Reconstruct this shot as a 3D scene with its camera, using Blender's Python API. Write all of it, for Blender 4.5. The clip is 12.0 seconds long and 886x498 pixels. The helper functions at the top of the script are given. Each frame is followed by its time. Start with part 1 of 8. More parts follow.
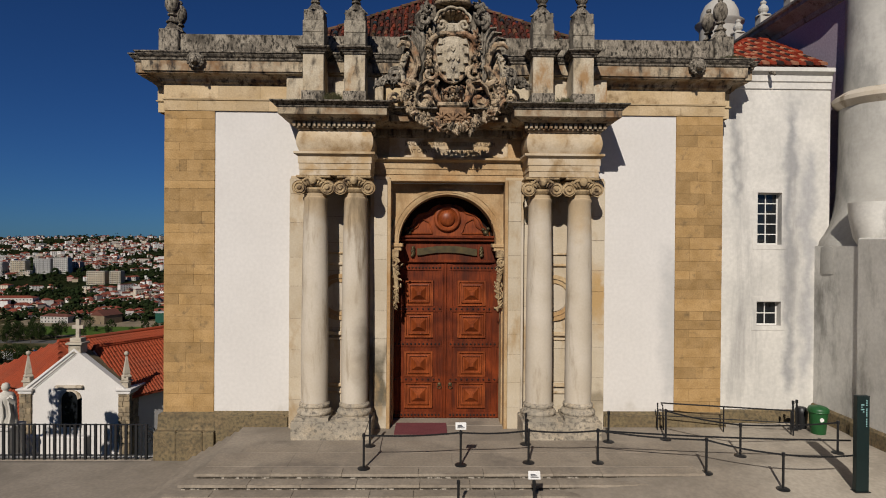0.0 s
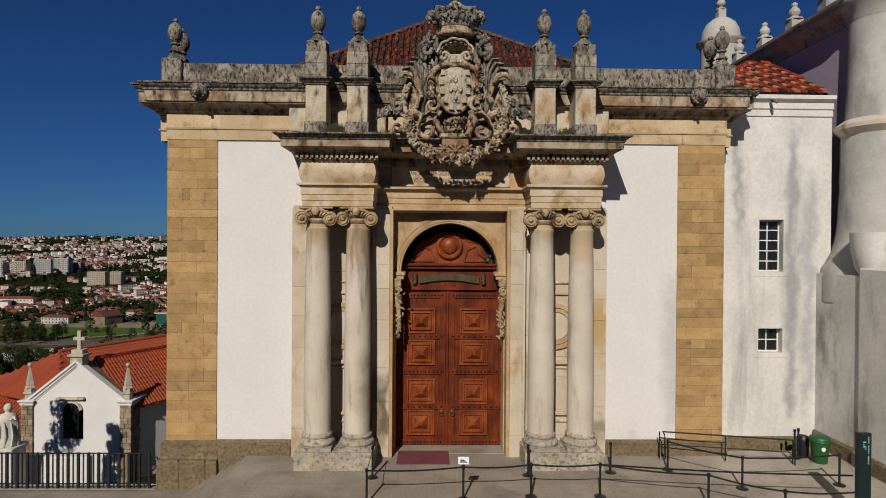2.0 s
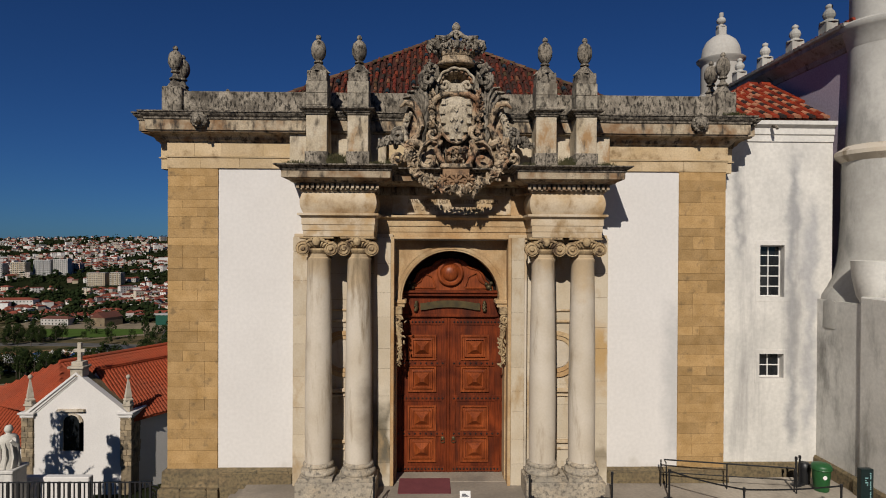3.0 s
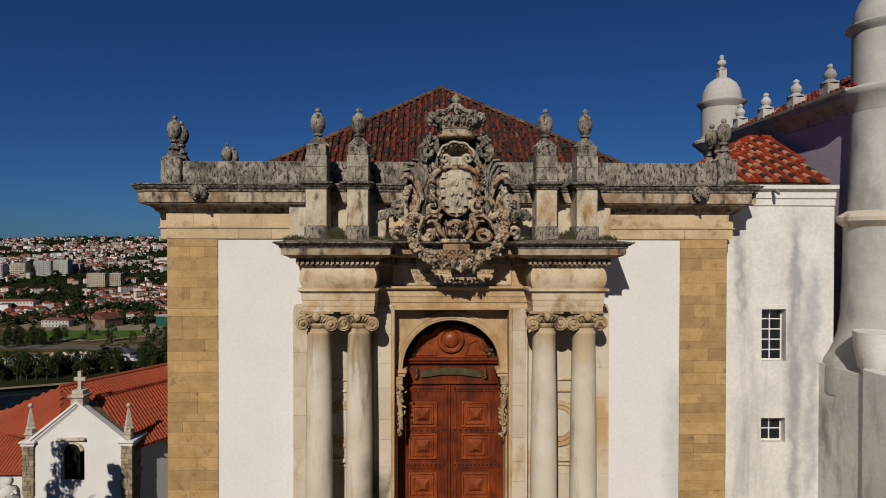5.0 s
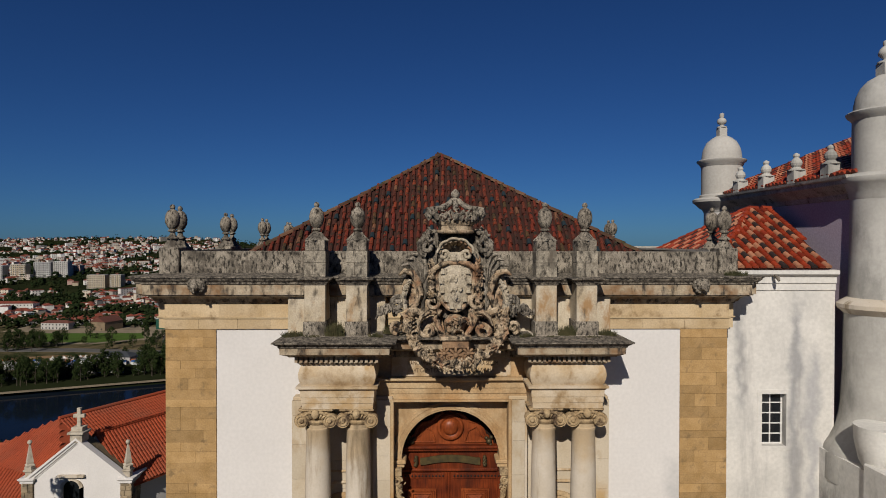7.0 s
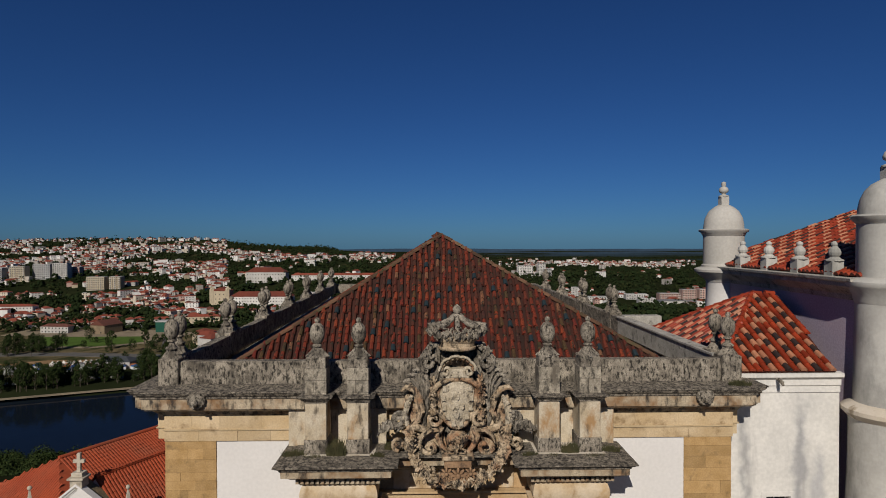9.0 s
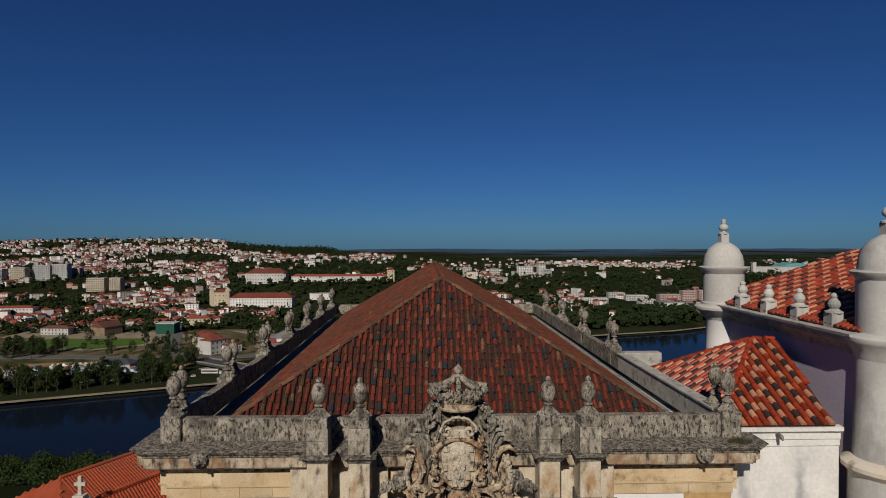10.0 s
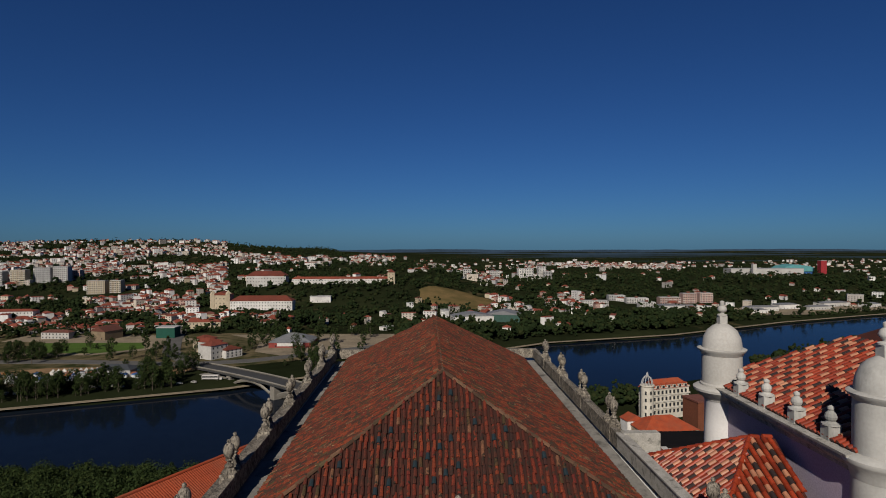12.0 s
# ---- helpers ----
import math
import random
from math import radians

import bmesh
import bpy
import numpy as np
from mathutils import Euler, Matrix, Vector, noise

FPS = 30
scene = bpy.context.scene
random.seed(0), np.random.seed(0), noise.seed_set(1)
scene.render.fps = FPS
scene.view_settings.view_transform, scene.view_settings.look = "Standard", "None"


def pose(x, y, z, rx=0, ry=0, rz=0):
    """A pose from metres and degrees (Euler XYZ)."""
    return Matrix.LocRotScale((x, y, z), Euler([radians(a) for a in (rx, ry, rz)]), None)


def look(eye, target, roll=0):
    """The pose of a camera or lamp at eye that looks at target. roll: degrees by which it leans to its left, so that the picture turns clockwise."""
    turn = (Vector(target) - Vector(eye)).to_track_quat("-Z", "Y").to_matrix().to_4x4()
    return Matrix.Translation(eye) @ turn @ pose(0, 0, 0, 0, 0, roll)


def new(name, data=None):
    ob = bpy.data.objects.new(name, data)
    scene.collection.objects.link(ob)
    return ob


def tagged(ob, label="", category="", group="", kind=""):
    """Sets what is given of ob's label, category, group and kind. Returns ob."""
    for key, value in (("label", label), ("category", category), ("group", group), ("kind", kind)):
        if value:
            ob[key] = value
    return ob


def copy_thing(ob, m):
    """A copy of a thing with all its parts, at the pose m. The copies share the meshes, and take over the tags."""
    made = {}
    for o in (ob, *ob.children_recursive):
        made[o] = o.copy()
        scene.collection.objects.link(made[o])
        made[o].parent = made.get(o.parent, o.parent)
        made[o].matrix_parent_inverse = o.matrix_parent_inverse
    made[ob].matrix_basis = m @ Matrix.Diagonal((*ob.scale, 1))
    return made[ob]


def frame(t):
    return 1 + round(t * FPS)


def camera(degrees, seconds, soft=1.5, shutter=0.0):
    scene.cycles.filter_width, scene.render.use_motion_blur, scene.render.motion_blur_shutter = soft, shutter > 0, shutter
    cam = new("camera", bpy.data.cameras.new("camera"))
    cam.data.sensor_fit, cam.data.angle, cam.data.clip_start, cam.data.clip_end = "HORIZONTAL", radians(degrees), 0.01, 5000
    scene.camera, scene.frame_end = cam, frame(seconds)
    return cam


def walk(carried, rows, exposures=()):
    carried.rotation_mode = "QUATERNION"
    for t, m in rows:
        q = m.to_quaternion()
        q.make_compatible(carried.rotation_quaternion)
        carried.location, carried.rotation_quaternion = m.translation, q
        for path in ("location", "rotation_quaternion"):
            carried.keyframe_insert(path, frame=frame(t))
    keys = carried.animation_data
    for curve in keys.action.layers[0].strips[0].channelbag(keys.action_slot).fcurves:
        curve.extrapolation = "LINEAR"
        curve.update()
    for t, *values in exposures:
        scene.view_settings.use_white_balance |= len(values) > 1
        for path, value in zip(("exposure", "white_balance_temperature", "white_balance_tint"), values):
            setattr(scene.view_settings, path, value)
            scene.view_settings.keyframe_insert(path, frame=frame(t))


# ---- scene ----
cam = camera(73.4, 12.0, soft=1.0)
PATH = [
    (0, (-0.522, -0.298, 5.92), (-0.481, 1.701, 5.907), 0.4),
    (0.5, (-0.537, -0.327, 6.039), (-0.497, 1.673, 6.028), 0.5),
    (1, (-0.557, -0.351, 6.234), (-0.517, 1.649, 6.223), 0.5),
    (1.5, (-0.569, -0.337, 6.507), (-0.53, 1.663, 6.494), 0.4),
    (2, (-0.596, -0.332, 6.896), (-0.556, 1.667, 6.883), 0.4),
    (2.5, (-0.624, -0.325, 7.329), (-0.583, 1.675, 7.315), 0.4),
    (3, (-0.643, -0.306, 7.851), (-0.602, 1.694, 7.837), 0.3),
    (5, (-0.661, -0.218, 10.275), (-0.62, 1.781, 10.254), 0.1),
    (5.5, (-0.648, -0.207, 10.925), (-0.607, 1.792, 10.906), 0.2),
    (6, (-0.64, -0.17, 11.693), (-0.599, 1.829, 11.675), 0.2),
    (6.5, (-0.645, -0.148, 12.459), (-0.604, 1.851, 12.438), 0.1),
    (7, (-0.64, -0.118, 13.328), (-0.599, 1.881, 13.306), 0.1),
    (9, (-0.705, 0.096, 17.049), (-0.662, 2.095, 17.022), -0.1),
    (9.5, (-0.722, 0.072, 17.975), (-0.679, 2.071, 17.947), -0.1),
    (10, (-0.737, 0.043, 18.98), (-0.694, 2.042, 18.953), -0.1),
    (10.5, (-0.733, 0.057, 19.9), (-0.689, 2.057, 19.872), -0.1),
    (11, (-0.741, 0.002, 20.974), (-0.698, 2.002, 20.946), -0.1),
    (11.5, (-0.735, -0.076, 22.036), (-0.693, 1.923, 22.008), -0.2),
    (12, (-0.732, -0.107, 23.233), (-0.69, 1.892, 23.206), -0.1),
]
walk(cam, [(t, look(eye, target, roll)) for t, eye, target, roll in PATH])

# ---- world and sun ----
SUN_WAY = Vector((0.26, 1.0, -0.70)).normalized()
world = bpy.data.worlds.new("world")
scene.world = world
world.use_nodes = True
wn = world.node_tree.nodes
sky = wn.new("ShaderNodeTexSky")
sky.sky_type, sky.sun_disc = "NISHITA", False
sky.sun_elevation = math.asin(-SUN_WAY.z)
sky.sun_rotation = math.atan2(-SUN_WAY.x, -SUN_WAY.y)
sky.altitude, sky.air_density, sky.dust_density, sky.ozone_density = 2000, 1.0, 1.0, 0.5
wn["Background"].inputs["Strength"].default_value = 0.040
tint = wn.new("ShaderNodeMix")
tint.data_type, tint.blend_type = "RGBA", "MULTIPLY"
tint.inputs["Factor"].default_value, tint.inputs["B"].default_value = 1.0, (0.180, 0.437, 0.900, 1)
world.node_tree.links.new(sky.outputs["Color"], tint.inputs["A"])
world.node_tree.links.new(tint.outputs["Result"], wn["Background"].inputs["Color"])
sun = new("sun", bpy.data.lights.new("sun", "SUN"))
sun.data.energy, sun.data.angle, sun.data.color = 4.6, radians(0.5), (1.0, 0.935, 0.85)
sun.matrix_world = look((0, 0, 60), Vector((0, 0, 60)) + SUN_WAY)


# ---- materials ----
def mat(name, base, dark=None, scale=1.0, amount=0.5, rough=0.85, bump=0.15, fine=30.0, metal=0.0,
        stain=None, stain_scale=0.6, stain_at=0.55, stain_soft=0.12, streak=1.0, each=0.0, tones=None, spec=0.3, speck=0.35, grain=(1, 1, 1), bands=(), wash=None):
    """Two-scale stone, plaster, wood or metal in object space of the world; stain: second colour laid in patches; wash: one more below it (colour, scale, threshold, softness, streak)."""
    # All colours scaled down against a stronger sun, which deepens the shade.
    albedo_scale = 0.87
    base = [c * albedo_scale for c in base]
    dark = [c * albedo_scale for c in dark] if dark else None
    stain = [c * albedo_scale for c in stain] if stain else None
    tones = [(p, [c * albedo_scale for c in col]) for p, col in tones] if tones else None
    bands = [(*row, [c * albedo_scale for c in tone]) for *row, tone in bands]
    layers = [([c * albedo_scale for c in wash[0]], *wash[1:])] if wash else []
    layers += [(stain, stain_scale, stain_at, stain_soft, streak)] if stain else []
    m = bpy.data.materials.new(name)
    m.use_nodes = True
    t = m.node_tree
    n, l = t.nodes, t.links
    b = n["Principled BSDF"]
    b.inputs["Roughness"].default_value, b.inputs["Metallic"].default_value = rough, metal
    b.inputs["Specular IOR Level"].default_value = spec
    geo = n.new("ShaderNodeNewGeometry")
    big = n.new("ShaderNodeTexNoise")
    big.inputs["Scale"].default_value, big.inputs["Detail"].default_value = scale, 5
    sm = n.new("ShaderNodeTexNoise")
    sm.inputs["Scale"].default_value, sm.inputs["Detail"].default_value = fine, 4
    l.new(geo.outputs["Position"], big.inputs["Vector"])
    gm = n.new("ShaderNodeMapping")
    gm.inputs["Scale"].default_value = grain
    l.new(geo.outputs["Position"], gm.inputs["Vector"])
    l.new(gm.outputs["Vector"], sm.inputs["Vector"])
    mix = n.new("ShaderNodeMix")
    mix.data_type = "RGBA"
    mix.inputs["A"].default_value = (*base, 1)
    mix.inputs["B"].default_value = (*(dark or [c * 0.7 for c in base]), 1)
    ramp = n.new("ShaderNodeMapRange")
    ramp.inputs["From Min"].default_value, ramp.inputs["From Max"].default_value = 0.35, 0.7
    ramp.inputs["To Max"].default_value = amount
    l.new(big.outputs["Fac"], ramp.inputs["Value"])
    l.new(ramp.outputs["Result"], mix.inputs["Factor"])
    col = mix.outputs["Result"]
    if tones:
        rnd = n.new("ShaderNodeObjectInfo") if each >= 0 else geo
        cr = n.new("ShaderNodeValToRGB")
        cr.color_ramp.interpolation = "CONSTANT"
        el = cr.color_ramp.elements
        while len(el) < len(tones):
            el.new(0.5)
        for e, (p, c) in zip(el, tones):
            e.position, e.color = p, (*c, 1)
        l.new(rnd.outputs["Random"] if each >= 0 else geo.outputs["Random Per Island"], cr.inputs["Fac"])
        tm = n.new("ShaderNodeMix")
        tm.data_type = "RGBA"
        tm.inputs["Factor"].default_value = 0.65
        l.new(col, tm.inputs["A"])
        l.new(cr.outputs["Color"], tm.inputs["B"])
        col = tm.outputs["Result"]
    for x0, x1, z0, z1, soft, tone in bands:
        sep = n.new("ShaderNodeSeparateXYZ")
        wn1 = n.new("ShaderNodeTexNoise")
        wn1.inputs["Scale"].default_value, wn1.inputs["Detail"].default_value = 1.4, 6
        add = n.new("ShaderNodeVectorMath")
        add.operation = "MULTIPLY_ADD"
        add.inputs[1].default_value = (0.9, 0.0, 2.6)
        l.new(geo.outputs["Position"], wn1.inputs["Vector"])
        l.new(wn1.outputs["Color"], add.inputs[0])
        l.new(geo.outputs["Position"], add.inputs[2])
        l.new(add.outputs["Vector"], sep.inputs[0])
        fac = None
        for out, lo, hi in (("X", x0 + 0.45 - soft, x0 + 0.45 + soft), ("X", x1 + 0.45 + soft, x1 + 0.45 - soft), ("Z", z0 + 0.6, z0 + 2.0), ("Z", z1 + 2.0, z1 + 0.6)):
            mr = n.new("ShaderNodeMapRange")
            mr.interpolation_type = "SMOOTHSTEP"
            mr.inputs["From Min"].default_value, mr.inputs["From Max"].default_value = lo, hi
            l.new(sep.outputs[out], mr.inputs["Value"])
            if fac is None:
                fac = mr.outputs["Result"]
            else:
                mu = n.new("ShaderNodeMath")
                mu.operation = "MULTIPLY"
                l.new(fac, mu.inputs[0])
                l.new(mr.outputs["Result"], mu.inputs[1])
                fac = mu.outputs[0]
        bm2 = n.new("ShaderNodeMix")
        bm2.data_type = "RGBA"
        l.new(fac, bm2.inputs["Factor"])
        l.new(col, bm2.inputs["A"])
        bm2.inputs["B"].default_value = (*tone, 1)
        col = bm2.outputs["Result"]
    fm = n.new("ShaderNodeMix")
    fm.data_type, fm.blend_type = "RGBA", "MULTIPLY"
    fr = n.new("ShaderNodeMapRange")
    fr.inputs["From Min"].default_value, fr.inputs["From Max"].default_value = 0.36, 0.66
    fr.inputs["To Min"].default_value, fr.inputs["To Max"].default_value = 0.62, 1.2
    l.new(sm.outputs["Fac"], fr.inputs["Value"])
    fm.inputs["Factor"].default_value = speck
    l.new(col, fm.inputs["A"])
    l.new(fr.outputs["Result"], fm.inputs["B"])
    col = fm.outputs["Result"]
    for colour, size, middle, soft, pull in layers:
        mp = n.new("ShaderNodeMapping")
        mp.inputs["Scale"].default_value = (1, 1, 1 / pull)
        l.new(geo.outputs["Position"], mp.inputs["Vector"])
        st = n.new("ShaderNodeTexNoise")
        st.inputs["Scale"].default_value, st.inputs["Detail"].default_value, st.inputs["Roughness"].default_value = size, 8, 0.65
        l.new(mp.outputs["Vector"], st.inputs["Vector"])
        sr = n.new("ShaderNodeMapRange")
        sr.interpolation_type = "SMOOTHSTEP"
        sr.inputs["From Min"].default_value, sr.inputs["From Max"].default_value = middle - soft, middle + soft
        l.new(st.outputs["Fac"], sr.inputs["Value"])
        smx = n.new("ShaderNodeMix")
        smx.data_type = "RGBA"
        l.new(sr.outputs["Result"], smx.inputs["Factor"])
        l.new(col, smx.inputs["A"])
        smx.inputs["B"].default_value = (*colour, 1)
        col = smx.outputs["Result"]
    if each > 0 and not tones:
        oi = n.new("ShaderNodeObjectInfo")
        er = n.new("ShaderNodeMapRange")
        er.inputs["To Min"].default_value, er.inputs["To Max"].default_value = 1 - each, 1 + each * 0.6
        l.new(oi.outputs["Random"], er.inputs["Value"])
        em = n.new("ShaderNodeMix")
        em.data_type, em.blend_type = "RGBA", "MULTIPLY"
        em.inputs["Factor"].default_value = 1
        l.new(col, em.inputs["A"])
        l.new(er.outputs["Result"], em.inputs["B"])
        col = em.outputs["Result"]
    l.new(col, b.inputs["Base Color"])
    if bump:
        bp = n.new("ShaderNodeBump")
        bp.inputs["Strength"].default_value, bp.inputs["Distance"].default_value = bump, 0.03
        l.new(sm.outputs["Fac"], bp.inputs["Height"])
        l.new(bp.outputs["Normal"], b.inputs["Normal"])
    return m


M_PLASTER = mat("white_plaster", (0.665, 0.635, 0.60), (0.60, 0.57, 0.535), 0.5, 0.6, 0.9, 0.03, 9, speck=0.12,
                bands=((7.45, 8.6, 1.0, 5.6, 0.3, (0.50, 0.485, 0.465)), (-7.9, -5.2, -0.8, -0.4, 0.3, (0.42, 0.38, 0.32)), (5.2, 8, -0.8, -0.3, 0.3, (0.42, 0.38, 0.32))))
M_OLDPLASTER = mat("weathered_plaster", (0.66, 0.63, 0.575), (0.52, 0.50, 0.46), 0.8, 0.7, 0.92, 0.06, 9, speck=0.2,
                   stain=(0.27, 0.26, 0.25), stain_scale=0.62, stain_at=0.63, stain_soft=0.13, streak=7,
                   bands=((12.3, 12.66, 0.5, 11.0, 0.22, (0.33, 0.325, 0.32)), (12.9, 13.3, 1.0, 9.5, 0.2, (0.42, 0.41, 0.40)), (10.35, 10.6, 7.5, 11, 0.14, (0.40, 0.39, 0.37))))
M_GREYPLASTER = mat("grey_plaster", (0.72, 0.695, 0.635), (0.56, 0.54, 0.49), 0.5, 0.9, 0.93, 0.1, 9, speck=0.2,
                    stain=(0.24, 0.23, 0.205), stain_scale=0.7, stain_at=0.60, stain_soft=0.12, streak=2.5)
M_OCHRE = mat("ochre_sandstone", (0.43, 0.275, 0.12), (0.33, 0.20, 0.075), 2.4, 0.9, 0.92, 0.3, 22, each=0.22,
              stain=(0.19, 0.125, 0.06), stain_scale=2.6, stain_at=0.64, stain_soft=0.1)
M_BASE = mat("mossy_footing_stone", (0.27, 0.195, 0.105), (0.14, 0.105, 0.06), 2.2, 0.95, 0.95, 0.6, 20, speck=0.9,
             stain=(0.085, 0.07, 0.045), stain_scale=10.0, stain_at=0.55, stain_soft=0.14, wash=((0.19, 0.145, 0.078), 1.2, 0.50, 0.12, 0.7))
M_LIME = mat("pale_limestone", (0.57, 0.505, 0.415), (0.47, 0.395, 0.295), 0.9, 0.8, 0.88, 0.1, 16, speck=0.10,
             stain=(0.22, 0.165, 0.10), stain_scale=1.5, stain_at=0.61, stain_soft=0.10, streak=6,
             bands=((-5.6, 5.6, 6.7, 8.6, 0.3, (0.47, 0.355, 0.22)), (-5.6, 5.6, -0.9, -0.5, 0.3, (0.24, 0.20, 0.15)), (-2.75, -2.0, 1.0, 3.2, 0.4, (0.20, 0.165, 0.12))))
M_WARM = mat("warm_limestone", (0.50, 0.37, 0.215), (0.40, 0.235, 0.10), 1.1, 1.0, 0.9, 0.15, 16, speck=0.4,
             stain=(0.27, 0.165, 0.075), stain_scale=0.9, stain_at=0.61, stain_soft=0.13, streak=2)
M_LICHEN = mat("lichened_stone", (0.37, 0.32, 0.25), (0.16, 0.135, 0.105), 2.6, 1.0, 0.95, 0.6, 34, speck=1.0,
               stain=(0.020, 0.017, 0.013), stain_scale=13.0, stain_at=0.55, stain_soft=0.09, streak=2.2,
               wash=((0.070, 0.059, 0.045), 1.6, 0.58, 0.10, 1.5))
# Black weathering of the mouldings; also painted shade in hollows of the arms.
M_BLACKSTONE = mat("blackened_and_hollow_shade_stone", (0.31, 0.265, 0.205), (0.11, 0.093, 0.072), 5.0, 1.0, 0.95, 0.5, 34, speck=1.0,
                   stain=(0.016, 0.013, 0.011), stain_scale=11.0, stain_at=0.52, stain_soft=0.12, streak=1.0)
M_PEDESTAL = mat("greyed_limestone", (0.42, 0.365, 0.28), (0.25, 0.22, 0.17), 2.4, 1.0, 0.92, 0.3, 28, speck=0.8,
                 stain=(0.05, 0.043, 0.034), stain_scale=8.0, stain_at=0.56, stain_soft=0.10, streak=2.0,
                 wash=((0.12, 0.10, 0.075), 2.4, 0.56, 0.12, 2.5))
M_GOLD = mat("golden_limestone_blocks", (0.57, 0.475, 0.35), (0.46, 0.335, 0.19), 1.3, 0.9, 0.9, 0.2, 20, speck=0.2,
             stain=(0.30, 0.20, 0.10), stain_scale=1.7, stain_at=0.60, stain_soft=0.10, streak=1.2,
             wash=((0.43, 0.29, 0.145), 0.9, 0.57, 0.08, 1.0))
M_CARVED = mat("carved_limestone", (0.56, 0.44, 0.30), (0.26, 0.18, 0.10), 3.4, 0.9, 0.92, 0.7, 24, speck=0.9,
               stain=(0.022, 0.017, 0.013), stain_scale=5.5, stain_at=0.535, stain_soft=0.09, streak=1.5,
               wash=((0.30, 0.15, 0.075), 1.1, 0.58, 0.10, 1.2))
M_PIER = mat("backing_limestone", (0.54, 0.465, 0.35), (0.40, 0.315, 0.20), 1.5, 0.9, 0.9, 0.2, 20, speck=0.4,
             stain=(0.07, 0.055, 0.04), stain_scale=2.6, stain_at=0.61, stain_soft=0.10, streak=2.5,
             wash=((0.34, 0.205, 0.095), 1.7, 0.59, 0.09, 2.0))
M_CORNICE = mat("cornice_stone", (0.47, 0.385, 0.27), (0.31, 0.245, 0.16), 2.0, 0.9, 0.92, 0.3, 24, speck=0.7,
                stain=(0.035, 0.029, 0.024), stain_scale=4.2, stain_at=0.57, stain_soft=0.10, streak=3.0,
                wash=((0.22, 0.125, 0.06), 1.5, 0.53, 0.12, 1.0))
M_WOOD = mat("red_brown_wood", (0.19, 0.035, 0.008), (0.07, 0.012, 0.004), 1.6, 0.9, 0.5, 0.12, 26, spec=0.18, speck=0.9, grain=(1, 1, 0.07),
             stain=(0.055, 0.013, 0.006), stain_scale=2.2, stain_at=0.60, stain_soft=0.15, streak=6)
M_WOODPANEL = mat("polished_wood_panel", (0.285, 0.066, 0.017), (0.13, 0.026, 0.007), 2.0, 0.9, 0.42, 0.1, 26, spec=0.25, speck=0.8, grain=(1, 1, 0.1))
M_IRON = mat("black_iron", (0.012, 0.012, 0.013), None, 3, 0.5, 0.5, 0.05, 40, spec=0.4)
M_PAVE = mat("paving_stone", (0.315, 0.27, 0.215), (0.24, 0.203, 0.16), 0.7, 0.9, 0.9, 0.1, 9, speck=0.3,
             stain=(0.17, 0.145, 0.115), stain_scale=0.45, stain_at=0.58, stain_soft=0.2,
             bands=((8.2, 13.0, -8.0, 3.0, 1.0, (0.42, 0.37, 0.30)),))
M_STEP = mat("worn_step_stone", (0.325, 0.275, 0.215), (0.24, 0.197, 0.15), 0.9, 0.8, 0.9, 0.2, 14,
             stain=(0.16, 0.135, 0.11), stain_scale=0.7, stain_at=0.60, stain_soft=0.15, each=0.07)
TILE_TONES = [(0.0, (0.185, 0.025, 0.009)), (0.22, (0.072, 0.015, 0.008)), (0.40, (0.23, 0.038, 0.011)), (0.54, (0.034, 0.016, 0.010)), (0.66, (0.13, 0.025, 0.011)),
              (0.80, (0.20, 0.10, 0.05)), (0.84, (0.15, 0.016, 0.010)), (0.91, (0.055, 0.048, 0.017)), (0.96, (0.012, 0.013, 0.012))]
M_TILEPIECE = mat("clay_tile", (0.18, 0.035, 0.015), (0.06, 0.022, 0.014), 2.2, 0.9, 0.9, 0.3, 22, tones=TILE_TONES, speck=0.9,
                  stain=(0.24, 0.18, 0.08), stain_scale=9.0, stain_at=0.685, stain_soft=0.03, wash=((0.022, 0.018, 0.011), 4.5, 0.57, 0.06, 1.0))
M_TILEFIELD = mat("clay_tile_field", (0.13, 0.022, 0.010), (0.05, 0.018, 0.011), 1.5, 0.9, 0.9, 0.3, 22, tones=TILE_TONES, each=-1.0, speck=0.9,
                  stain=(0.24, 0.18, 0.08), stain_scale=9.0, stain_at=0.685, stain_soft=0.03, wash=((0.022, 0.018, 0.011), 4.5, 0.57, 0.06, 1.0))
# Browner copy for the long slopes: lichen plus their grazing shade, as colour.
M_TILESIDE = mat("lichened_grazing_shade_tiles", (0.12, 0.034, 0.014), (0.055, 0.026, 0.013), 0.8, 0.9, 0.9, 0.3, 22, tones=TILE_TONES, each=-1.0, speck=0.9,
                 stain=(0.24, 0.17, 0.085), stain_scale=7.0, stain_at=0.655, stain_soft=0.04, wash=((0.034, 0.025, 0.014), 4.0, 0.56, 0.07, 1.0))
# Bed darker than the tiles: shade of the furrows put into its colour.
M_TILE = mat("furrow_shade_bed", (0.045, 0.013, 0.008), (0.02, 0.010, 0.007), 0.9, 0.9, 0.95, 0.3, 12)
M_WATER = mat("river_water", (0.006, 0.010, 0.018), (0.005, 0.008, 0.014), 0.02, 0.5, 0.10, 0.05, 0.25, spec=0.035)
M_FRIEZE = mat("golden_limestone", (0.55, 0.43, 0.27), (0.47, 0.34, 0.18), 0.9, 0.8, 0.9, 0.12, 16, speck=0.25, stain=(0.22, 0.15, 0.08), stain_scale=0.8, stain_at=0.66, stain_soft=0.12)


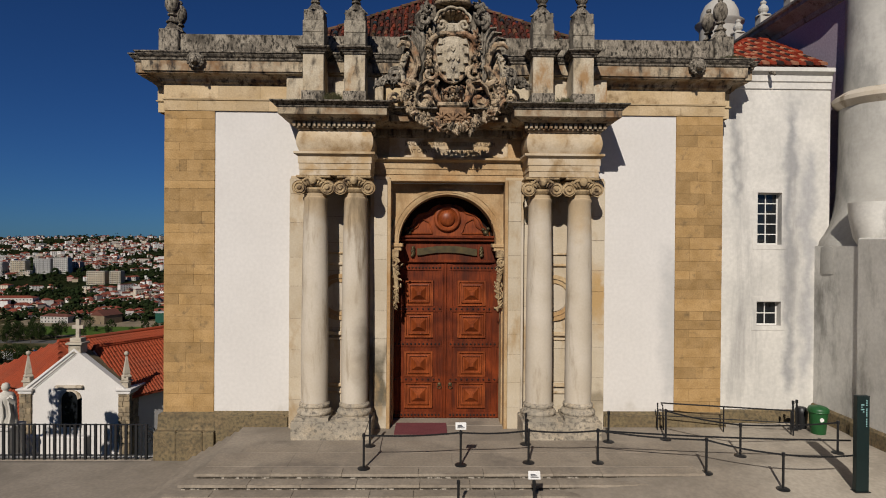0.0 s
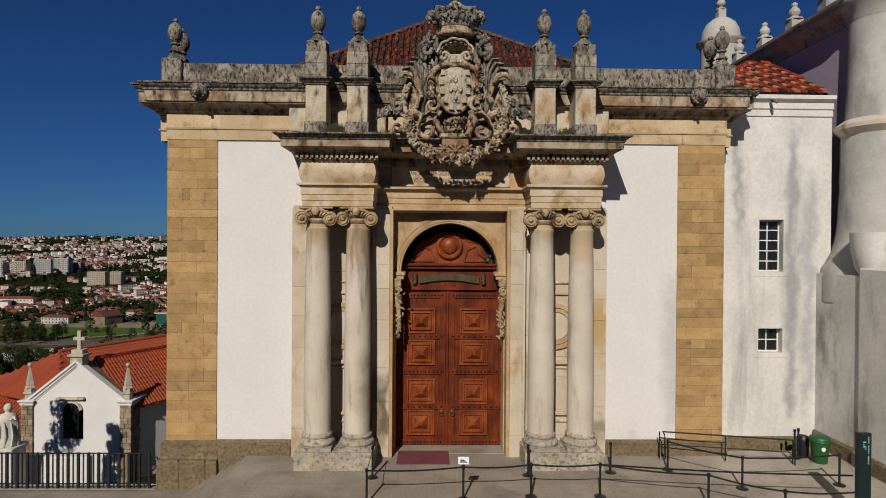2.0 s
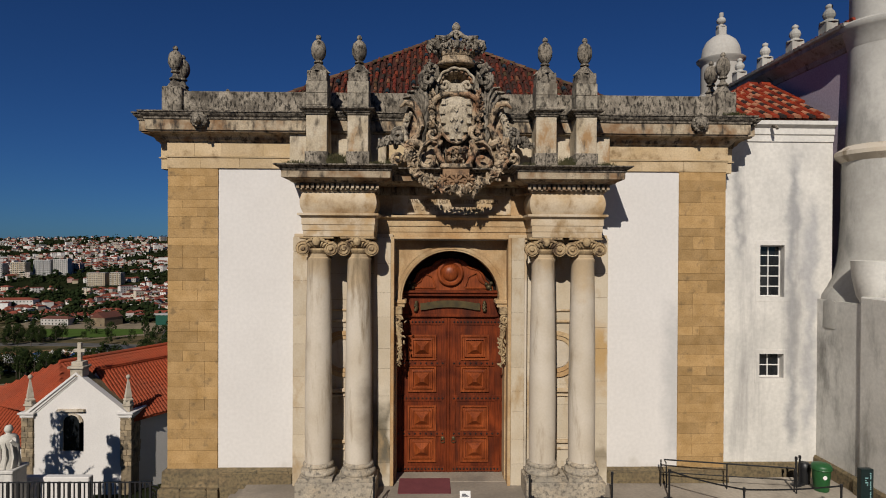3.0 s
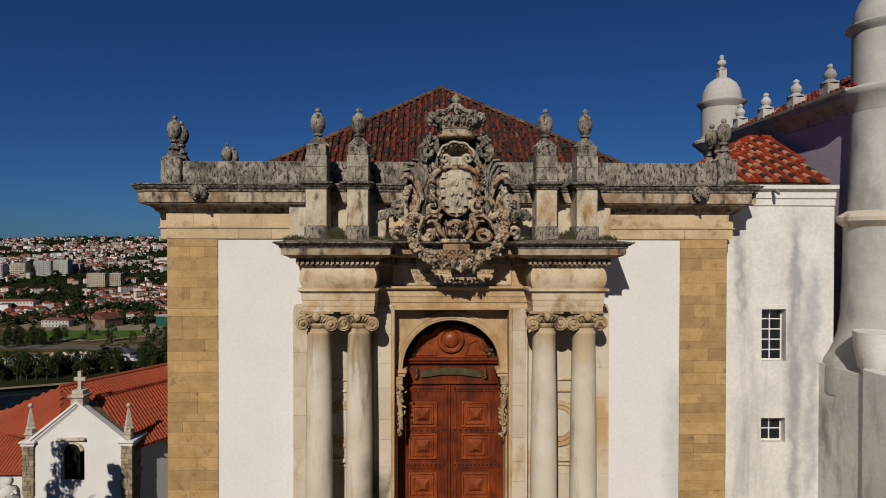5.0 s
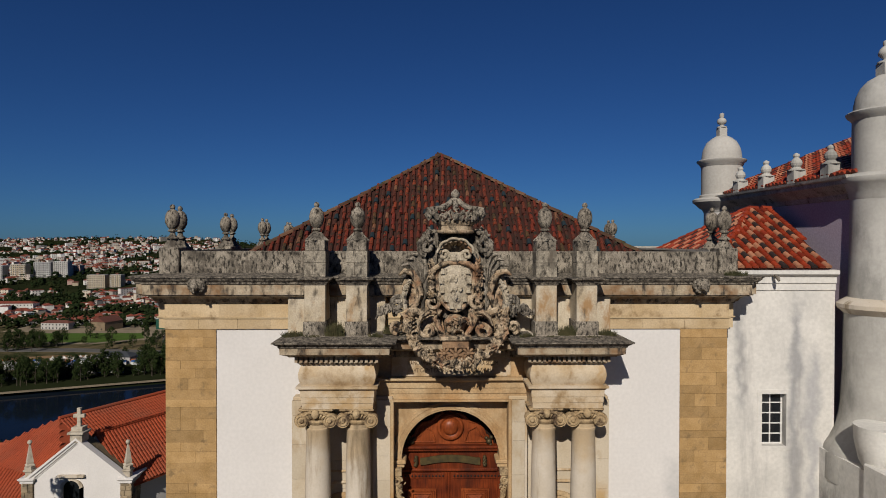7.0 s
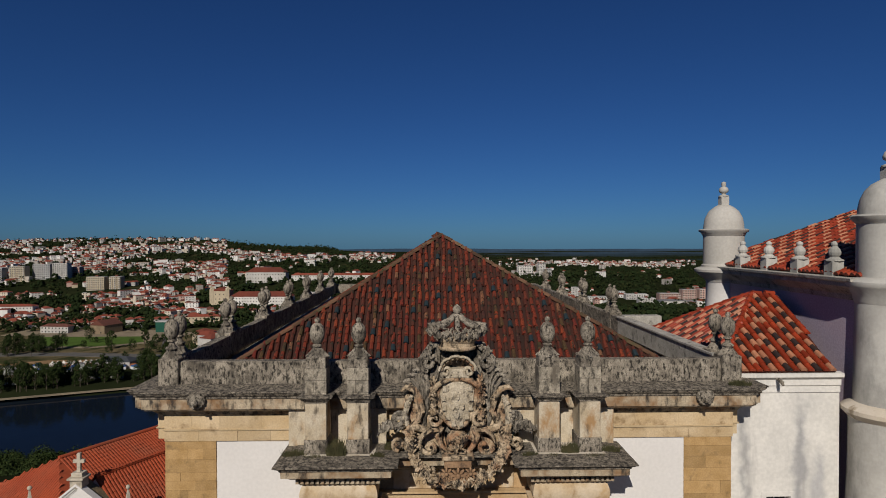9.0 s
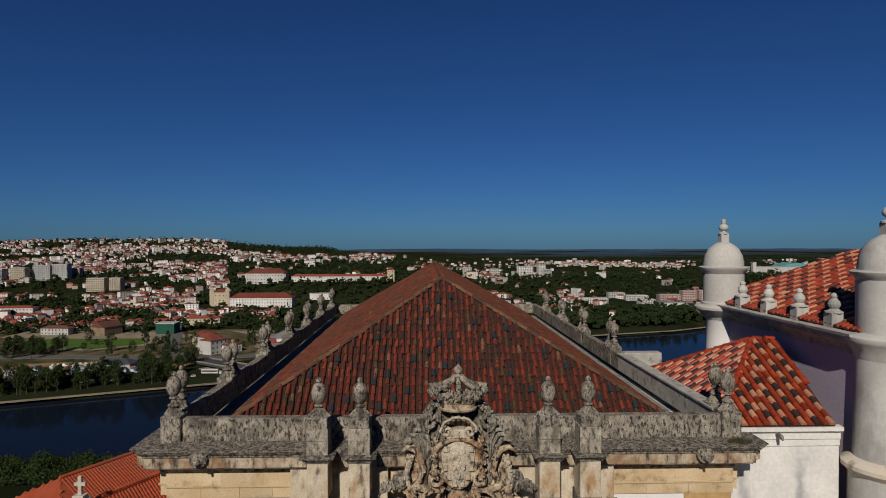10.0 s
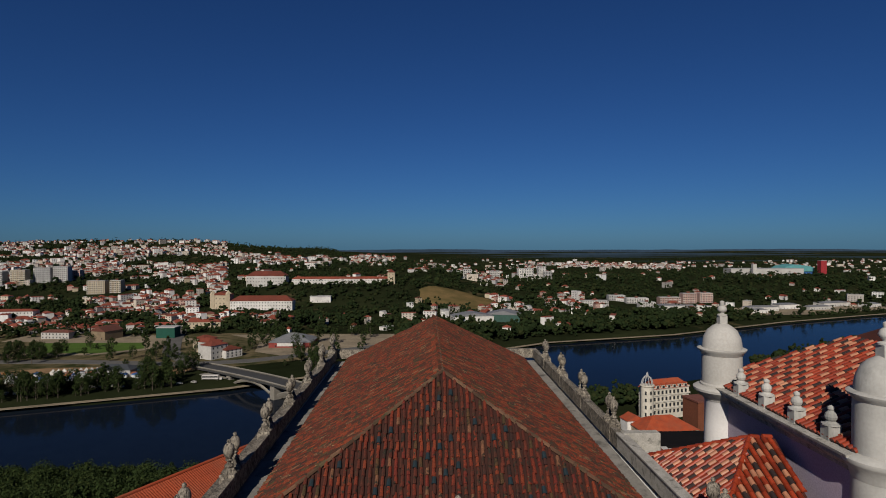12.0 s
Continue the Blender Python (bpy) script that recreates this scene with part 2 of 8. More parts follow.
# ---- mesh helpers ----
def mesh_of(bm, name, material, smooth=False):
    me = bpy.data.meshes.new(name)
    bmesh.ops.recalc_face_normals(bm, faces=bm.faces)
    bm.to_mesh(me)
    bm.free()
    if smooth:
        me.shade_smooth()
        me.set_sharp_from_angle(angle=radians(40))
    for one in (material if isinstance(material, (list, tuple)) else (material,)):
        me.materials.append(one)
    return me


def part(name, bm, material, parent=None, label="", smooth=False):
    ob = new(name, bm if isinstance(bm, bpy.types.Mesh) else mesh_of(bm, name, material, smooth))
    if parent:
        ob.parent = parent
    return tagged(ob, label)


def thing(name, label, category, group="", kind="", at=(0, 0, 0)):
    ob = new(name)
    ob.matrix_basis = Matrix.Translation(at)
    return tagged(ob, label, category, group, kind)


def box(bm, x0, x1, y0, y1, z0, z1, bevel=0.0):
    r = bmesh.ops.create_cube(bm, size=1.0)
    for v in r["verts"]:
        v.co = Vector(((x0 + x1) / 2 + v.co.x * (x1 - x0), (y0 + y1) / 2 + v.co.y * (y1 - y0), (z0 + z1) / 2 + v.co.z * (z1 - z0)))
    if bevel:
        es = list({e for v in r["verts"] for e in v.link_edges})
        bmesh.ops.bevel(bm, geom=es, offset=bevel, segments=1, affect="EDGES")
    return bm


def lathe(bm, prof, at=(0, 0, 0), n=20, squash=(1, 1)):
    """prof: rows of radius and height; turned round the upright axis at at."""
    rings = []
    for r, z in prof:
        rings.append([bm.verts.new((at[0] + max(r, 0.001) * squash[0] * math.cos(2 * math.pi * k / n),
                                    at[1] + max(r, 0.001) * squash[1] * math.sin(2 * math.pi * k / n), at[2] + z)) for k in range(n)])
    for a, b in zip(rings, rings[1:]):
        for k in range(n):
            bm.faces.new((a[k], a[(k + 1) % n], b[(k + 1) % n], b[k]))
    bm.faces.new(rings[0][::-1])
    bm.faces.new(rings[-1])
    return bm


def sweep(bm, prof, path, closed=False):
    """prof: rows of (out, z), a closed outline; path: plan corners (x, y), outside on the right hand of the way."""
    n = len(path)
    rows = []
    for k in range(n):
        p = Vector(path[k])
        before = (p - Vector(path[k - 1])).normalized() if k or closed else None
        after = (Vector(path[(k + 1) % n]) - p).normalized() if k < n - 1 or closed else None
        d0, d1 = before or after, after or before
        n0, n1 = Vector((d0.y, -d0.x)), Vector((d1.y, -d1.x))
        m = (n0 + n1).normalized()
        m = m / max(m.dot(n0), 0.3)
        rows.append([bm.verts.new((p.x + m.x * o, p.y + m.y * o, z)) for o, z in prof])
    for k in range(n if closed else n - 1):
        a, b = rows[k], rows[(k + 1) % n]
        for j in range(len(prof)):
            i = (j + 1) % len(prof)
            bm.faces.new((a[j], b[j], b[i], a[i]))
    if not closed:
        bm.faces.new(rows[0])
        bm.faces.new(rows[-1][::-1])
    return bm


def tube(bm, pts, r, n=8, close=False):
    """A rod of radius r (or one radius a point) along pts."""
    pts = [Vector(p) for p in pts]
    rs = r if isinstance(r, (list, tuple)) else [r] * len(pts)
    rings, up = [], Vector((0.13, 0.27, 0.95))
    for k, p in enumerate(pts):
        d = (pts[min(k + 1, len(pts) - 1)] - pts[max(k - 1, 0)]).normalized()
        a = d.cross(up)
        a = a.normalized() if a.length > 0.05 else d.cross(Vector((1, 0, 0))).normalized()
        b = d.cross(a)
        rings.append([bm.verts.new(p + rs[k] * (math.cos(2 * math.pi * j / n) * a + math.sin(2 * math.pi * j / n) * b)) for j in range(n)])
    for a, b in zip(rings, rings[1:]):
        for j in range(n):
            bm.faces.new((a[j], a[(j + 1) % n], b[(j + 1) % n], b[j]))
    bm.faces.new(rings[0][::-1])
    bm.faces.new(rings[-1])
    return bm


def prism(bm, outline, y0, y1):
    """outline in (x, z), drawn out from y0 to y1."""
    a = [bm.verts.new((x, y0, z)) for x, z in outline]
    b = [bm.verts.new((x, y1, z)) for x, z in outline]
    bm.faces.new(a)
    bm.faces.new(b[::-1])
    for k in range(len(a)):
        bm.faces.new((a[k], b[k], b[(k + 1) % len(a)], a[(k + 1) % len(a)]))
    return bm


B = bmesh.new
GZ = -0.22          # landing before the door
FRONT = 20.0        # face of the library's front wall
BACK = 56.0


def lean(x, y):
    return x - 0.008 * (y - FRONT)


# ---- terrain, river, courtyard ----
def smooth(a, b, v):
    t = min(max((v - a) / (b - a), 0), 1)
    return t * t * (3 - 2 * t)


RIVER = -80.0


def banks(x):
    """Near and far edge of the river at x."""
    near = float(np.interp(x, (-700, -264, 0, 116, 320, 600, 1100), (215, 240, 300, 395, 530, 680, 800)))
    far = float(np.interp(x, (-700, -264, -142, 119, 265, 443, 614, 1100), (330, 364, 413, 593, 638, 733, 804, 960)))
    return near, far


def land(x, y):
    near, far = banks(x)
    if y < near:
        z = -1.5 - 80 * smooth(24 + 16 * smooth(-8, -20, x), near - 40, y) + 1.5 * smooth(near - 40, near - 12, y)
        z -= 11.0 * smooth(20.6, 23.5, y) * smooth(-9, -12, x) * (1 - smooth(60, 130, y))
        if near - 12 < y:
            z = -80 - 3 * smooth(near - 12, near, y)
        return z
    if y < far:
        return -86.0
    u = x / y
    zl = np.interp(y, (0, 700, 850, 980, 1100, 1400, 1700, 2000, 2600, 4900), (-77, -77, -73, -64, -50, -24, 0, 20, 0, -60))
    zm = np.interp(y, (0, 720, 880, 965, 1100, 1500, 2200, 3000, 4900), (-77, -77, -75, -48, -44, -32, -2, -32, -64))
    zr = np.interp(y, (0, 780, 900, 1200, 1400, 2000, 4900), (-77, -77, -77, -60, -63, -67, -64))
    far_off = smooth(1450, 1950, y)
    wl, wr = smooth(-0.22, -0.40, u), smooth(-0.02 - 0.17 * far_off, 0.12 - 0.20 * far_off, u)
    z = zl * wl + zr * wr + zm * (1 - wl - wr)
    rough = smooth(760, 1150, y)
    z += 8 * noise.noise((x / 230, y / 230, 0.3)) * rough * (1 - 0.6 * smooth(1800, 3000, y))
    z += 12 * noise.noise((x / 800 + 5, y / 800, 2.3)) * smooth(1900, 3200, y)
    return float(z) - 5 * (1 - smooth(0, 14, y - far))


def axis(stops):
    out = []
    for a, b, step in stops:
        k = int(round((b - a) / step))
        out += [a + (b - a) * i / k for i in range(k)]
    return out + [stops[-1][1]]


def sheet(name, xs, ys, height, material):
    verts = [(x, y, height(x, y)) for y in ys for x in xs]
    w = len(xs)
    faces = [(j * w + i, j * w + i + 1, (j + 1) * w + i + 1, (j + 1) * w + i) for j in range(len(ys) - 1) for i in range(w - 1)]
    me = bpy.data.meshes.new(name)
    me.from_pydata(verts, [], faces)
    me.shade_smooth()
    me.materials.append(material)
    return new(name, me)


M_LAND = mat("scrub_and_dry_grass", (0.022, 0.026, 0.011), (0.010, 0.014, 0.006), 0.012, 1.0, 1.0, 0.0, 0.09, spec=0.0,
             stain=(0.075, 0.06, 0.03), stain_scale=0.009, stain_at=0.63, stain_soft=0.05)
ground = sheet("ground", axis([(-3600, -1300, 230), (-1300, -160, 28), (-160, 160, 10), (160, 1300, 28), (1300, 3600, 230)]),
               axis([(-300, -20, 70), (-20, 120, 5), (120, 900, 12), (900, 2400, 40), (2400, 4900, 125)]), 
               lambda x, y: land(x, y) if y > 25 else min(land(x, 25), -1.6), M_LAND)
tagged(ground, "dark scrub and dry grass hillsides across the river", "ground", kind="structure")
river = sheet("water", axis([(-2600, 2600, 100)]), axis([(180, 900, 60)]), lambda x, y: RIVER - 1.5, M_WATER)
tagged(river, "still dark blue river water", "river", kind="structure")


def court(x, y):
    left = smooth(-6.0, 6.5, x)
    if x < -10 and y > 19.85:
        return -2.6
    return -1.32 * (1 - left) + left * (GZ - 0.004 - 0.16 * max(0, 16.1 - y))


pave = sheet("pavement", axis([(-40, -6.5, 1.0), (-6.5, 7, 0.45), (7, 13.5, 0.65)]), axis([(-30, 12, 3), (12, 20.2, 0.41)]),
             lambda x, y: court(x, max(y, 8)), M_PAVE)
tagged(pave, "pale worn stone paving of the courtyard", "pavement", kind="structure")

# unseen plain wall added behind the camera: shades the court, cuts its bounce
part("wall_south", box(B(), -40, 30, -18, -17, -1.6, 15.5, 0.05), M_OLDPLASTER)
tagged(bpy.data.objects["wall_south"], "unseen plaster wall added behind the camera to cut bounced light", "wall", kind="structure")
# landing with its low steps
stairs = thing("entrance_steps", "wide low worn stone steps with chipped edges before the door", "steps")
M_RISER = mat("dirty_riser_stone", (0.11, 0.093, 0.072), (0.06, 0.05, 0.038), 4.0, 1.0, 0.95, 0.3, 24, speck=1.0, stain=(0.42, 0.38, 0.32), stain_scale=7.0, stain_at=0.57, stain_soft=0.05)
for k in range(8):
    z1 = GZ - 0.155 * k
    x0, x1, y0 = -6.8 - 0.27 * k, 6.98 + 0.3 * k, 15.62 - 0.36 * k
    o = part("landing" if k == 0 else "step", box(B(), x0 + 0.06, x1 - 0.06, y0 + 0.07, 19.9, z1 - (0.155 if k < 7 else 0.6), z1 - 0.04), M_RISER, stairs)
    part("tread", box(B(), x0 + 0.03, x1 - 0.03, y0 + 0.42, 19.9, z1 - 0.05, z1 - 0.003), M_PAVE, stairs)
    x = x0
    while k < 5 and x < x1 - 0.05:
        w = min(random.uniform(1.1, 2.2), x1 - x)
        if x1 - x - w < 0.5:
            w = x1 - x
        bm = box(B(), x, x + w - 0.012, y0 + random.uniform(-0.012, 0.012), y0 + 0.5, z1 - 0.075, z1 + random.uniform(-0.004, 0.004))
        bmesh.ops.subdivide_edges(bm, edges=[e for e in bm.edges if abs(e.verts[0].co.x - e.verts[1].co.x) > 0.2], cuts=7)
        for v in bm.verts:
            if v.co.y < y0 + 0.1 and v.co.z > z1 - 0.05:
                v.co.y += abs(random.gauss(0, 0.012))
                v.co.z -= abs(random.gauss(0, 0.009))
        part("step_stone", bm, M_STEP, o)
        x += w
    if k == 0:
        for i in range(6):
            for j in range(2):
                xa = -6.7 + i * 2.28 + 0.6 * j
                part("slab", box(B(), xa, min(xa + 2.26, 6.9), 16.14 + j * 1.1, 17.22 + j * 1.1, z1 - 0.05, z1 + 0.002 + 0.002 * random.random(), 0.006), M_STEP, o)

# ---- the library ----
lib = thing("library_building", "baroque stone and white plaster library with ochre corner pilasters", "building")
X0, X1 = -9.5, 9.5
bm = B()
for x0, x1 in ((X0, -2.6), (2.6, X1)):
    box(bm, x0, x1, FRONT, FRONT + 1.2, -1.4, 11.9)
box(bm, -2.6, 2.6, FRONT, FRONT + 1.2, 8.0, 11.9)
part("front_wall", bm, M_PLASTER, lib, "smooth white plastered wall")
bm = B()
for s in (-1, 1):
    o = [(lean(s * 9.5, FRONT + 1.2), FRONT + 1.2), (lean(s * 9.5, BACK), BACK), (lean(s * 8.3, BACK), BACK), (lean(s * 8.3, FRONT + 1.2), FRONT + 1.2)]
    a = [bm.verts.new((x, y, -8)) for x, y in o]
    b = [bm.verts.new((x, y, 11.9)) for x, y in o]
    for k in range(4):
        bm.faces.new((a[k], a[(k + 1) % 4], b[(k + 1) % 4], b[k]))
    bm.faces.new(b)
box(bm, lean(-9.5, BACK), lean(9.5, BACK), BACK - 1, BACK, -8, 11.9)
part("side_wall", bm, M_OLDPLASTER, lib)
prof = [(0.0, -1.45), (0.2, -1.45), (0.2, -0.35), (0.17, -0.28), (0.16, 0.16), (0.0, 0.24)]
part("footing", sweep(B(), prof, [(X0, 40), (X0, FRONT), (-5.2, FRONT)]), M_BASE, lib, "rough dark mossy stone footing")
part("footing", sweep(B(), prof, [(5.4, FRONT), (X1 + 0.05, FRONT)]), M_BASE, lib, "rough dark mossy stone footing")
# main cornice: architrave, frieze, corona, gutter
cprof = [(0.0, 11.25), (0.07, 11.25), (0.09, 11.30), (0.16, 11.34), (0.20, 11.42), (0.30, 11.50), (0.44, 11.545), (0.50, 11.55), (0.50, 11.60),
         (0.56, 11.60), (0.56, 11.93), (0.0, 11.95)]
fprof = [(0.0, 10.40), (0.04, 10.40), (0.04, 10.74), (0.09, 10.76), (0.10, 10.80), (0.05, 10.81), (0.05, 11.252), (0.0, 11.252)]
ccrown = [(0.0, 11.94), (0.57, 11.932), (0.60, 11.96), (0.60, 12.01), (0.66, 12.06), (0.70, 12.12), (0.70, 12.15), (0.74, 12.16), (0.74, 12.205), (0.30, 12.25), (0.0, 12.29)]
JOG = 0.3
LEFT_WAY = [(lean(X0 - 0.34, BACK), BACK), (X0 - 0.34, FRONT + JOG), (X0, FRONT + JOG), (X0, FRONT), (-5.4, FRONT)]
RIGHT_WAY = [(5.4, FRONT), (X1, FRONT), (X1, FRONT + JOG), (X1 + 0.3, FRONT + JOG), (lean(X1 + 0.3, BACK), BACK)]
MID_WAY = [(-5.4, FRONT - 0.004), (5.4, FRONT - 0.004)]
for way in (LEFT_WAY, RIGHT_WAY, MID_WAY):
    lift = 0.003 if way is MID_WAY else 0.0
    part("cornice", sweep(B(), [(o, z + lift) for o, z in cprof], way), M_CORNICE, lib, "heavy projecting stone cornice with black weathering")
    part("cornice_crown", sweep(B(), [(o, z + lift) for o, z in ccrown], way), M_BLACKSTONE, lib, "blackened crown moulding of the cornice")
    part("frieze", sweep(B(), [(o, z + lift) for o, z in fprof], way), M_FRIEZE, lib, "golden limestone architrave and frieze")
# wall strips behind the pedestals, from the portal up to the corona
for x0, x1 in ((-5.37, -2.15), (2.2, 5.38)):
    part("backing_pier", box(B(), x0, x1, FRONT - 0.35, FRONT + 0.1, 10.30, 11.53, 0.015), M_PIER, lib, "pale limestone backing pier")
bm = B()
par = [(-0.06, 12.2), (-0.05, 12.6), (-0.06, 13.01), (-0.09, 13.03), (-0.42, 13.03), (-0.42, 12.2)]
side_par = [(0.10, 12.2), (0.10, 12.98), (0.05, 13.03), (-0.3, 13.03), (-0.3, 12.2)]
sweep(bm, par, [(X0 - 0.1, FRONT), (X1 + 0.3, FRONT)])
sweep(bm, side_par, [(lean(X0, BACK), BACK), (X0, FRONT + 0.45)])
sweep(bm, side_par, [(lean(X1, 31), 31), (lean(X1, BACK), BACK), (lean(X0, BACK), BACK)])
part("parapet", bm, M_LICHEN, lib, "grey lichened stone parapet")
M_COPING = mat("pale_coping_stone", (0.44, 0.41, 0.36), (0.30, 0.28, 0.24), 2.0, 0.9, 0.95, 0.3, 20, speck=0.6, stain=(0.14, 0.13, 0.11), stain_scale=2.6, stain_at=0.6, stain_soft=0.08)
part("parapet", sweep(B(), side_par, [(X1, FRONT + 0.45), (lean(X1, 31), 31)]), M_COPING, lib, "pale worn side parapet")
part("coping", sweep(B(), [(0.16, 13.02), (0.16, 13.08), (-0.36, 13.09), (-0.36, 13.02)], [(X1, FRONT + 0.6), (lean(X1, 31), 31)]), M_COPING, lib, "pale flat coping of the parapet")
part("parapet_return", box(B(), 9.35, 11.3, 30.6, 31.2, 12.0, 13.15, 0.03), M_COPING, lib, "short pale return wall")
# roof planes with gutter walk
AP, RE, EV = Vector((-0.2, 26.9, 17.24)), Vector((lean(-0.2, 46.5), 46.5, 17.24)), 12.45
ex0, ex1, ey0, ey1 = -8.0, 8.0, 21.55, BACK - 1.6
bm = B()
c = [bm.verts.new(p) for p in ((ex0, ey0, EV), (ex1, ey0, EV), (lean(ex1, ey1), ey1, EV), (lean(ex0, ey1), ey1, EV))]
a, r = bm.verts.new(AP), bm.verts.new(RE)
for f in ((c[0], c[1], a), (c[1], c[2], r, a), (c[2], c[3], r), (c[3], c[0], a, r), (c[3], c[2], c[1], c[0])):
    bm.faces.new(f)
roof_base = part("roof", bm, M_TILE, lib, "old dark red clay tile hip roof with moss")
part("eave_wall", box(B(), -7.85, 7.75, ey0 + 0.15, ey1 - 0.2, 11.9, EV - 0.01), M_BASE, lib)
bm = box(B(), lean(-9.3, 40), lean(9.3, 40), FRONT + 0.2, BACK - 0.3, 11.6, 11.95)
part("gutter_walk", bm, mat("grey_gutter_stone", (0.27, 0.25, 0.22), (0.19, 0.175, 0.15), 0.9, 0.9, 0.95, 0.1, 9, stain=(0.06, 0.055, 0.05), stain_scale=1.0, stain_at=0.6), lib, "grey stone gutter walk behind the parapet")

# ---- the portal ----
portal = thing("stone_portal", "carved limestone portal with paired columns round the door", "portal")
M_CAPITAL = mat("golden_capital_stone", (0.47, 0.35, 0.20), (0.30, 0.20, 0.10), 2.5, 0.9, 0.92, 0.3, 22, speck=0.5, stain=(0.08, 0.05, 0.03), stain_scale=3.0, stain_at=0.57, stain_soft=0.1)
M_BASESTONE = mat("grimy_base_stone", (0.50, 0.43, 0.33), (0.36, 0.29, 0.20), 1.6, 0.9, 0.92, 0.3, 20, speck=0.6, stain=(0.13, 0.115, 0.095), stain_scale=8.0, stain_at=0.57, stain_soft=0.12, wash=((0.30, 0.265, 0.21), 1.2, 0.52, 0.15, 0.6))
COLS = (-4.25, -2.96, 3.02, 4.31)
CY = 18.98
for x0, x1 in ((-4.88, -2.36), (2.42, 4.94)):
    part("plinth", box(B(), x0, x1, 18.35, 19.6, GZ - 0.2, 0.34, 0.02), M_BASESTONE, portal, "worn pale plinth block")
for x0, x1 in ((-5.2, -4.5), (-2.55, -1.9), (1.97, 2.6), (4.58, 5.3)):
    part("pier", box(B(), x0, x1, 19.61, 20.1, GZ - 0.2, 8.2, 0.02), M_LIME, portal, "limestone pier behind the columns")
base = [(0.0, 0), (0.50, 0), (0.50, 0.14), (0.52, 0.16), (0.53, 0.22), (0.50, 0.28), (0.44, 0.31), (0.43, 0.37), (0.46, 0.40), (0.46, 0.45), (0.42, 0.5), (0.40, 0.52)]
shaft = [(0.425, 0.0), (0.432, 0.6), (0.432, 2.2), (0.415, 4.0), (0.388, 5.6), (0.37, 6.45), (0.395, 6.5), (0.395, 6.56), (0.365, 6.58), (0.365, 6.75)]
for x in COLS:
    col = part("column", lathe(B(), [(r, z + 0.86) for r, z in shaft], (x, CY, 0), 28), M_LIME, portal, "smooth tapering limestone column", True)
    bm = lathe(B(), [(r * 1.06, z + 0.34) for r, z in base], (x, CY, 0), 28)
    box(bm, x - 0.53, x + 0.53, CY - 0.53, CY + 0.53, 0.335, 0.45)
    part("column_base", bm, M_BASESTONE, col, "moulded weathered base", True)
    part("abacus", box(B(), x - 0.54, x + 0.54, CY - 0.46, CY + 0.46, 8.02, 8.10, 0.02), M_CAPITAL, col)
    cap = part("capital", box(B(), x - 0.40, x + 0.40, CY - 0.40, CY + 0.40, 7.72, 8.025, 0.06), M_CAPITAL, col, "carved ionic capital with scrolls")
    for s in (-1, 1):
        prof = [(0.0, 0.50), (0.05, 0.50), (0.07, 0.46), (0.085, 0.44), (0.12, 0.44), (0.13, 0.475), (0.155, 0.475), (0.165, 0.44), (0.19, 0.43), (0.205, 0.45), (0.215, 0.40), (0.17, 0.0)]
        bm = lathe(B(), [(r * 1.1, z) for r, z in prof[::-1]] + [(0.001, 0.51)], (0, 0, 0), 20)
        bmesh.ops.rotate(bm, verts=bm.verts, cent=(0, 0, 0), matrix=Matrix.Rotation(radians(90), 3, "X"))
        bmesh.ops.translate(bm, verts=bm.verts, vec=(x + s * 0.44, CY + 0.02, 7.72))
        part("volute", bm, M_CAPITAL, cap, "", True)
    bm = B()
    for k in (0, 1, 5, 6):
        mtx = Matrix.Translation((x + (k - 3) * 0.085, CY - 0.43, 7.84 + 0.035 * (3 - abs(k - 3)))) @ Matrix.Rotation((k - 3) * 0.25, 4, "Y") @ Matrix.Diagonal((0.75, 0.9, 1.7, 1))
        bmesh.ops.create_icosphere(bm, subdivisions=1, radius=0.07, matrix=mtx)
    tagged(part("leaf_carving", bm, M_CAPITAL, cap, "", True), kind="stuff")
    bm = lathe(B(), [(0.0, -0.12), (0.07, -0.105), (0.125, -0.03), (0.13, 0.04), (0.10, 0.11), (0.04, 0.15), (0.0, 0.16)], (x, CY - 0.50, 7.93), 14, (1, 0.8))
    for s in (-1, 1):
        tube(bm, [(x + s * 0.12, CY - 0.47, 8.0), (x + s * 0.24, CY - 0.47, 7.97), (x + s * 0.34, CY - 0.45, 7.88)], [0.06, 0.045, 0.02], 8)
    part("capital_boss", bm, M_CAPITAL, cap, "rounded carved boss with side leaves", True)
    part("echinus", lathe(B(), [(0.375, 7.56), (0.42, 7.60), (0.45, 7.67), (0.43, 7.72), (0.30, 7.73)], (x, CY, 0), 24), M_CAPITAL, cap, "", True)
# entablature blocks over the columns, recessed middle
ent_low = [(0.0, 8.10), (0.012, 8.10), (0.012, 8.28), (0.032, 8.285), (0.032, 8.47), (0.055, 8.475), (0.055, 8.68), (0.075, 8.70), (0.12, 8.75), (0.17, 8.76), (0.17, 8.83), (0.0, 8.845)]
pulv = [(0.0, 8.84)] + [(0.01 + 0.095 * math.sin(math.pi * k / 10) ** 0.8, 8.84 + 0.66 * k / 10) for k in range(11)] + [(0.0, 9.5)]
ent_top = [(0.0, 9.5), (0.06, 9.5), (0.10, 9.55), (0.10, 9.77), (0.34, 9.79), (0.36, 9.82), (0.50, 9.88), (0.53, 9.905), (0.56, 9.905), (0.57, 10.10), (0.0, 10.12)]
ent_crown = [(0.0, 10.11), (0.58, 10.102), (0.61, 10.13), (0.61, 10.17), (0.68, 10.21), (0.73, 10.25), (0.77, 10.26), (0.77, 10.30), (0.0, 10.38)]
EY = 18.52
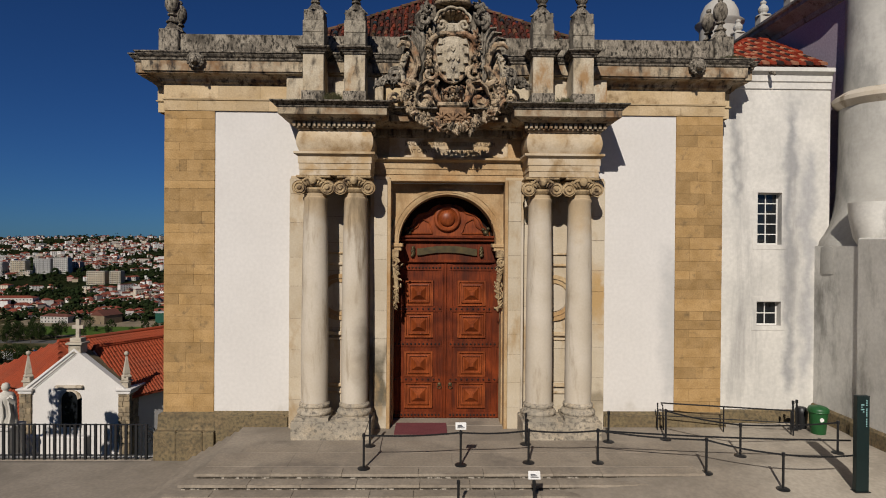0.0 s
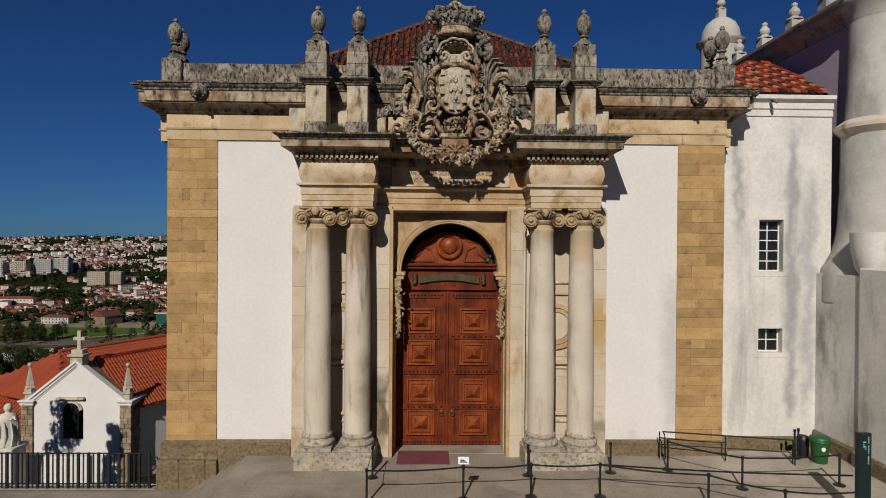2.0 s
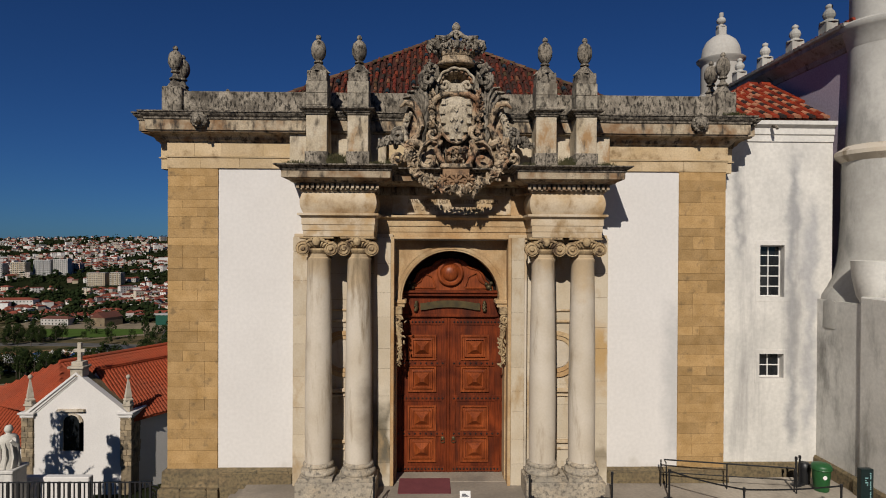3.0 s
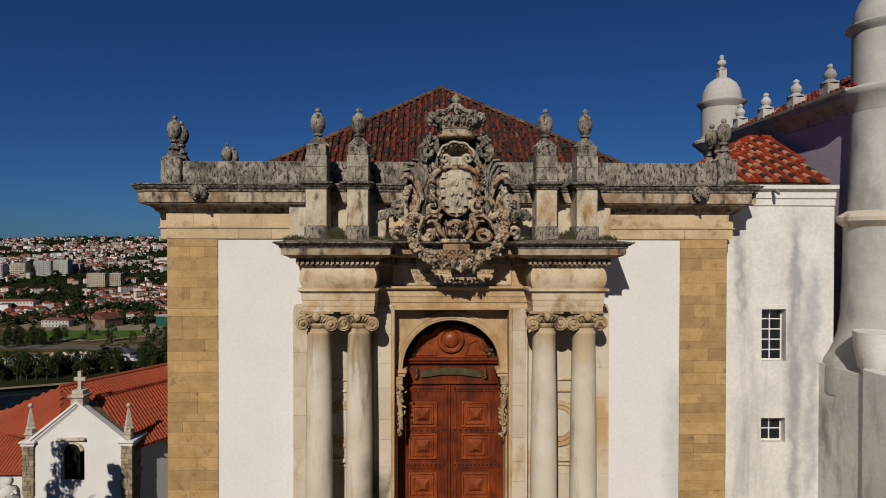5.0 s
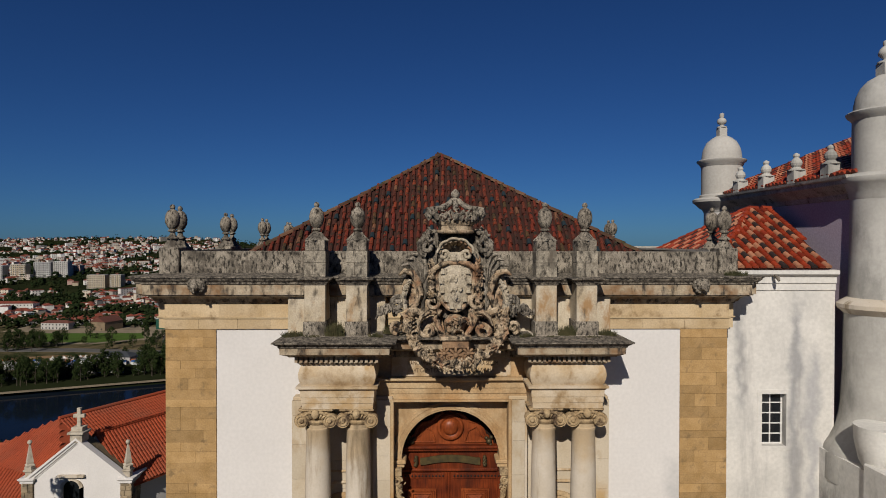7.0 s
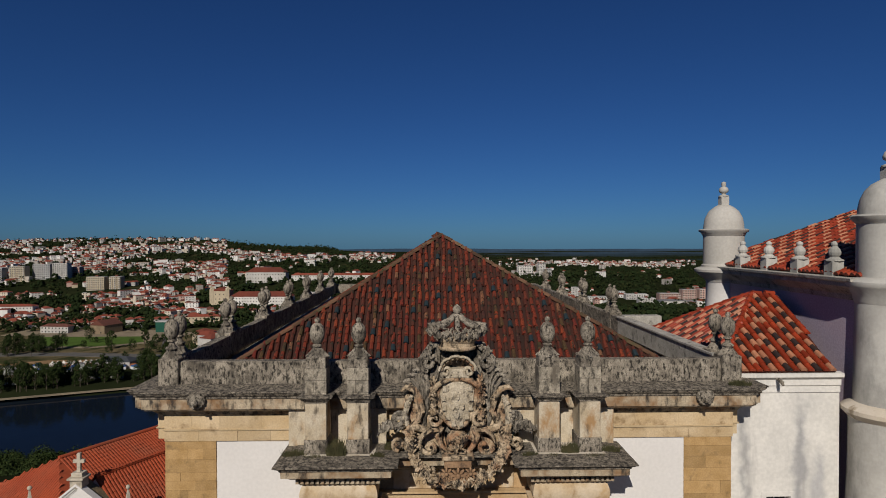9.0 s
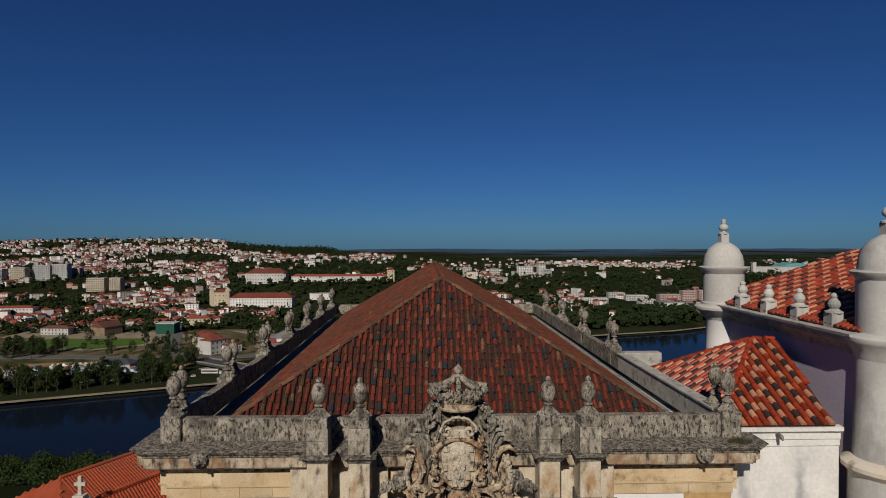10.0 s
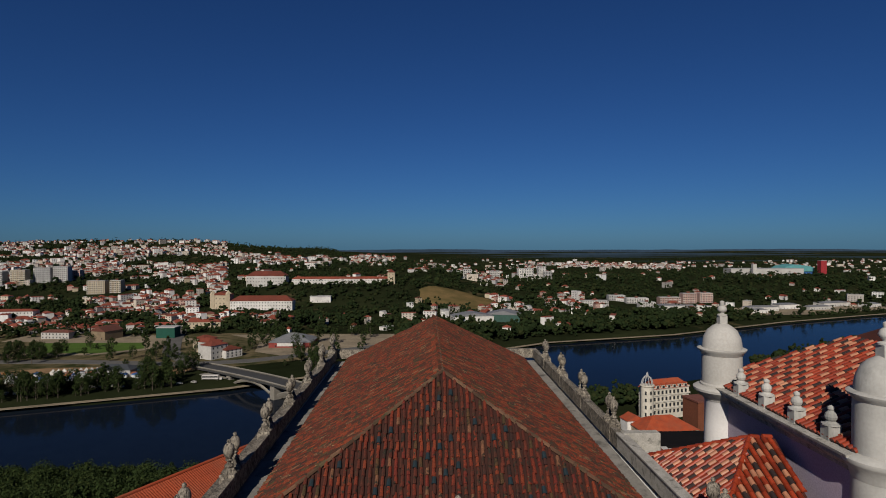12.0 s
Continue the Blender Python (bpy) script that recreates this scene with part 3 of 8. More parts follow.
ways = {"left": [(-4.66, 19.9), (-4.66, EY), (-2.46, EY), (-2.46, 19.9)], "right": [(2.59, 19.9), (2.59, EY), (4.79, EY), (4.79, 19.9)]}
for side, path in ways.items():
    core = box(B(), path[0][0] + 0.001, path[2][0] - 0.001, EY + 0.002, 19.9, 8.10, 10.37)
    part("entablature_block", core, M_LIME, portal)
    part("architrave", sweep(B(), ent_low, path), M_GOLD, portal)
    part("frieze", sweep(B(), pulv, path), M_GOLD, portal, "cushion-shaped limestone frieze", True)
    part("portal_cornice", sweep(B(), ent_top, path), M_CORNICE, portal, "deep cornice with blackened edges")
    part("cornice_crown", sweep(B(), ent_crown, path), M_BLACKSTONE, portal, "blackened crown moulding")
    row = part("dentil_bed", box(B(), path[1][0] - 0.14, path[2][0] + 0.14, EY - 0.14, EY + 0.01, 9.565, 9.60), M_CORNICE, portal)
    d = mesh_of(box(B(), -0.045, 0.045, -0.08, 0.06, 0, 0.165), "dentil", M_CORNICE)
    for k in range(17):
        o = part("dentil", d, None, row)
        o.location = (path[1][0] - 0.14 + k * (path[2][0] - path[1][0] + 0.28) / 16, EY - 0.15, 9.602)
MIDY = 19.72
mid = [(-2.46, MIDY), (2.59, MIDY)]
part("entablature_block", box(B(), -2.46, 2.59, MIDY + 0.002, 19.95, 8.10, 10.37), M_WARM, portal)
part("architrave", sweep(B(), [(o * 1.4, z) for o, z in ent_low], mid), M_WARM, portal)
part("portal_cornice", sweep(B(), [(o * 1.45 if o > 0.2 else o, z) for o, z in ent_top], mid), M_CORNICE, portal)
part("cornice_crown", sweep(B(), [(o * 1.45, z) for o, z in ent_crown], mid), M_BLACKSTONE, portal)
row = part("dentil_bed", box(B(), -2.3, 2.36, MIDY - 0.105, MIDY + 0.01, 9.565, 9.60), M_CORNICE, portal)
for k in range(30):
    o = part("dentil", d, None, row)
    o.location = (-2.2 + k * 4.46 / 29, MIDY - 0.11, 9.602)
# door surround with arch
DX = 0.05
SP, RI = 5.98, 1.66
bm = B()
JAMB = 1.86
outline = [(-1.9, GZ), (-1.9, 8.1), (2.0, 8.1), (2.0, GZ), (DX + JAMB, GZ), (DX + JAMB, 5.74), (DX + RI, 5.74), (DX + RI, SP)]
outline += [(DX + RI * math.cos(math.pi * k / 24), SP + RI * math.sin(math.pi * k / 24)) for k in range(1, 24)]
outline += [(DX - RI, SP), (DX - RI, 5.74), (DX - JAMB, 5.74), (DX - JAMB, GZ)]
prism(bm, outline, 20.03, 20.8)
part("door_surround", bm, M_WARM, portal, "warm limestone round-arched door surround")
for rr, r0, y0 in ((0.33, 0.29, 20.0), (0.29, 0.20, 19.955), (0.20, 0.16, 19.98), (0.16, 0.07, 19.925), (0.07, 0.01, 19.95)):
    o = [(DX + (RI + rr) * math.cos(math.pi * k / 32), SP + (RI + rr) * math.sin(math.pi * k / 32)) for k in range(33)]
    i = [(DX + (RI + r0) * math.cos(math.pi * k / 32), SP + (RI + r0) * math.sin(math.pi * k / 32)) for k in range(32, -1, -1)]
    part("archivolt", prism(B(), o + i, y0, 20.04), M_WARM, portal, "moulded golden arch ring")
for s in (-1, 1):
    x = DX + s * 1.78
    part("impost", box(B(), x - 0.26, x + 0.26, 19.84, 20.5, 5.84, 5.98, 0.03), M_WARM, portal)
    part("impost", box(B(), x - 0.21, x + 0.21, 19.89, 20.5, 5.72, 5.845, 0.02), M_WARM, portal)
bm = B()
for x0, x1 in ((-1.97, -1.86), (1.95, 2.06)):
    box(bm, x0, x1, 19.5, 20.1, GZ, 8.1, 0.01)
box(bm, -1.86, 1.95, 19.5, 20.1, 8.04, 8.1, 0.01)
part("outer_frame", bm, M_WARM, portal)

part("threshold", box(B(), -1.9, 2.0, 19.88, 20.95, GZ - 0.2, GZ + 0.012, 0.01), M_STEP, portal, "worn stone threshold")

# ---- the door ----
door = thing("wooden_door", "tall closed red-brown double door with raised pyramid panels", "door")
DY = 20.72
raised = B()
for k, (w, y) in enumerate(((0.46, 0), (0.45, -0.06), (0.40, -0.06), (0.38, -0.015), (0.34, -0.015), (0.33, -0.07), (0.285, -0.075), (0.27, -0.03), (0.235, -0.03), (0.06, -0.17))):
    ring = [raised.verts.new((sx * w, y, sz * w)) for sx, sz in ((-1, -1), (1, -1), (1, 1), (-1, 1))]
    if k:
        for j in range(4):
            raised.faces.new((last[j], last[(j + 1) % 4], ring[(j + 1) % 4], ring[j]))
    last = ring
raised.faces.new(last)
raised = mesh_of(raised, "panel", M_WOODPANEL)
for s in (-1, 1):
    leaf = part("leaf", box(B(), *sorted((s * 0.012, s * 1.95)), -0.0, 0.12, GZ + 0.01, 5.3, 0.01), M_WOOD, door)
    leaf.location = (DX - 0.05, DY, 0)
    for z in (0.62, 1.72, 3.1, 4.22):
        p = part("panel", raised, None, leaf)
        p.location = (s * 0.93, -0.002, z)
        p.scale = (1.10, 1.25, 0.98)
part("transom", box(B(), -1.9, 2.0, DY - 0.08, DY + 0.1, 5.3, 6.05, 0.03), M_WOOD, door)
bm = B()
prism(bm, [(DX + 1.62 * math.cos(math.pi * k / 24), 6.05 + 1.5 * math.sin(math.pi * k / 24)) for k in range(25)], DY + 0.02, DY + 0.12)
# Near-black sheet: the dark of the recess above the crest, put into colour.
part("tympanum", bm, mat("arch_recess_dark", (0.020, 0.010, 0.007), (0.010, 0.006, 0.005), 3, 0.8, 0.8, 0.1, 26, spec=0.1), door, "near-black sheet for the dark recess in the arch")
half_crest = [(1.50, 6.2), (1.46, 6.42), (1.24, 6.58), (1.14, 6.82), (0.98, 6.98), (0.66, 7.06), (0.50, 7.22), (0.26, 7.34)]
bm = prism(B(), [(DX + x, z) for x, z in half_crest] + [(DX, 7.38)] + [(DX - x, z) for x, z in half_crest[::-1]], DY - 0.02, DY + 0.06)
part("crest", bm, M_WOODPANEL, door, "carved wooden crest in the arch")
for s in (-1, 1):
    rim = [(DX + s * x, DY - 0.03, z) for x, z in half_crest]
    part("crest_moulding", tube(B(), rim, 0.045, 6), M_WOODPANEL, door, "", True)
back = part("wall_behind_door", box(B(), -2.6, 2.6, DY + 0.25, FRONT + 1.2, -0.4, 8.1), M_WOOD, door)

# ---- pedestals and urns on the portal ----
def urn_bm(scale=1.0, n=18):
    prof = [(0.13, 0), (0.20, 0.02), (0.20, 0.05), (0.10, 0.14), (0.08, 0.24), (0.15, 0.27), (0.15, 0.31), (0.10, 0.34), (0.20, 0.42), (0.27, 0.56), (0.28, 0.72), (0.24, 0.88),
            (0.15, 0.98), (0.08, 1.01), (0.07, 1.03), (0.10, 1.06), (0.10, 1.12), (0.06, 1.17), (0.0, 1.19)]
    return lathe(B(), [(r * scale * (0.86 if z > 0.4 else 1), z * scale) for r, z in prof], (0, 0, 0), n)


URN = mesh_of(urn_bm(), "urn_body", M_LICHEN, True)
first = None
for x in (-4.305, -2.99, 3.05, 4.35):
    if first is None:
        first = thing("urn_pedestal", "stone urn on a tall moulded pedestal above the portal", "urn", "urns over the portal", at=(x, 19.06, 10.36))
        part("pedestal_base", box(B(), -0.37, 0.37, -0.36, 0.58, 0, 0.455, 0.02), M_LICHEN, first, "grey weathered base block")
        part("pedestal", box(B(), -0.33, 0.33, -0.325, 0.57, 0.45, 1.66, 0.012), M_PIER, first, "pale limestone shaft")
        bm = sweep(B(), [(0, 1.62), (0.04, 1.63), (0.05, 1.68), (0.09, 1.70), (0.12, 1.75), (0.20, 1.79), (0.21, 1.83), (0.0, 1.88)], [(-0.33, -0.325), (0.33, -0.325), (0.33, 0.56), (-0.33, 0.56)], True)
        box(bm, -0.34, 0.34, -0.335, 0.565, 1.63, 1.875)
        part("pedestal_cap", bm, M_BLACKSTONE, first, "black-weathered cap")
        for x0, x1, z0, z1 in ((-0.34, 0.34, 1.87, 1.93), (-0.34, -0.06, 1.93, 2.31), (-0.055, 0.34, 1.93, 2.31), (-0.34, 0.34, 2.316, 2.70), (-0.31, 0.31, 2.70, 3.04)):
            part("upper_block", box(B(), x0, x1, -0.335 if z1 < 2.8 else -0.31, 0.35, z0, z1, 0.014), M_PEDESTAL if z1 < 2.8 else M_LICHEN, first)
        part("urn_foot", lathe(B(), [(0.40, 3.03), (0.30, 3.12), (0.17, 3.26), (0.13, 3.32)], (0, 0, 0), 4), M_LICHEN, first)
        o = part("urn_body", URN, None, first, "lichened egg-shaped urn")
        o.location = (0, 0, 3.08)
    else:
        copy_thing(first, Matrix.Translation((x, 19.06, 10.36)))

# parapet urns
pu = thing("parapet_urn", "lichened stone urn on a parapet block", "urn", "urns along the parapet", at=(-9.4, 20.24, 12.2))
part("block", box(B(), -0.33, 0.33, -0.33, 0.33, 0, 0.95, 0.03), M_LICHEN, pu)
bm = lathe(B(), [(0.36, 0.94), (0.2, 1.15), (0.16, 1.3)], (0, 0, 0), 4)
part("foot", bm, M_LICHEN, pu)
o = part("urn_body", URN, None, pu)
o.location = (0, 0, 1.22)
spots = [(-1, y) for y in (25.9, 31.7, 37.4, 43.1, 48.8, 54.4)] + [(1, y) for y in (26.4, 32.5, 38.6, 44.7, 50.8)] + [(1, 20.24)]
for s, y in spots:
    if s > 0 and y == 26.4:
        continue
    copy_thing(pu, Matrix.Translation((lean(s * 9.5, y), y, 12.2)))
for s, y in [(-1, 20.24)] + spots:
    if s > 0 and y == 26.4:
        continue
    copy_thing(pu, Matrix.Translation((lean(s * 9.5, y) + s * 0.06, y + 1.0, 12.2)))


# ---- facade stonework ----
BLOCK = mesh_of(box(B(), -0.5, 0.5, -0.5, 0.5, -0.5, 0.5, 0.012), "stone_block", M_OCHRE)


def block(parent, x0, x1, y0, y1, z0, z1, mesh=BLOCK, name="stone_block"):
    o = part(name, mesh, None, parent)
    o.location = ((x0 + x1) / 2, (y0 + y1) / 2, (z0 + z1) / 2)
    o.scale = (x1 - x0, y1 - y0, z1 - z0)
    return o


LIMEBLOCK = mesh_of(box(B(), -0.5, 0.5, -0.5, 0.5, -0.5, 0.5, 0.008), "stone_block", mat("limestone_course", (0.55, 0.475, 0.365), (0.44, 0.355, 0.24), 0.9, 0.7, 0.9, 0.2, 18, speck=0.15,
                    stain=(0.36, 0.25, 0.13), stain_scale=0.9, stain_at=0.60, stain_soft=0.10, streak=2, each=0.06,
                    bands=((-2.5, -1.9, 0.2, 2.6, 0.1, (0.13, 0.11, 0.075)), (4.7, 5.35, 3.4, 4.9, 0.1, (0.44, 0.29, 0.13)), (4.7, 5.35, 0.4, 1.2, 0.1, (0.20, 0.16, 0.10)))))
for x0, x1 in ((-9.53, -7.84), (7.88, 9.5)):
    pil = part("corner_pilaster", box(B(), x0 + 0.03, x1 - 0.03, FRONT - 0.025, FRONT + 0.3, -0.3, 10.4), M_OCHRE, lib, "ochre sandstone ashlar pilaster")
    z = 0.2 if x0 > 0 else -0.3
    while z < 10.39:
        h = min(random.uniform(0.24, 0.46), 10.4 - z)
        if 10.4 - z - h < 0.2:
            h = 10.4 - z
        cuts = [x0] + sorted(random.sample([x0 + 0.5, x0 + 0.75, x0 + 1.0, x0 + 1.25], random.choice((0, 1, 1, 2)))) + [x1]
        for a, b in zip(cuts, cuts[1:]):
            d = random.uniform(0.0, 0.012)
            block(pil, a, b - 0.005, FRONT - 0.045 + d, FRONT + 0.1, z, z + h - 0.006)
        z += h
# side face of the corner
pil = part("corner_quoins", box(B(), -9.54, -9.4, FRONT, FRONT + 1.5, -0.3, 10.4), M_BASE, lib, "ochre corner stones of the side wall")
z = -0.3
while z < 10.3:
    h = min(random.uniform(0.32, 0.5), 10.4 - z)
    block(pil, -9.575 + random.uniform(0, 0.02), -9.3, FRONT + 0.1, FRONT + random.choice((0.9, 1.4)), z, z + h - 0.01)
    z += h
# stones of the golden frieze
GOLDBLOCK = mesh_of(box(B(), -0.5, 0.5, -0.5, 0.5, -0.5, 0.5, 0.01), "stone_block", mat("golden_frieze_stone", (0.55, 0.42, 0.26), (0.43, 0.30, 0.15), 1.2, 0.8, 0.9, 0.2, 18, each=0.12, speck=0.3,
                    stain=(0.24, 0.16, 0.08), stain_scale=1.6, stain_at=0.62, stain_soft=0.1))
for x0, x1 in ((-9.545, -5.3), (5.3, 9.545)):
    bed = part("frieze_bed", box(B(), x0 + 0.02, x1 - 0.02, FRONT - 0.045, FRONT + 0.02, 10.415, 10.73), M_BASE, lib)
    for z0, z1 in ((10.405, 10.735), (10.812, 11.248)):
        x = x0
        while x < x1 - 0.05:
            w = min(random.uniform(0.8, 1.5), x1 - x)
            if x1 - x - w < 0.4:
                w = x1 - x
            block(bed, x, x + w - 0.008, FRONT - 0.062 + random.uniform(0, 0.006), FRONT - 0.02, z0, z1, GOLDBLOCK)
            x += w
# footing stones, left and right
for x0, x1, zt in ((-9.72, -7.7, -0.32), (-7.7, -5.25, 0.16), (5.4, 9.6, 0.2)):
    x = x0
    foot = part("footing_course", box(B(), x0 + 0.05, x1 - 0.05, FRONT - 0.3, FRONT + 0.1, -1.4, zt - 0.05), M_BASE, lib)
    fb = mesh_of(box(B(), -0.5, 0.5, -0.5, 0.5, -0.5, 0.5, 0.05), "stone_block", M_BASE)
    while x < x1 - 0.1:
        w = min(random.uniform(0.6, 1.3), x1 - x)
        block(foot, x, x + w - 0.015, FRONT - (0.40 if zt < 0 else 0.26) + random.uniform(-0.02, 0.02), FRONT, -1.42, zt + random.uniform(-0.06, 0.02), fb)
        x += w
# courses of the piers beside and between the columns
for x0, x1 in ((-5.22, -4.62), (-4.5, -2.55), (-2.42, -1.98), (2.06, 2.5), (2.6, 4.58), (4.72, 5.32)):
    back = 0.33 if abs(abs((x0 + x1) / 2) - 3.55) < 0.1 else 0.0
    pier = part("pier_facing", box(B(), x0 + 0.02, x1 - 0.02, 19.58 + back, 19.63 + back, GZ, 8.1), M_BASE, portal, "coursed limestone facing")
    z = GZ
    while z < 8.05:
        h = min(random.uniform(0.62, 1.15), 8.1 - z)
        block(pier, x0, x1, 19.55 + back + random.uniform(0, 0.012), 19.62 + back, z, z + h - 0.008, LIMEBLOCK)
        z += h
# niche mouldings between the columns
def disc(cx, cz, r0, r1, y0, y1, n=40):
    o = [(cx + r0 * math.cos(2 * math.pi * k / n), cz + r0 * math.sin(2 * math.pi * k / n)) for k in range(n)]
    if not r1:
        return prism(B(), o, y0, y1)
    bm = B()
    rows = [[bm.verts.new((cx + r * math.cos(2 * math.pi * k / n), y, cz + r * math.sin(2 * math.pi * k / n))) for k in range(n)] for r, y in ((r0, y1), (r0, y0), (r1, y0), (r1, y1))]
    for p, q in zip(rows, rows[1:] + rows[:1]):
        for k in range(n):
            bm.faces.new((p[k], p[(k + 1) % n], q[(k + 1) % n], q[k]))
    return bm


for x in (-3.6, 3.66):
    for z, th, out in ((5.60, 0.07, 0.06), (5.22, 0.09, 0.08), (2.86, 0.13, 0.12), (2.70, 0.07, 0.06), (1.12, 0.12, 0.11), (0.88, 0.08, 0.06)):
        part("niche_ledge", box(B(), x - 0.9, x + 0.9, 19.885 - out, 19.89, z, z + th, 0.02), M_GOLD, portal)
    part("medallion_ring", disc(x, 4.15, 0.78, 0.64, 19.80, 19.89), M_WARM, portal, "round golden medallion moulding")
    part("medallion_ring", disc(x, 4.15, 0.62, 0.50, 19.84, 19.89), M_WARM, portal, "round golden medallion moulding")
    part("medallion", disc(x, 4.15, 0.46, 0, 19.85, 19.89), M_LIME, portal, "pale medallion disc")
# frieze wall with the inscription
bm = box(B(), -1.95, 2.05, MIDY - 0.06, MIDY + 0.05, 8.86, 9.52, 0.015)
part("inscription_slab", bm, M_GOLD, portal, "pale limestone slab with a cut inscription")
M_LETTER = mat("letter_cut", (0.10, 0.065, 0.035), None, 3, 0.4, 0.9, 0.0, 30)


def words(text, x, y, z, size, material, parent, width=None, turn=(90, 0, 0)):
    cu = bpy.data.curves.new("lettering", "FONT")
    cu.body, cu.size, cu.align_x, cu.extrude = text, size, "CENTER", 0.004
    o = bpy.data.objects.new("lettering", cu)
    me = bpy.data.meshes.new_from_object(o)
    bpy.data.objects.remove(o)
    me.materials.append(material)
    ob = part("lettering", me, None, parent)
    ob.matrix_basis = pose(x, y, z, *turn)
    if width:
        k = width / max(me.vertices[i].co.x for i in range(len(me.vertices))) / 2
        ob.scale = (k, 1, 1)
    return ob


words("HANC AVGVSTA DEDIT LIBRIS COLLIMBRIA SEDEM", 0.1, MIDY - 0.066, 9.24, 0.2, M_LETTER, portal, 3.0)
words("VT CAPVT EXORNET BIBLIOTHECA SVVM.", 0.1, MIDY - 0.066, 9.0, 0.2, M_LETTER, portal, 2.6)
# carved brackets beside the door
for s in (-1, 1):
    x = DX + s * 1.83
    br = part("scroll_bracket", box(B(), x - 0.18, x + 0.18, 19.68, 20.04, 5.5, 5.76, 0.02), M_CAPITAL, portal, "carved scroll bracket with hanging leaves")
    bm = tube(B(), [(x - s * 0.02 + rr * math.cos(a), 19.74, 5.33 + rr * math.sin(a)) for a, rr in [(k * 0.5, 0.17 - 0.0065 * k) for k in range(22)]], 0.045, 7)
    part("scroll", bm, M_CAPITAL, br, "", True)
    bm = tube(B(), [(x + s * 0.05, 19.86, 5.3), (x - s * 0.08, 19.80, 4.9), (x - s * 0.12, 19.84, 4.4), (x - s * 0.06, 19.9, 3.8)], [0.1, 0.09, 0.07, 0.03], 8)
    part("stem", bm, M_CAPITAL, br, "", True)
    bm = B()
    for k in range(46):
        q = k / 45
        mtx = Matrix.Translation((x - s * 0.1 + random.gauss(0, 0.055), 19.73 + 0.12 * q, 5.25 - 1.5 * q)) @ Matrix.Rotation(random.uniform(-1, 1), 4, "Y") @ Matrix.Diagonal((0.6, 0.7, 1.3, 1))
        bmesh.ops.create_icosphere(bm, subdivisions=1, radius=0.04 + 0.04 * random.random(), matrix=mtx)
    tagged(part("hanging_leaves", bm, M_CAPITAL, br, "", True), kind="stuff")
# ---- door furniture ----
M_BRASS = mat("tarnished_brass", (0.10, 0.075, 0.035), (0.05, 0.04, 0.025), 6, 0.7, 0.55, 0.1, 40, metal=0.6)
stud = mesh_of(lathe(B(), [(0.035, 0), (0.03, 0.02), (0.012, 0.035)], (0, 0, 0), 8), "stud", M_IRON, True)
leaves = [o for o in door.children if o.name.startswith("leaf")]
for leaf, s in zip(leaves, (-1, 1)):
    for z in (GZ + 0.14, 1.17, 2.42, 3.66, 5.12):
        rail = part("rail", box(B(), *sorted((s * 0.12, s * 1.90)), -0.04, 0.005, z - 0.1, z + 0.1, 0.01), M_WOOD, leaf)
        rail.location = (0, 0, 0)
    for k, (z, n) in enumerate(((GZ + 0.14, 14), (1.17, 9), (2.42, 12), (3.66, 9), (5.12, 14))):
        for i in range(n):
            o = part("stud", stud, None, leaf)
            o.matrix_basis = pose(s * (0.2 + 1.56 * i / (n - 1)), -0.04, z, 90, 0, 0)
    for xs in (0.16, 1.74):
        part("stile", box(B(), *sorted((s * (xs - 0.1), s * (xs + 0.1))), -0.028, 0.002, GZ + 0.02, 5.28, 0.008), M_WOOD, leaf)
    bm = lathe(B(), [(0.0, 0), (0.07, 0.005), (0.07, 0.02), (0.03, 0.05)], (0, 0, 0), 12)
    tube(bm, [(0.07 * math.sin(a), 0.0 + 0.06 * math.cos(a) - 0.08, 0.05) for a in [k * math.pi / 6 for k in range(13)]], 0.012, 6)
    o = part("door_knocker", bm, M_BRASS, leaf, "dark metal ring knocker", True)
    o.matrix_basis = pose(s * 0.19, -0.03, 1.0, 90, 0, 0)
part("astragal", box(B(), DX - 0.09, DX - 0.01, DY - 0.05, DY + 0.02, GZ + 0.02, 5.3, 0.01), M_WOOD, door)
bm = lathe(B(), [(0.47, -0.02), (0.47, 0.07), (0.43, 0.115), (0.37, 0.12), (0.33, 0.07), (0.29, 0.05), (0.28, 0.09), (0.22, 0.15), (0.12, 0.19), (0.0, 0.20)], (0, 0, 0), 32)
o = part("roundel", bm, M_WOODPANEL, door, "round turned boss with a raised ring", True)
o.matrix_basis = pose(DX, DY - 0.03, 6.86, 90, 0, 0)
for s in (-1, 1):
    bm = tube(B(), [(DX + s * x, DY - 0.05, z) for x, z in ((0.52, 6.36), (0.64, 6.72), (0.92, 6.86), (1.04, 6.58), (1.28, 6.42), (1.30, 6.33), (0.52, 6.33))], 0.03, 6)
    part("panel_moulding", bm, M_WOODPANEL, door, "", True)
    bm = B()
    for x, z, r in ((1.36, 6.36, 0.11), (1.44, 6.50, 0.075), (1.27, 6.47, 0.07), (1.42, 6.26, 0.07)):
        bmesh.ops.create_icosphere(bm, subdivisions=2, radius=r, matrix=Matrix.Translation((DX + s * x, DY - 0.10, z)))
    part("leaf_knot", bm, M_BRASS, door, "dull gilded carved knot", True)
for z, h, y in ((6.05, 0.12, 0.24), (6.16, 0.09, 0.32), (5.30, 0.10, 0.12)):
    part("moulding", box(B(), -1.7, 1.72, DY - y, DY + 0.02, z, z + h, 0.025), M_WOOD, door)
bm = B()
n = 14
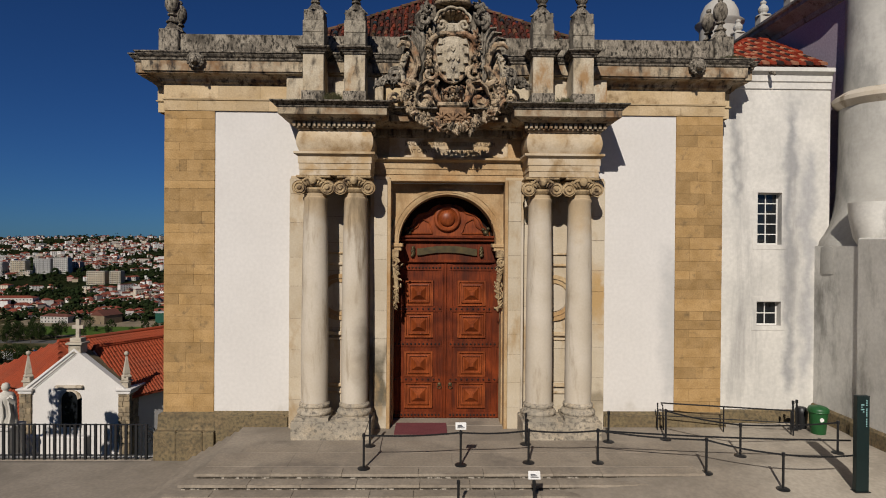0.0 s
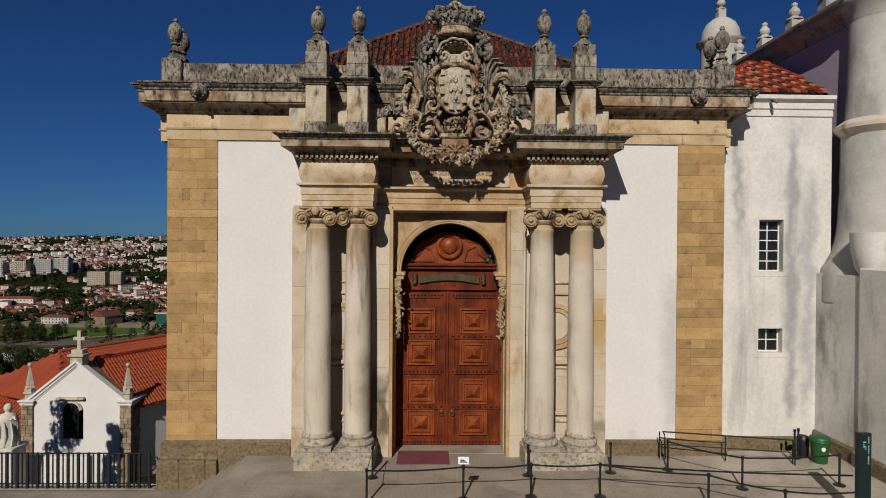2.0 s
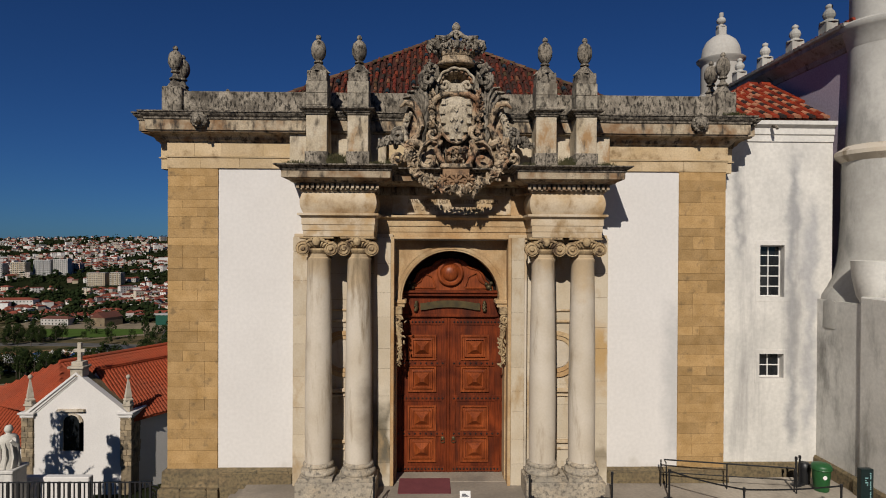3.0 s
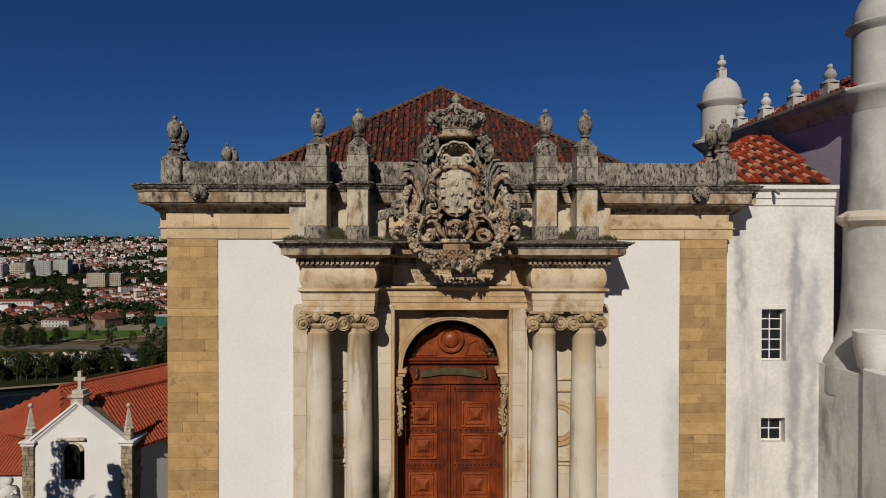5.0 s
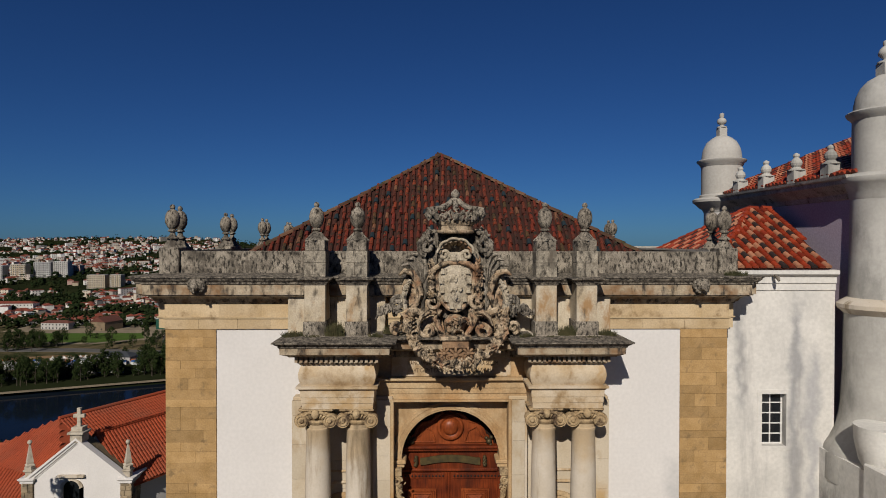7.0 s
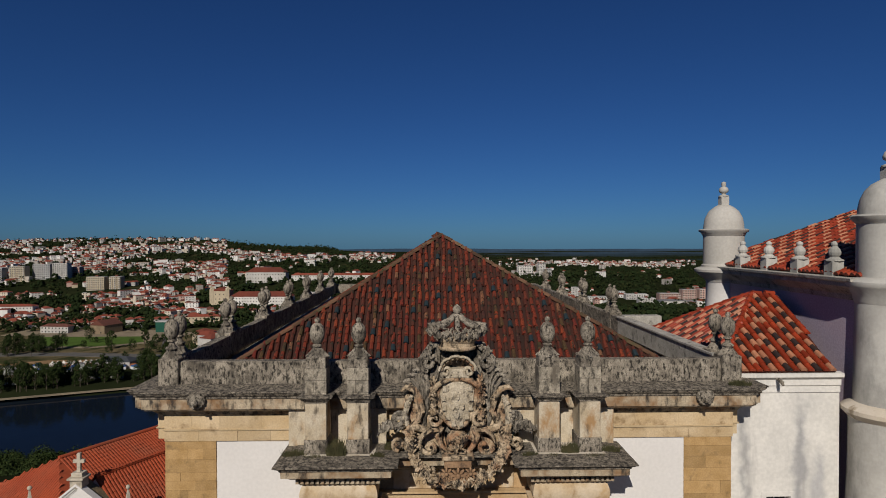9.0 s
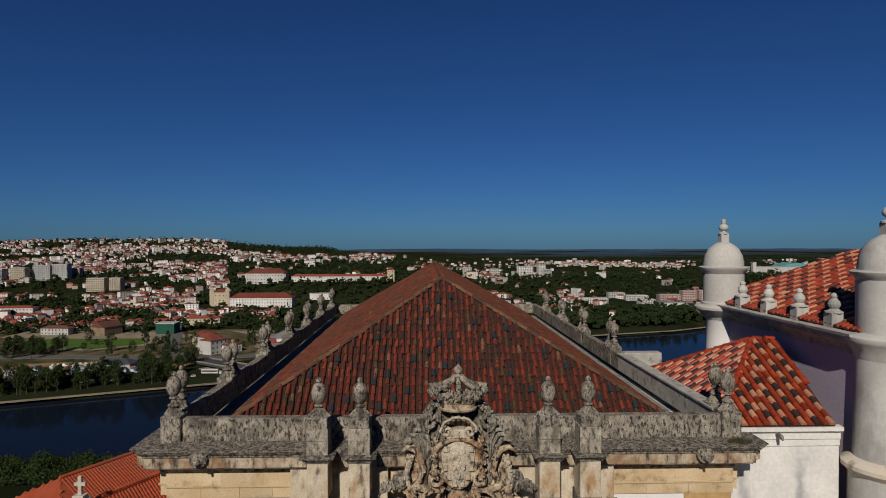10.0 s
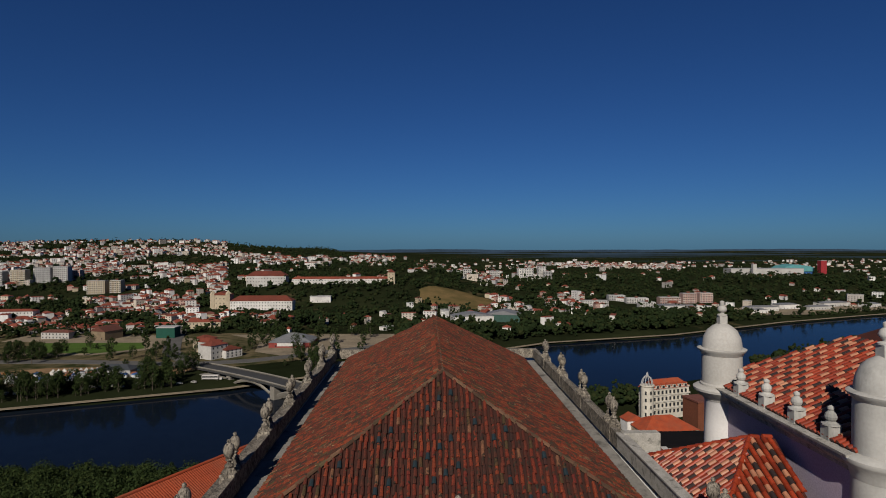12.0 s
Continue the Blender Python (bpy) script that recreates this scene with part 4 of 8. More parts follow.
for k in range(n):
    a0, a1 = (-1.05 + 2.1 * k / n), (-1.05 + 2.1 * (k + 1) / n)
    f = lambda a: 5.78 - 0.12 * a * a + (0.03 if abs(a) > 0.9 else 0)
    prism(bm, [(DX + a0, f(a0) - 0.12), (DX + a1, f(a1) - 0.12), (DX + a1, f(a1) + 0.12), (DX + a0, f(a0) + 0.12)], DY - 0.17, DY - 0.11)
part("ribbon", bm, mat("gilded_ribbon", (0.085, 0.06, 0.018), (0.03, 0.024, 0.011), 5, 0.8, 0.6, 0.1, 40), door, "dull gilded carved ribbon")
for s in (-1, 1):
    bm = B()
    for k in range(8):
        bmesh.ops.create_icosphere(bm, subdivisions=1, radius=0.07, matrix=Matrix.Translation((DX + s * (1.18 + 0.05 * random.random()), DY - 0.16, 5.55 + 0.04 * k)))
    part("ribbon_end", bm, M_BRASS, door, "", True)
mt = thing("door_mat", "dark red worn carpet before the door", "mat")
part("carpet", box(B(), -1.68, 0.05, 18.9, 20.15, GZ + 0.004, GZ + 0.02, 0.004), mat("red_carpet", (0.17, 0.045, 0.05), (0.12, 0.03, 0.035), 3, 0.6, 0.97, 0.3, 60), mt)

# round carved spouts on the cornice
for x in (-7.9, 7.95):
    sp = thing("cornice_spout", "dark round carved stone spout on the cornice", "spout", "spouts of the cornice", at=(x * 1.045, FRONT - 0.62, 11.93))
    bm = B()
    bmesh.ops.create_uvsphere(bm, u_segments=14, v_segments=10, radius=0.24)
    part("knob", bm, M_LICHEN, sp, "", True)
    bm = B()
    for k in range(14):
        a = 2 * math.pi * k / 14
        bmesh.ops.create_icosphere(bm, subdivisions=1, radius=0.085, matrix=Matrix.Translation((0.22 * math.cos(a), -0.05, 0.22 * math.sin(a))))
    bmesh.ops.create_icosphere(bm, subdivisions=2, radius=0.12, matrix=Matrix.Translation((0, -0.2, -0.06)))
    tagged(part("curl_ring", bm, M_LICHEN, sp, "", True), kind="stuff")
    part("pipe", tube(B(), [(0, -0.1, -0.08), (0, -0.38, -0.12)], 0.05, 8), M_LICHEN, sp)

# ---- coat of arms ----
arms = thing("coat_of_arms", "large carved limestone crowned coat of arms with scrolls and garlands", "coat of arms", at=(0.14, 19.12, 0))


def spiral(cx, cz, r, turns, start, sgn, y=0.0, n=22):
    pts = []
    for k in range(n + 1):
        q = k / n
        a = start + sgn * turns * 2 * math.pi * q
        pts.append((cx + r * (1 - 0.85 * q) * math.cos(a), y - 0.05 * q, cz + r * (1 - 0.85 * q) * math.sin(a)))
    return pts


def lumps(bm, pts, r, jitter, count, flat=0.7):
    """Carved leaf and flower lumps strewn along a line."""
    for k in range(count):
        q = random.random() * (len(pts) - 1)
        i = int(min(q, len(pts) - 2))
        p = Vector(pts[i]).lerp(Vector(pts[i + 1]), q - i) + Vector([random.gauss(0, jitter) for _ in range(3)])
        s = r * random.uniform(0.55, 1.2)
        m = Matrix.Translation(p) @ Euler([random.uniform(0, 6.3) for _ in range(3)]).to_matrix().to_4x4() @ Matrix.Diagonal((s * 1.3, s * flat, s * 0.45, 1))
        bmesh.ops.create_icosphere(bm, subdivisions=1, radius=1, matrix=m)


def frond(bm, pts, w, t=0.05):
    """A fluted leaf along pts with a raised rib."""
    pts = [Vector(p) for p in pts]
    n = len(pts)
    for k in range(-2, 3):
        off = k * 0.42
        tube(bm, [p + Vector((0, -0.06 * (2 - abs(k)), 0)) + (pts[min(i + 1, n - 1)] - pts[max(i - 1, 0)]).normalized().cross(Vector((0, 1, 0))) * off * w * math.sin(math.pi * min(0.95, 0.12 + 0.88 * i / (n - 1)))
                  for i, p in enumerate(pts)], [w * 0.32 * (0.35 + math.sin(math.pi * min(0.97, 0.1 + i / n))) for i in range(n)], 6)
    return bm


M_SHIELD = mat("worn_shield_stone", (0.50, 0.43, 0.325), (0.36, 0.295, 0.20), 3.0, 0.9, 0.92, 0.5, 22, speck=0.8, stain=(0.12, 0.10, 0.075), stain_scale=5.0, stain_at=0.60, stain_soft=0.07)
# core behind the carving, coloured dark for the shade of its hollows
bm = B()
half = [(0, 10.36), (0.75, 10.36), (0.8, 11.0), (0.95, 11.5), (0.95, 12.6), (0.8, 13.3), (0.5, 13.8), (0, 13.9)]
prism(bm, half + [(-x, z) for x, z in half[-2:0:-1]], 0.12, 0.5)
part("back_plate", bm, M_BLACKSTONE, arms, "core stone coloured dark for the shade in the hollows")


def bulge(outline, cx, cz, y, out, rings=4):
    """A cushion-shaped plate over a closed outline in (x, z)."""
    bm = B()
    rows = []
    for k in range(rings + 1):
        q = 1 - k / (rings + 0.6)
        rows.append([bm.verts.new((cx + (x - cx) * q, y - out * math.sqrt(max(0.0, 1 - q * q)), cz + (z - cz) * q)) for x, z in outline])
    rows.insert(0, [bm.verts.new((x, y + 0.25, z)) for x, z in outline])
    for a, b in zip(rows, rows[1:]):
        for j in range(len(outline)):
            i = (j + 1) % len(outline)
            bm.faces.new((a[j], a[i], b[i], b[j]))
    bm.faces.new(rows[-1])
    return bm


# shield with raised rim and charges
half = [(0.0, 11.14), (0.2, 11.22), (0.38, 11.42), (0.50, 11.72), (0.56, 12.05), (0.57, 12.32), (0.48, 12.55), (0.25, 12.66), (0.0, 12.68)]
ov = half + [(-x, z) for x, z in half[-2:0:-1]]
part("shield", bulge(ov, 0, 11.95, -0.30, 0.16), M_SHIELD, arms, "pale rounded shield", True)
part("shield_rim", tube(B(), [(x * 1.05, -0.32, z) for x, z in ov + ov[:1]], 0.07, 8), M_CARVED, arms, "", True)
half = [(0.0, 11.40), (0.13, 11.46), (0.23, 11.66), (0.25, 11.95), (0.25, 12.34), (0.0, 12.36)]
inner = half + [(-x, z) for x, z in half[-2:0:-1]]
field_stone = part("inner_shield", bulge(inner, 0, 11.9, -0.42, 0.08, 3), M_SHIELD, arms, "", True)
for x, z in ((0, 12.16), (0, 11.88), (0, 11.62), (-0.15, 11.86), (0.15, 11.86)):
    part("escutcheon", prism(B(), [(x - 0.06, z + 0.08), (x + 0.06, z + 0.08), (x + 0.06, z - 0.02), (x, z - 0.1), (x - 0.06, z - 0.02)], -0.55, -0.44), M_SHIELD, field_stone)
for x, z in ((0.40, 12.4), (0.43, 12.1), (0.41, 11.8), (0.3, 11.52), (0.12, 11.3)):
    for s in (-1, 1):
        part("castle", prism(B(), [(s * x - 0.075, z - 0.07), (s * x + 0.075, z - 0.07), (s * x + 0.055, z + 0.02), (s * x + 0.05, z + 0.10), (s * x - 0.05, z + 0.10), (s * x - 0.055, z + 0.02)], -0.47, -0.36), M_SHIELD, field_stone)
# crown
bm = lathe(B(), [(0.50, 13.60), (0.57, 13.62), (0.60, 13.66), (0.60, 13.71), (0.55, 13.73), (0.56, 13.86), (0.60, 13.88), (0.62, 13.93), (0.66, 14.0), (0.55, 14.04), (0.42, 13.8)], (0, -0.22, 0), 32, (1, 0.75))
part("crown_band", bm, M_CARVED, arms, "moulded crown band", True)
bm = B()
for k in range(13):
    a = math.pi * (1.0 + k / 12)
    x, y = 0.68 * math.cos(a), -0.2 + 0.5 * math.sin(a)
    lumps(bm, [(x, y, 14.0), (x * 1.22, y - 0.05, 14.26)], 0.085, 0.02, 9)
    if k % 3 == 0:
        arch = [(x * q, (y + 0.2) * q - 0.2, z) for q, z in ((1.18, 14.05), (1.34, 14.22), (1.30, 14.38), (1.05, 14.40), (0.70, 14.44), (0.36, 14.56), (0.12, 14.72))]
        part("crown_arch", tube(B(), arch, [0.07, 0.09, 0.09, 0.085, 0.08, 0.075, 0.06], 8), M_LICHEN, arms, "dark weathered crown arch", True)
for s in (-1, 1):
    tube(bm, spiral(s * 0.80, 14.26, 0.17, 1.2, math.pi / 2, s, -0.25), 0.055, 7)
lumps(bm, [(-0.8, -0.3, 14.2), (0, -0.75, 14.2), (0.8, -0.3, 14.2)], 0.075, 0.05, 90)
part("crown_leaves", bm, M_LICHEN, arms, "dark weathered crown leaves", True)
part("crown_orb", lathe(B(), [(0.10, 14.5), (0.12, 14.62), (0.06, 14.68), (0.05, 14.72), (0.13, 14.8), (0.14, 14.9), (0.09, 14.98), (0.02, 15.04)], (0, -0.2, 0), 14), M_LICHEN, arms, "", True)
# scalloped shell that hangs forward under the crown; dark body colour stands for shade
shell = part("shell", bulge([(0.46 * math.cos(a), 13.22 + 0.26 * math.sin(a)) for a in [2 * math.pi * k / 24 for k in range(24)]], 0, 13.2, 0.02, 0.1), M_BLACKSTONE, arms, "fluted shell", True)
for k in range(9):
    a = math.pi * (0.04 + 0.92 * k / 8)
    c, q = math.cos(a), math.sin(a)
    part("rib", tube(B(), [(0.08 * c, 0.0, 13.0 + 0.06 * q), (0.28 * c, -0.04, 13.0 + 0.26 * q), (0.45 * c, -0.24, 13.0 + 0.38 * q), (0.52 * c, -0.52, 13.0 + 0.42 * q)], [0.03, 0.06, 0.08, 0.075], 7), M_CARVED, shell, "", True)
lip = [((0.54 + 0.035 * abs(math.sin(4.5 * a))) * math.cos(a), -0.55 - 0.03 * abs(math.sin(4.5 * a)), 13.0 + (0.43 + 0.035 * abs(math.sin(4.5 * a))) * math.sin(a)) for a in [math.pi * k / 54 for k in range(55)]]
part("scalloped_lip", tube(B(), lip, 0.04, 7), M_SHIELD, shell, "pale scalloped lip", True)
# scrolled plaque over the shield
part("plaque", box(B(), -0.24, 0.24, -0.42, 0.1, 12.72, 13.02, 0.04), M_SHIELD, arms, "small pale plaque")
for s in (-1, 1):
    part("plaque_scroll", tube(B(), spiral(s * 0.36, 12.93, 0.19, 1.4, -math.pi / 2, -s, -0.38), 0.06, 8), M_SHIELD, arms, "", True)
    part("cloth_band", tube(B(), [(s * 0.1, -0.36, 12.70), (s * 0.42, -0.46, 12.66), (s * 0.66, -0.44, 12.50), (s * 0.74, -0.36, 12.2)], [0.05, 0.085, 0.09, 0.05], 8), M_CARVED, arms, "", True)
    # solid ground of the carving on each side
    for name, outline, y0 in (("wing_ground", [(1.0, 11.1), (1.5, 11.12), (1.7, 11.35), (1.72, 11.9), (1.55, 12.35), (1.35, 12.5), (1.05, 12.6), (0.9, 12.0)], -0.02),
                              ("foot_ground", [(0.3, 10.36), (1.25, 10.36), (1.5, 10.8), (1.45, 11.2), (0.9, 11.5), (0.5, 11.3)], -0.12),
                              ("volute_ground", [(0.6, 12.6), (1.0, 12.6), (1.18, 12.95), (1.12, 13.4), (0.85, 13.75), (0.5, 13.75)], 0.0)):
        part(name, prism(B(), [(s * x, z) for x, z in outline], y0, 0.45), M_CARVED if name != "volute_ground" else M_LICHEN, arms)
    # dark volutes beside the shell
    bm = tube(B(), spiral(s * 0.93, 13.18, 0.27, 1.5, -math.pi / 2, s, -0.2), 0.085, 8)
    tube(bm, [(s * 0.8, -0.05, 13.75), (s * 0.95, -0.12, 13.55), (s * 1.15, -0.15, 13.3), (s * 1.12, -0.12, 12.9)], [0.06, 0.1, 0.1, 0.05], 8)
    part("side_volute", bm, M_LICHEN, arms, "dark weathered volute", True)
    bm = B()
    lumps(bm, [(s * 0.78, -0.2, 13.75), (s * 1.0, -0.25, 13.5), (s * 0.75, -0.3, 13.35)], 0.085, 0.05, 40)
    tagged(part("volute_leaves", bm, M_LICHEN, arms, "", True), kind="stuff")
    # side band and its leaf festoon
    bm = tube(B(), [(s * 0.98, -0.1, 12.85), (s * 0.93, -0.16, 12.45), (s * 0.95, -0.16, 11.95), (s * 1.06, -0.14, 11.45), (s * 1.0, -0.1, 11.15)], [0.05, 0.10, 0.11, 0.10, 0.05], 8)
    part("side_band", bm, M_LICHEN, arms, "", True)
    bm = B()
    lumps(bm, [(s * 0.72, -0.36, 12.75), (s * 0.80, -0.42, 12.35), (s * 0.72, -0.42, 11.9), (s * 0.80, -0.40, 11.5)], 0.085, 0.05, 85)
    tagged(part("leaf_festoon", bm, M_CARVED, arms, "", True), kind="stuff")
    part("side_scroll", tube(B(), spiral(s * 0.72, 11.42, 0.26, 1.25, math.pi / 2, s, -0.34), 0.07, 8), M_CARVED, arms, "", True)
    # wing: crescent, plumes and beaded horn
    bm = tube(B(), [(s * 1.80, -0.2, 12.28), (s * 1.62, -0.26, 12.42), (s * 1.36, -0.3, 12.36), (s * 1.16, -0.3, 12.02), (s * 1.12, -0.28, 11.66), (s * 1.24, -0.26, 11.36), (s * 1.46, -0.22, 11.2)],
              [0.04, 0.09, 0.11, 0.12, 0.12, 0.10, 0.06], 9)
    part("wing_crescent", bm, M_CARVED, arms, "large curved leaf crescent", True)
    for root, bend, crest, tip in (((1.1, 11.85), (1.24, 12.40), (1.45, 12.64), (1.72, 12.58)), ((1.06, 11.95), (1.14, 12.52), (1.32, 12.80), (1.58, 12.78)), ((1.02, 12.05), (1.06, 12.62), (1.18, 12.92), (1.42, 12.95))):
        bm = frond(B(), [(s * x, -0.12, z) for x, z in (root, bend, crest, tip)], 0.085)
        part("plume_leaf", bm, M_LICHEN, arms, "", True)
    bm = tube(B(), [(s * 1.44, -0.14, 12.14), (s * 1.58, -0.2, 11.85), (s * 1.66, -0.2, 11.5), (s * 1.58, -0.2, 11.2)], [0.05, 0.11, 0.12, 0.08], 8)
    lumps(bm, [(s * 1.46, -0.24, 12.1), (s * 1.62, -0.3, 11.8), (s * 1.68, -0.3, 11.4)], 0.06, 0.03, 26)
    part("beaded_horn", bm, M_SHIELD, arms, "", True)
    part("wing_foot", tube(B(), [(s * 1.0, -0.15, 11.0), (s * 1.3, -0.25, 11.16), (s * 1.6, -0.25, 11.1)], [0.12, 0.13, 0.09], 8), M_CARVED, arms, "", True)
    # leafy side scrolls
    bm = tube(B(), spiral(s * 1.84, 11.38, 0.25, 1.5, math.pi if s > 0 else 0, -s, -0.22), 0.085, 8)
    tube(bm, [(s * 1.9, -0.18, 11.2), (s * 2.2, -0.22, 11.28), (s * 2.48, -0.2, 11.1)], [0.1, 0.11, 0.04], 8)
    part("scroll_end", bm, M_LICHEN, arms, "dark weathered scroll end", True)
    bm = B()
    lumps(bm, [(s * 1.8, -0.26, 11.1), (s * 2.15, -0.26, 11.2), (s * 2.45, -0.22, 11.08)], 0.11, 0.06, 42)
    tagged(part("scroll_leaves", bm, M_LICHEN, arms, "", True), kind="stuff")
    part("small_scroll", tube(B(), spiral(s * 1.86, 10.62, 0.22, 1.3, -math.pi / 2, s, -0.25), 0.065, 8), M_CARVED, arms, "", True)
    # open scrolls of the foot
    part("base_scroll", tube(B(), spiral(s * 0.86, 10.58, 0.30, 0.85, math.pi if s < 0 else 0, -s if s > 0 else 1, -0.36), 0.075, 8), M_CARVED, arms, "", True)
    part("inner_scroll", tube(B(), [(s * 0.5, -0.36, 11.2), (s * 0.62, -0.42, 10.9), (s * 0.5, -0.42, 10.62), (s * 0.34, -0.4, 10.4)], [0.1, 0.11, 0.09, 0.06], 8), M_CARVED, arms, "", True)
    part("foot_leaf", frond(B(), [(s * 0.6, -0.4, 11.1), (s * 0.85, -0.48, 11.12), (s * 1.08, -0.42, 10.95), (s * 1.18, -0.36, 10.7)], 0.08), M_CARVED, arms, "", True)
    bm = B()
    lumps(bm, [(s * 1.5, -0.32, 11.1), (s * 1.52, -0.42, 10.75), (s * 1.44, -0.55, 10.45), (s * 1.16, -0.7, 9.98), (s * 0.62, -0.82, 9.68), (0, -0.85, 9.58)], 0.125, 0.07, 240, 0.6)
    tagged(part("garland", bm, M_CARVED, arms, "hanging carved fruit and leaf garland", True), kind="stuff")
M_RUST = mat("rust_stained_stone", (0.33, 0.205, 0.115), (0.17, 0.095, 0.05), 2.2, 0.9, 0.92, 0.3, 22, speck=0.5, stain=(0.06, 0.04, 0.03), stain_scale=2.4, stain_at=0.58, stain_soft=0.1)
bm = bulge([(0.34 * math.cos(a), 10.72 + 0.32 * math.sin(a)) for a in [2 * math.pi * k / 20 for k in range(20)]], 0, 10.72, -0.3, 0.18)
lumps(bm, [(-0.3, -0.5, 10.86), (0, -0.56, 10.8), (0.3, -0.5, 10.86)], 0.09, 0.05, 30)
lumps(bm, [(0, -0.54, 10.85), (0, -0.5, 10.5)], 0.09, 0.1, 34)
tagged(part("leaf_boss", bm, M_CARVED, arms, "carved leafy boss under the shield", True), kind="stuff")
for x, z, r in ((0.0, 9.84, 0.2), (-0.36, 9.9, 0.16), (0.38, 9.9, 0.16), (-0.2, 9.66, 0.12), (0.2, 9.66, 0.12)):
    bm = B()
    for k in range(8):
        a = 2 * math.pi * k / 8
        bmesh.ops.create_icosphere(bm, subdivisions=1, radius=r * 0.5, matrix=Matrix.Translation((x + r * 0.8 * math.cos(a), -0.88, z + r * 0.8 * math.sin(a))) @ Matrix.Rotation(-a, 4, "Y") @ Matrix.Diagonal((1.1, 0.6, 0.6, 1)))
    bmesh.ops.create_icosphere(bm, subdivisions=2, radius=r * 0.4, matrix=Matrix.Translation((x, -0.94, z)))
    tagged(part("rosette", bm, M_RUST, arms, "carved flower boss with rusty stain", True), kind="stuff")
part("pedestal", box(B(), -0.42, 0.42, -0.78, 0.4, 10.02, 10.26, 0.03), M_RUST, arms, "rust-stained pedestal block")
part("pedestal_moulding", box(B(), -0.5, 0.5, -0.84, 0.3, 10.26, 10.40, 0.035), M_CARVED, arms)

# dry weeds along the cornice tops
M_WEED = mat("dry_weeds", (0.07, 0.06, 0.025), (0.035, 0.04, 0.015), 5, 0.9, 0.95, 0.0, 30)


def weeds(places):
    bm = B()
    for x, y, z, r, n, h in places:
        for _ in range(n):
            a, d = random.uniform(0, 6.3), random.uniform(0, r)
            p = Vector((x + d * math.cos(a), y + 0.35 * d * math.sin(a), z - 0.01))
            w = random.uniform(0.008, 0.02)
            t = p + Vector((random.gauss(0, 0.06), random.gauss(0, 0.06), h * random.uniform(0.4, 1)))
            v = [bm.verts.new(p + Vector((-w, 0, 0))), bm.verts.new(p + Vector((w, 0.004, 0))), bm.verts.new(t)]
            bm.faces.new(v)
    return bm


wd = part("weeds", weeds([(-3.64, 18.6, 10.36, 0.32, 420, 0.42), (-3.66, 18.95, 10.37, 0.22, 260, 0.5), (-4.95, 18.7, 10.34, 0.4, 260, 0.22), (-2.35, 18.5, 10.34, 0.25, 160, 0.2), (-4.3, 18.5, 10.34, 0.4, 160, 0.12),
                          (3.70, 18.7, 10.36, 0.30, 420, 0.38), (5.0, 18.8, 10.35, 0.35, 240, 0.25), (2.4, 18.5, 10.34, 0.25, 160, 0.18), (3.2, 18.45, 10.33, 0.3, 120, 0.12), (4.4, 18.4, 10.33, 0.35, 120, 0.12),
                          (9.6, 19.6, 12.24, 0.4, 320, 0.2), (-2.0, 19.1, 10.38, 0.2, 120, 0.3), (2.05, 19.2, 10.38, 0.2, 120, 0.3)]), M_WEED)
tagged(wd, "small dry weeds growing on the cornice tops", "weeds", kind="stuff")

# ---- roof tiles ----
def tile_shape(w, length, h, n=4):
    """A half-round cover tile lying along +y, butt end at y = 0 raised on the course below."""
    v, f = [], []
    for k, (y, ww, lift) in enumerate(((0, w, 0.035), (length, w * 0.8, 0.0))):
        for i in range(n + 1):
            a = math.pi * i / n
            v.append((ww / 2 * math.cos(a), y, lift + h * math.sin(a)))
    f = [(i, i + 1, i + n + 2, i + n + 1) for i in range(n)] + [tuple(range(n, -1, -1))]
    return v, f


def tile_mesh(name, w, length, h, material, n=4):
    v, f = tile_shape(w, length, h, n)
    me = bpy.data.meshes.new(name)
    me.from_pydata(v, [], f)
    if n > 4:
        me.shade_smooth()
        me.set_sharp_from_angle(angle=radians(50))
    me.materials.append(material)
    return me


def courses(o, u, v, width, height, su, sv, inside, jitter=0.02):
    """Poses of the tiles of one roof plane: o the eave's start, u along the eave, v up the slope."""
    o, u, v = Vector(o), Vector(u).normalized(), Vector(v).normalized()
    n = u.cross(v).normalized()
    base = Matrix((u, v, n)).transposed().to_4x4()
    out = []
    for i in range(int(width / su) + 1):
        for j in range(int(height / sv) + 1):
            a, b = (i + 0.5) * su, j * sv
            if inside(a, b + sv * 0.4):
                p = o + u * (a + random.gauss(0, jitter * 0.5)) + v * (b + random.gauss(0, jitter)) + n * 0.015
                out.append((i, j, Matrix.Translation(p) @ base @ Matrix.Rotation(random.gauss(0, 0.02), 4, "Z")))
    return out


def field(name, poses, w, length, h, material, parent):
    v, f = tile_shape(w, length, h)
    vv, ff = [], []
    for m in poses:
        k = len(vv)
        vv += [m @ Vector(p) for p in v]
        ff += [tuple(q + k for q in face) for face in f]
    me = bpy.data.meshes.new(name)
    me.from_pydata(vv, [], ff)
    me.materials.append(material)
    ob = part(name, me, None, parent)
    return tagged(ob, kind="stuff")


# front hip
E0, E1 = Vector((ex0, ey0, EV)), Vector((ex1, ey0, EV))
wide = (E1 - E0).length
foot = Vector((AP.x, ey0, EV))
rise = (AP - foot).length
ax = AP.x - ex0


def tri(a, b):
    q = b / rise
    return ax * q + 0.12 < a < wide - (wide - ax) * q - 0.12


front_tiles = courses(E0, E1 - E0, AP - foot, wide, rise, 0.25, 0.37, tri, 0.035)
TILE = tile_mesh("roof_tile", 0.175, 0.46, 0.115, M_TILEPIECE)
near = [m for i, j, m in front_tiles if 1.2 < m.translation.z - EV][:260]
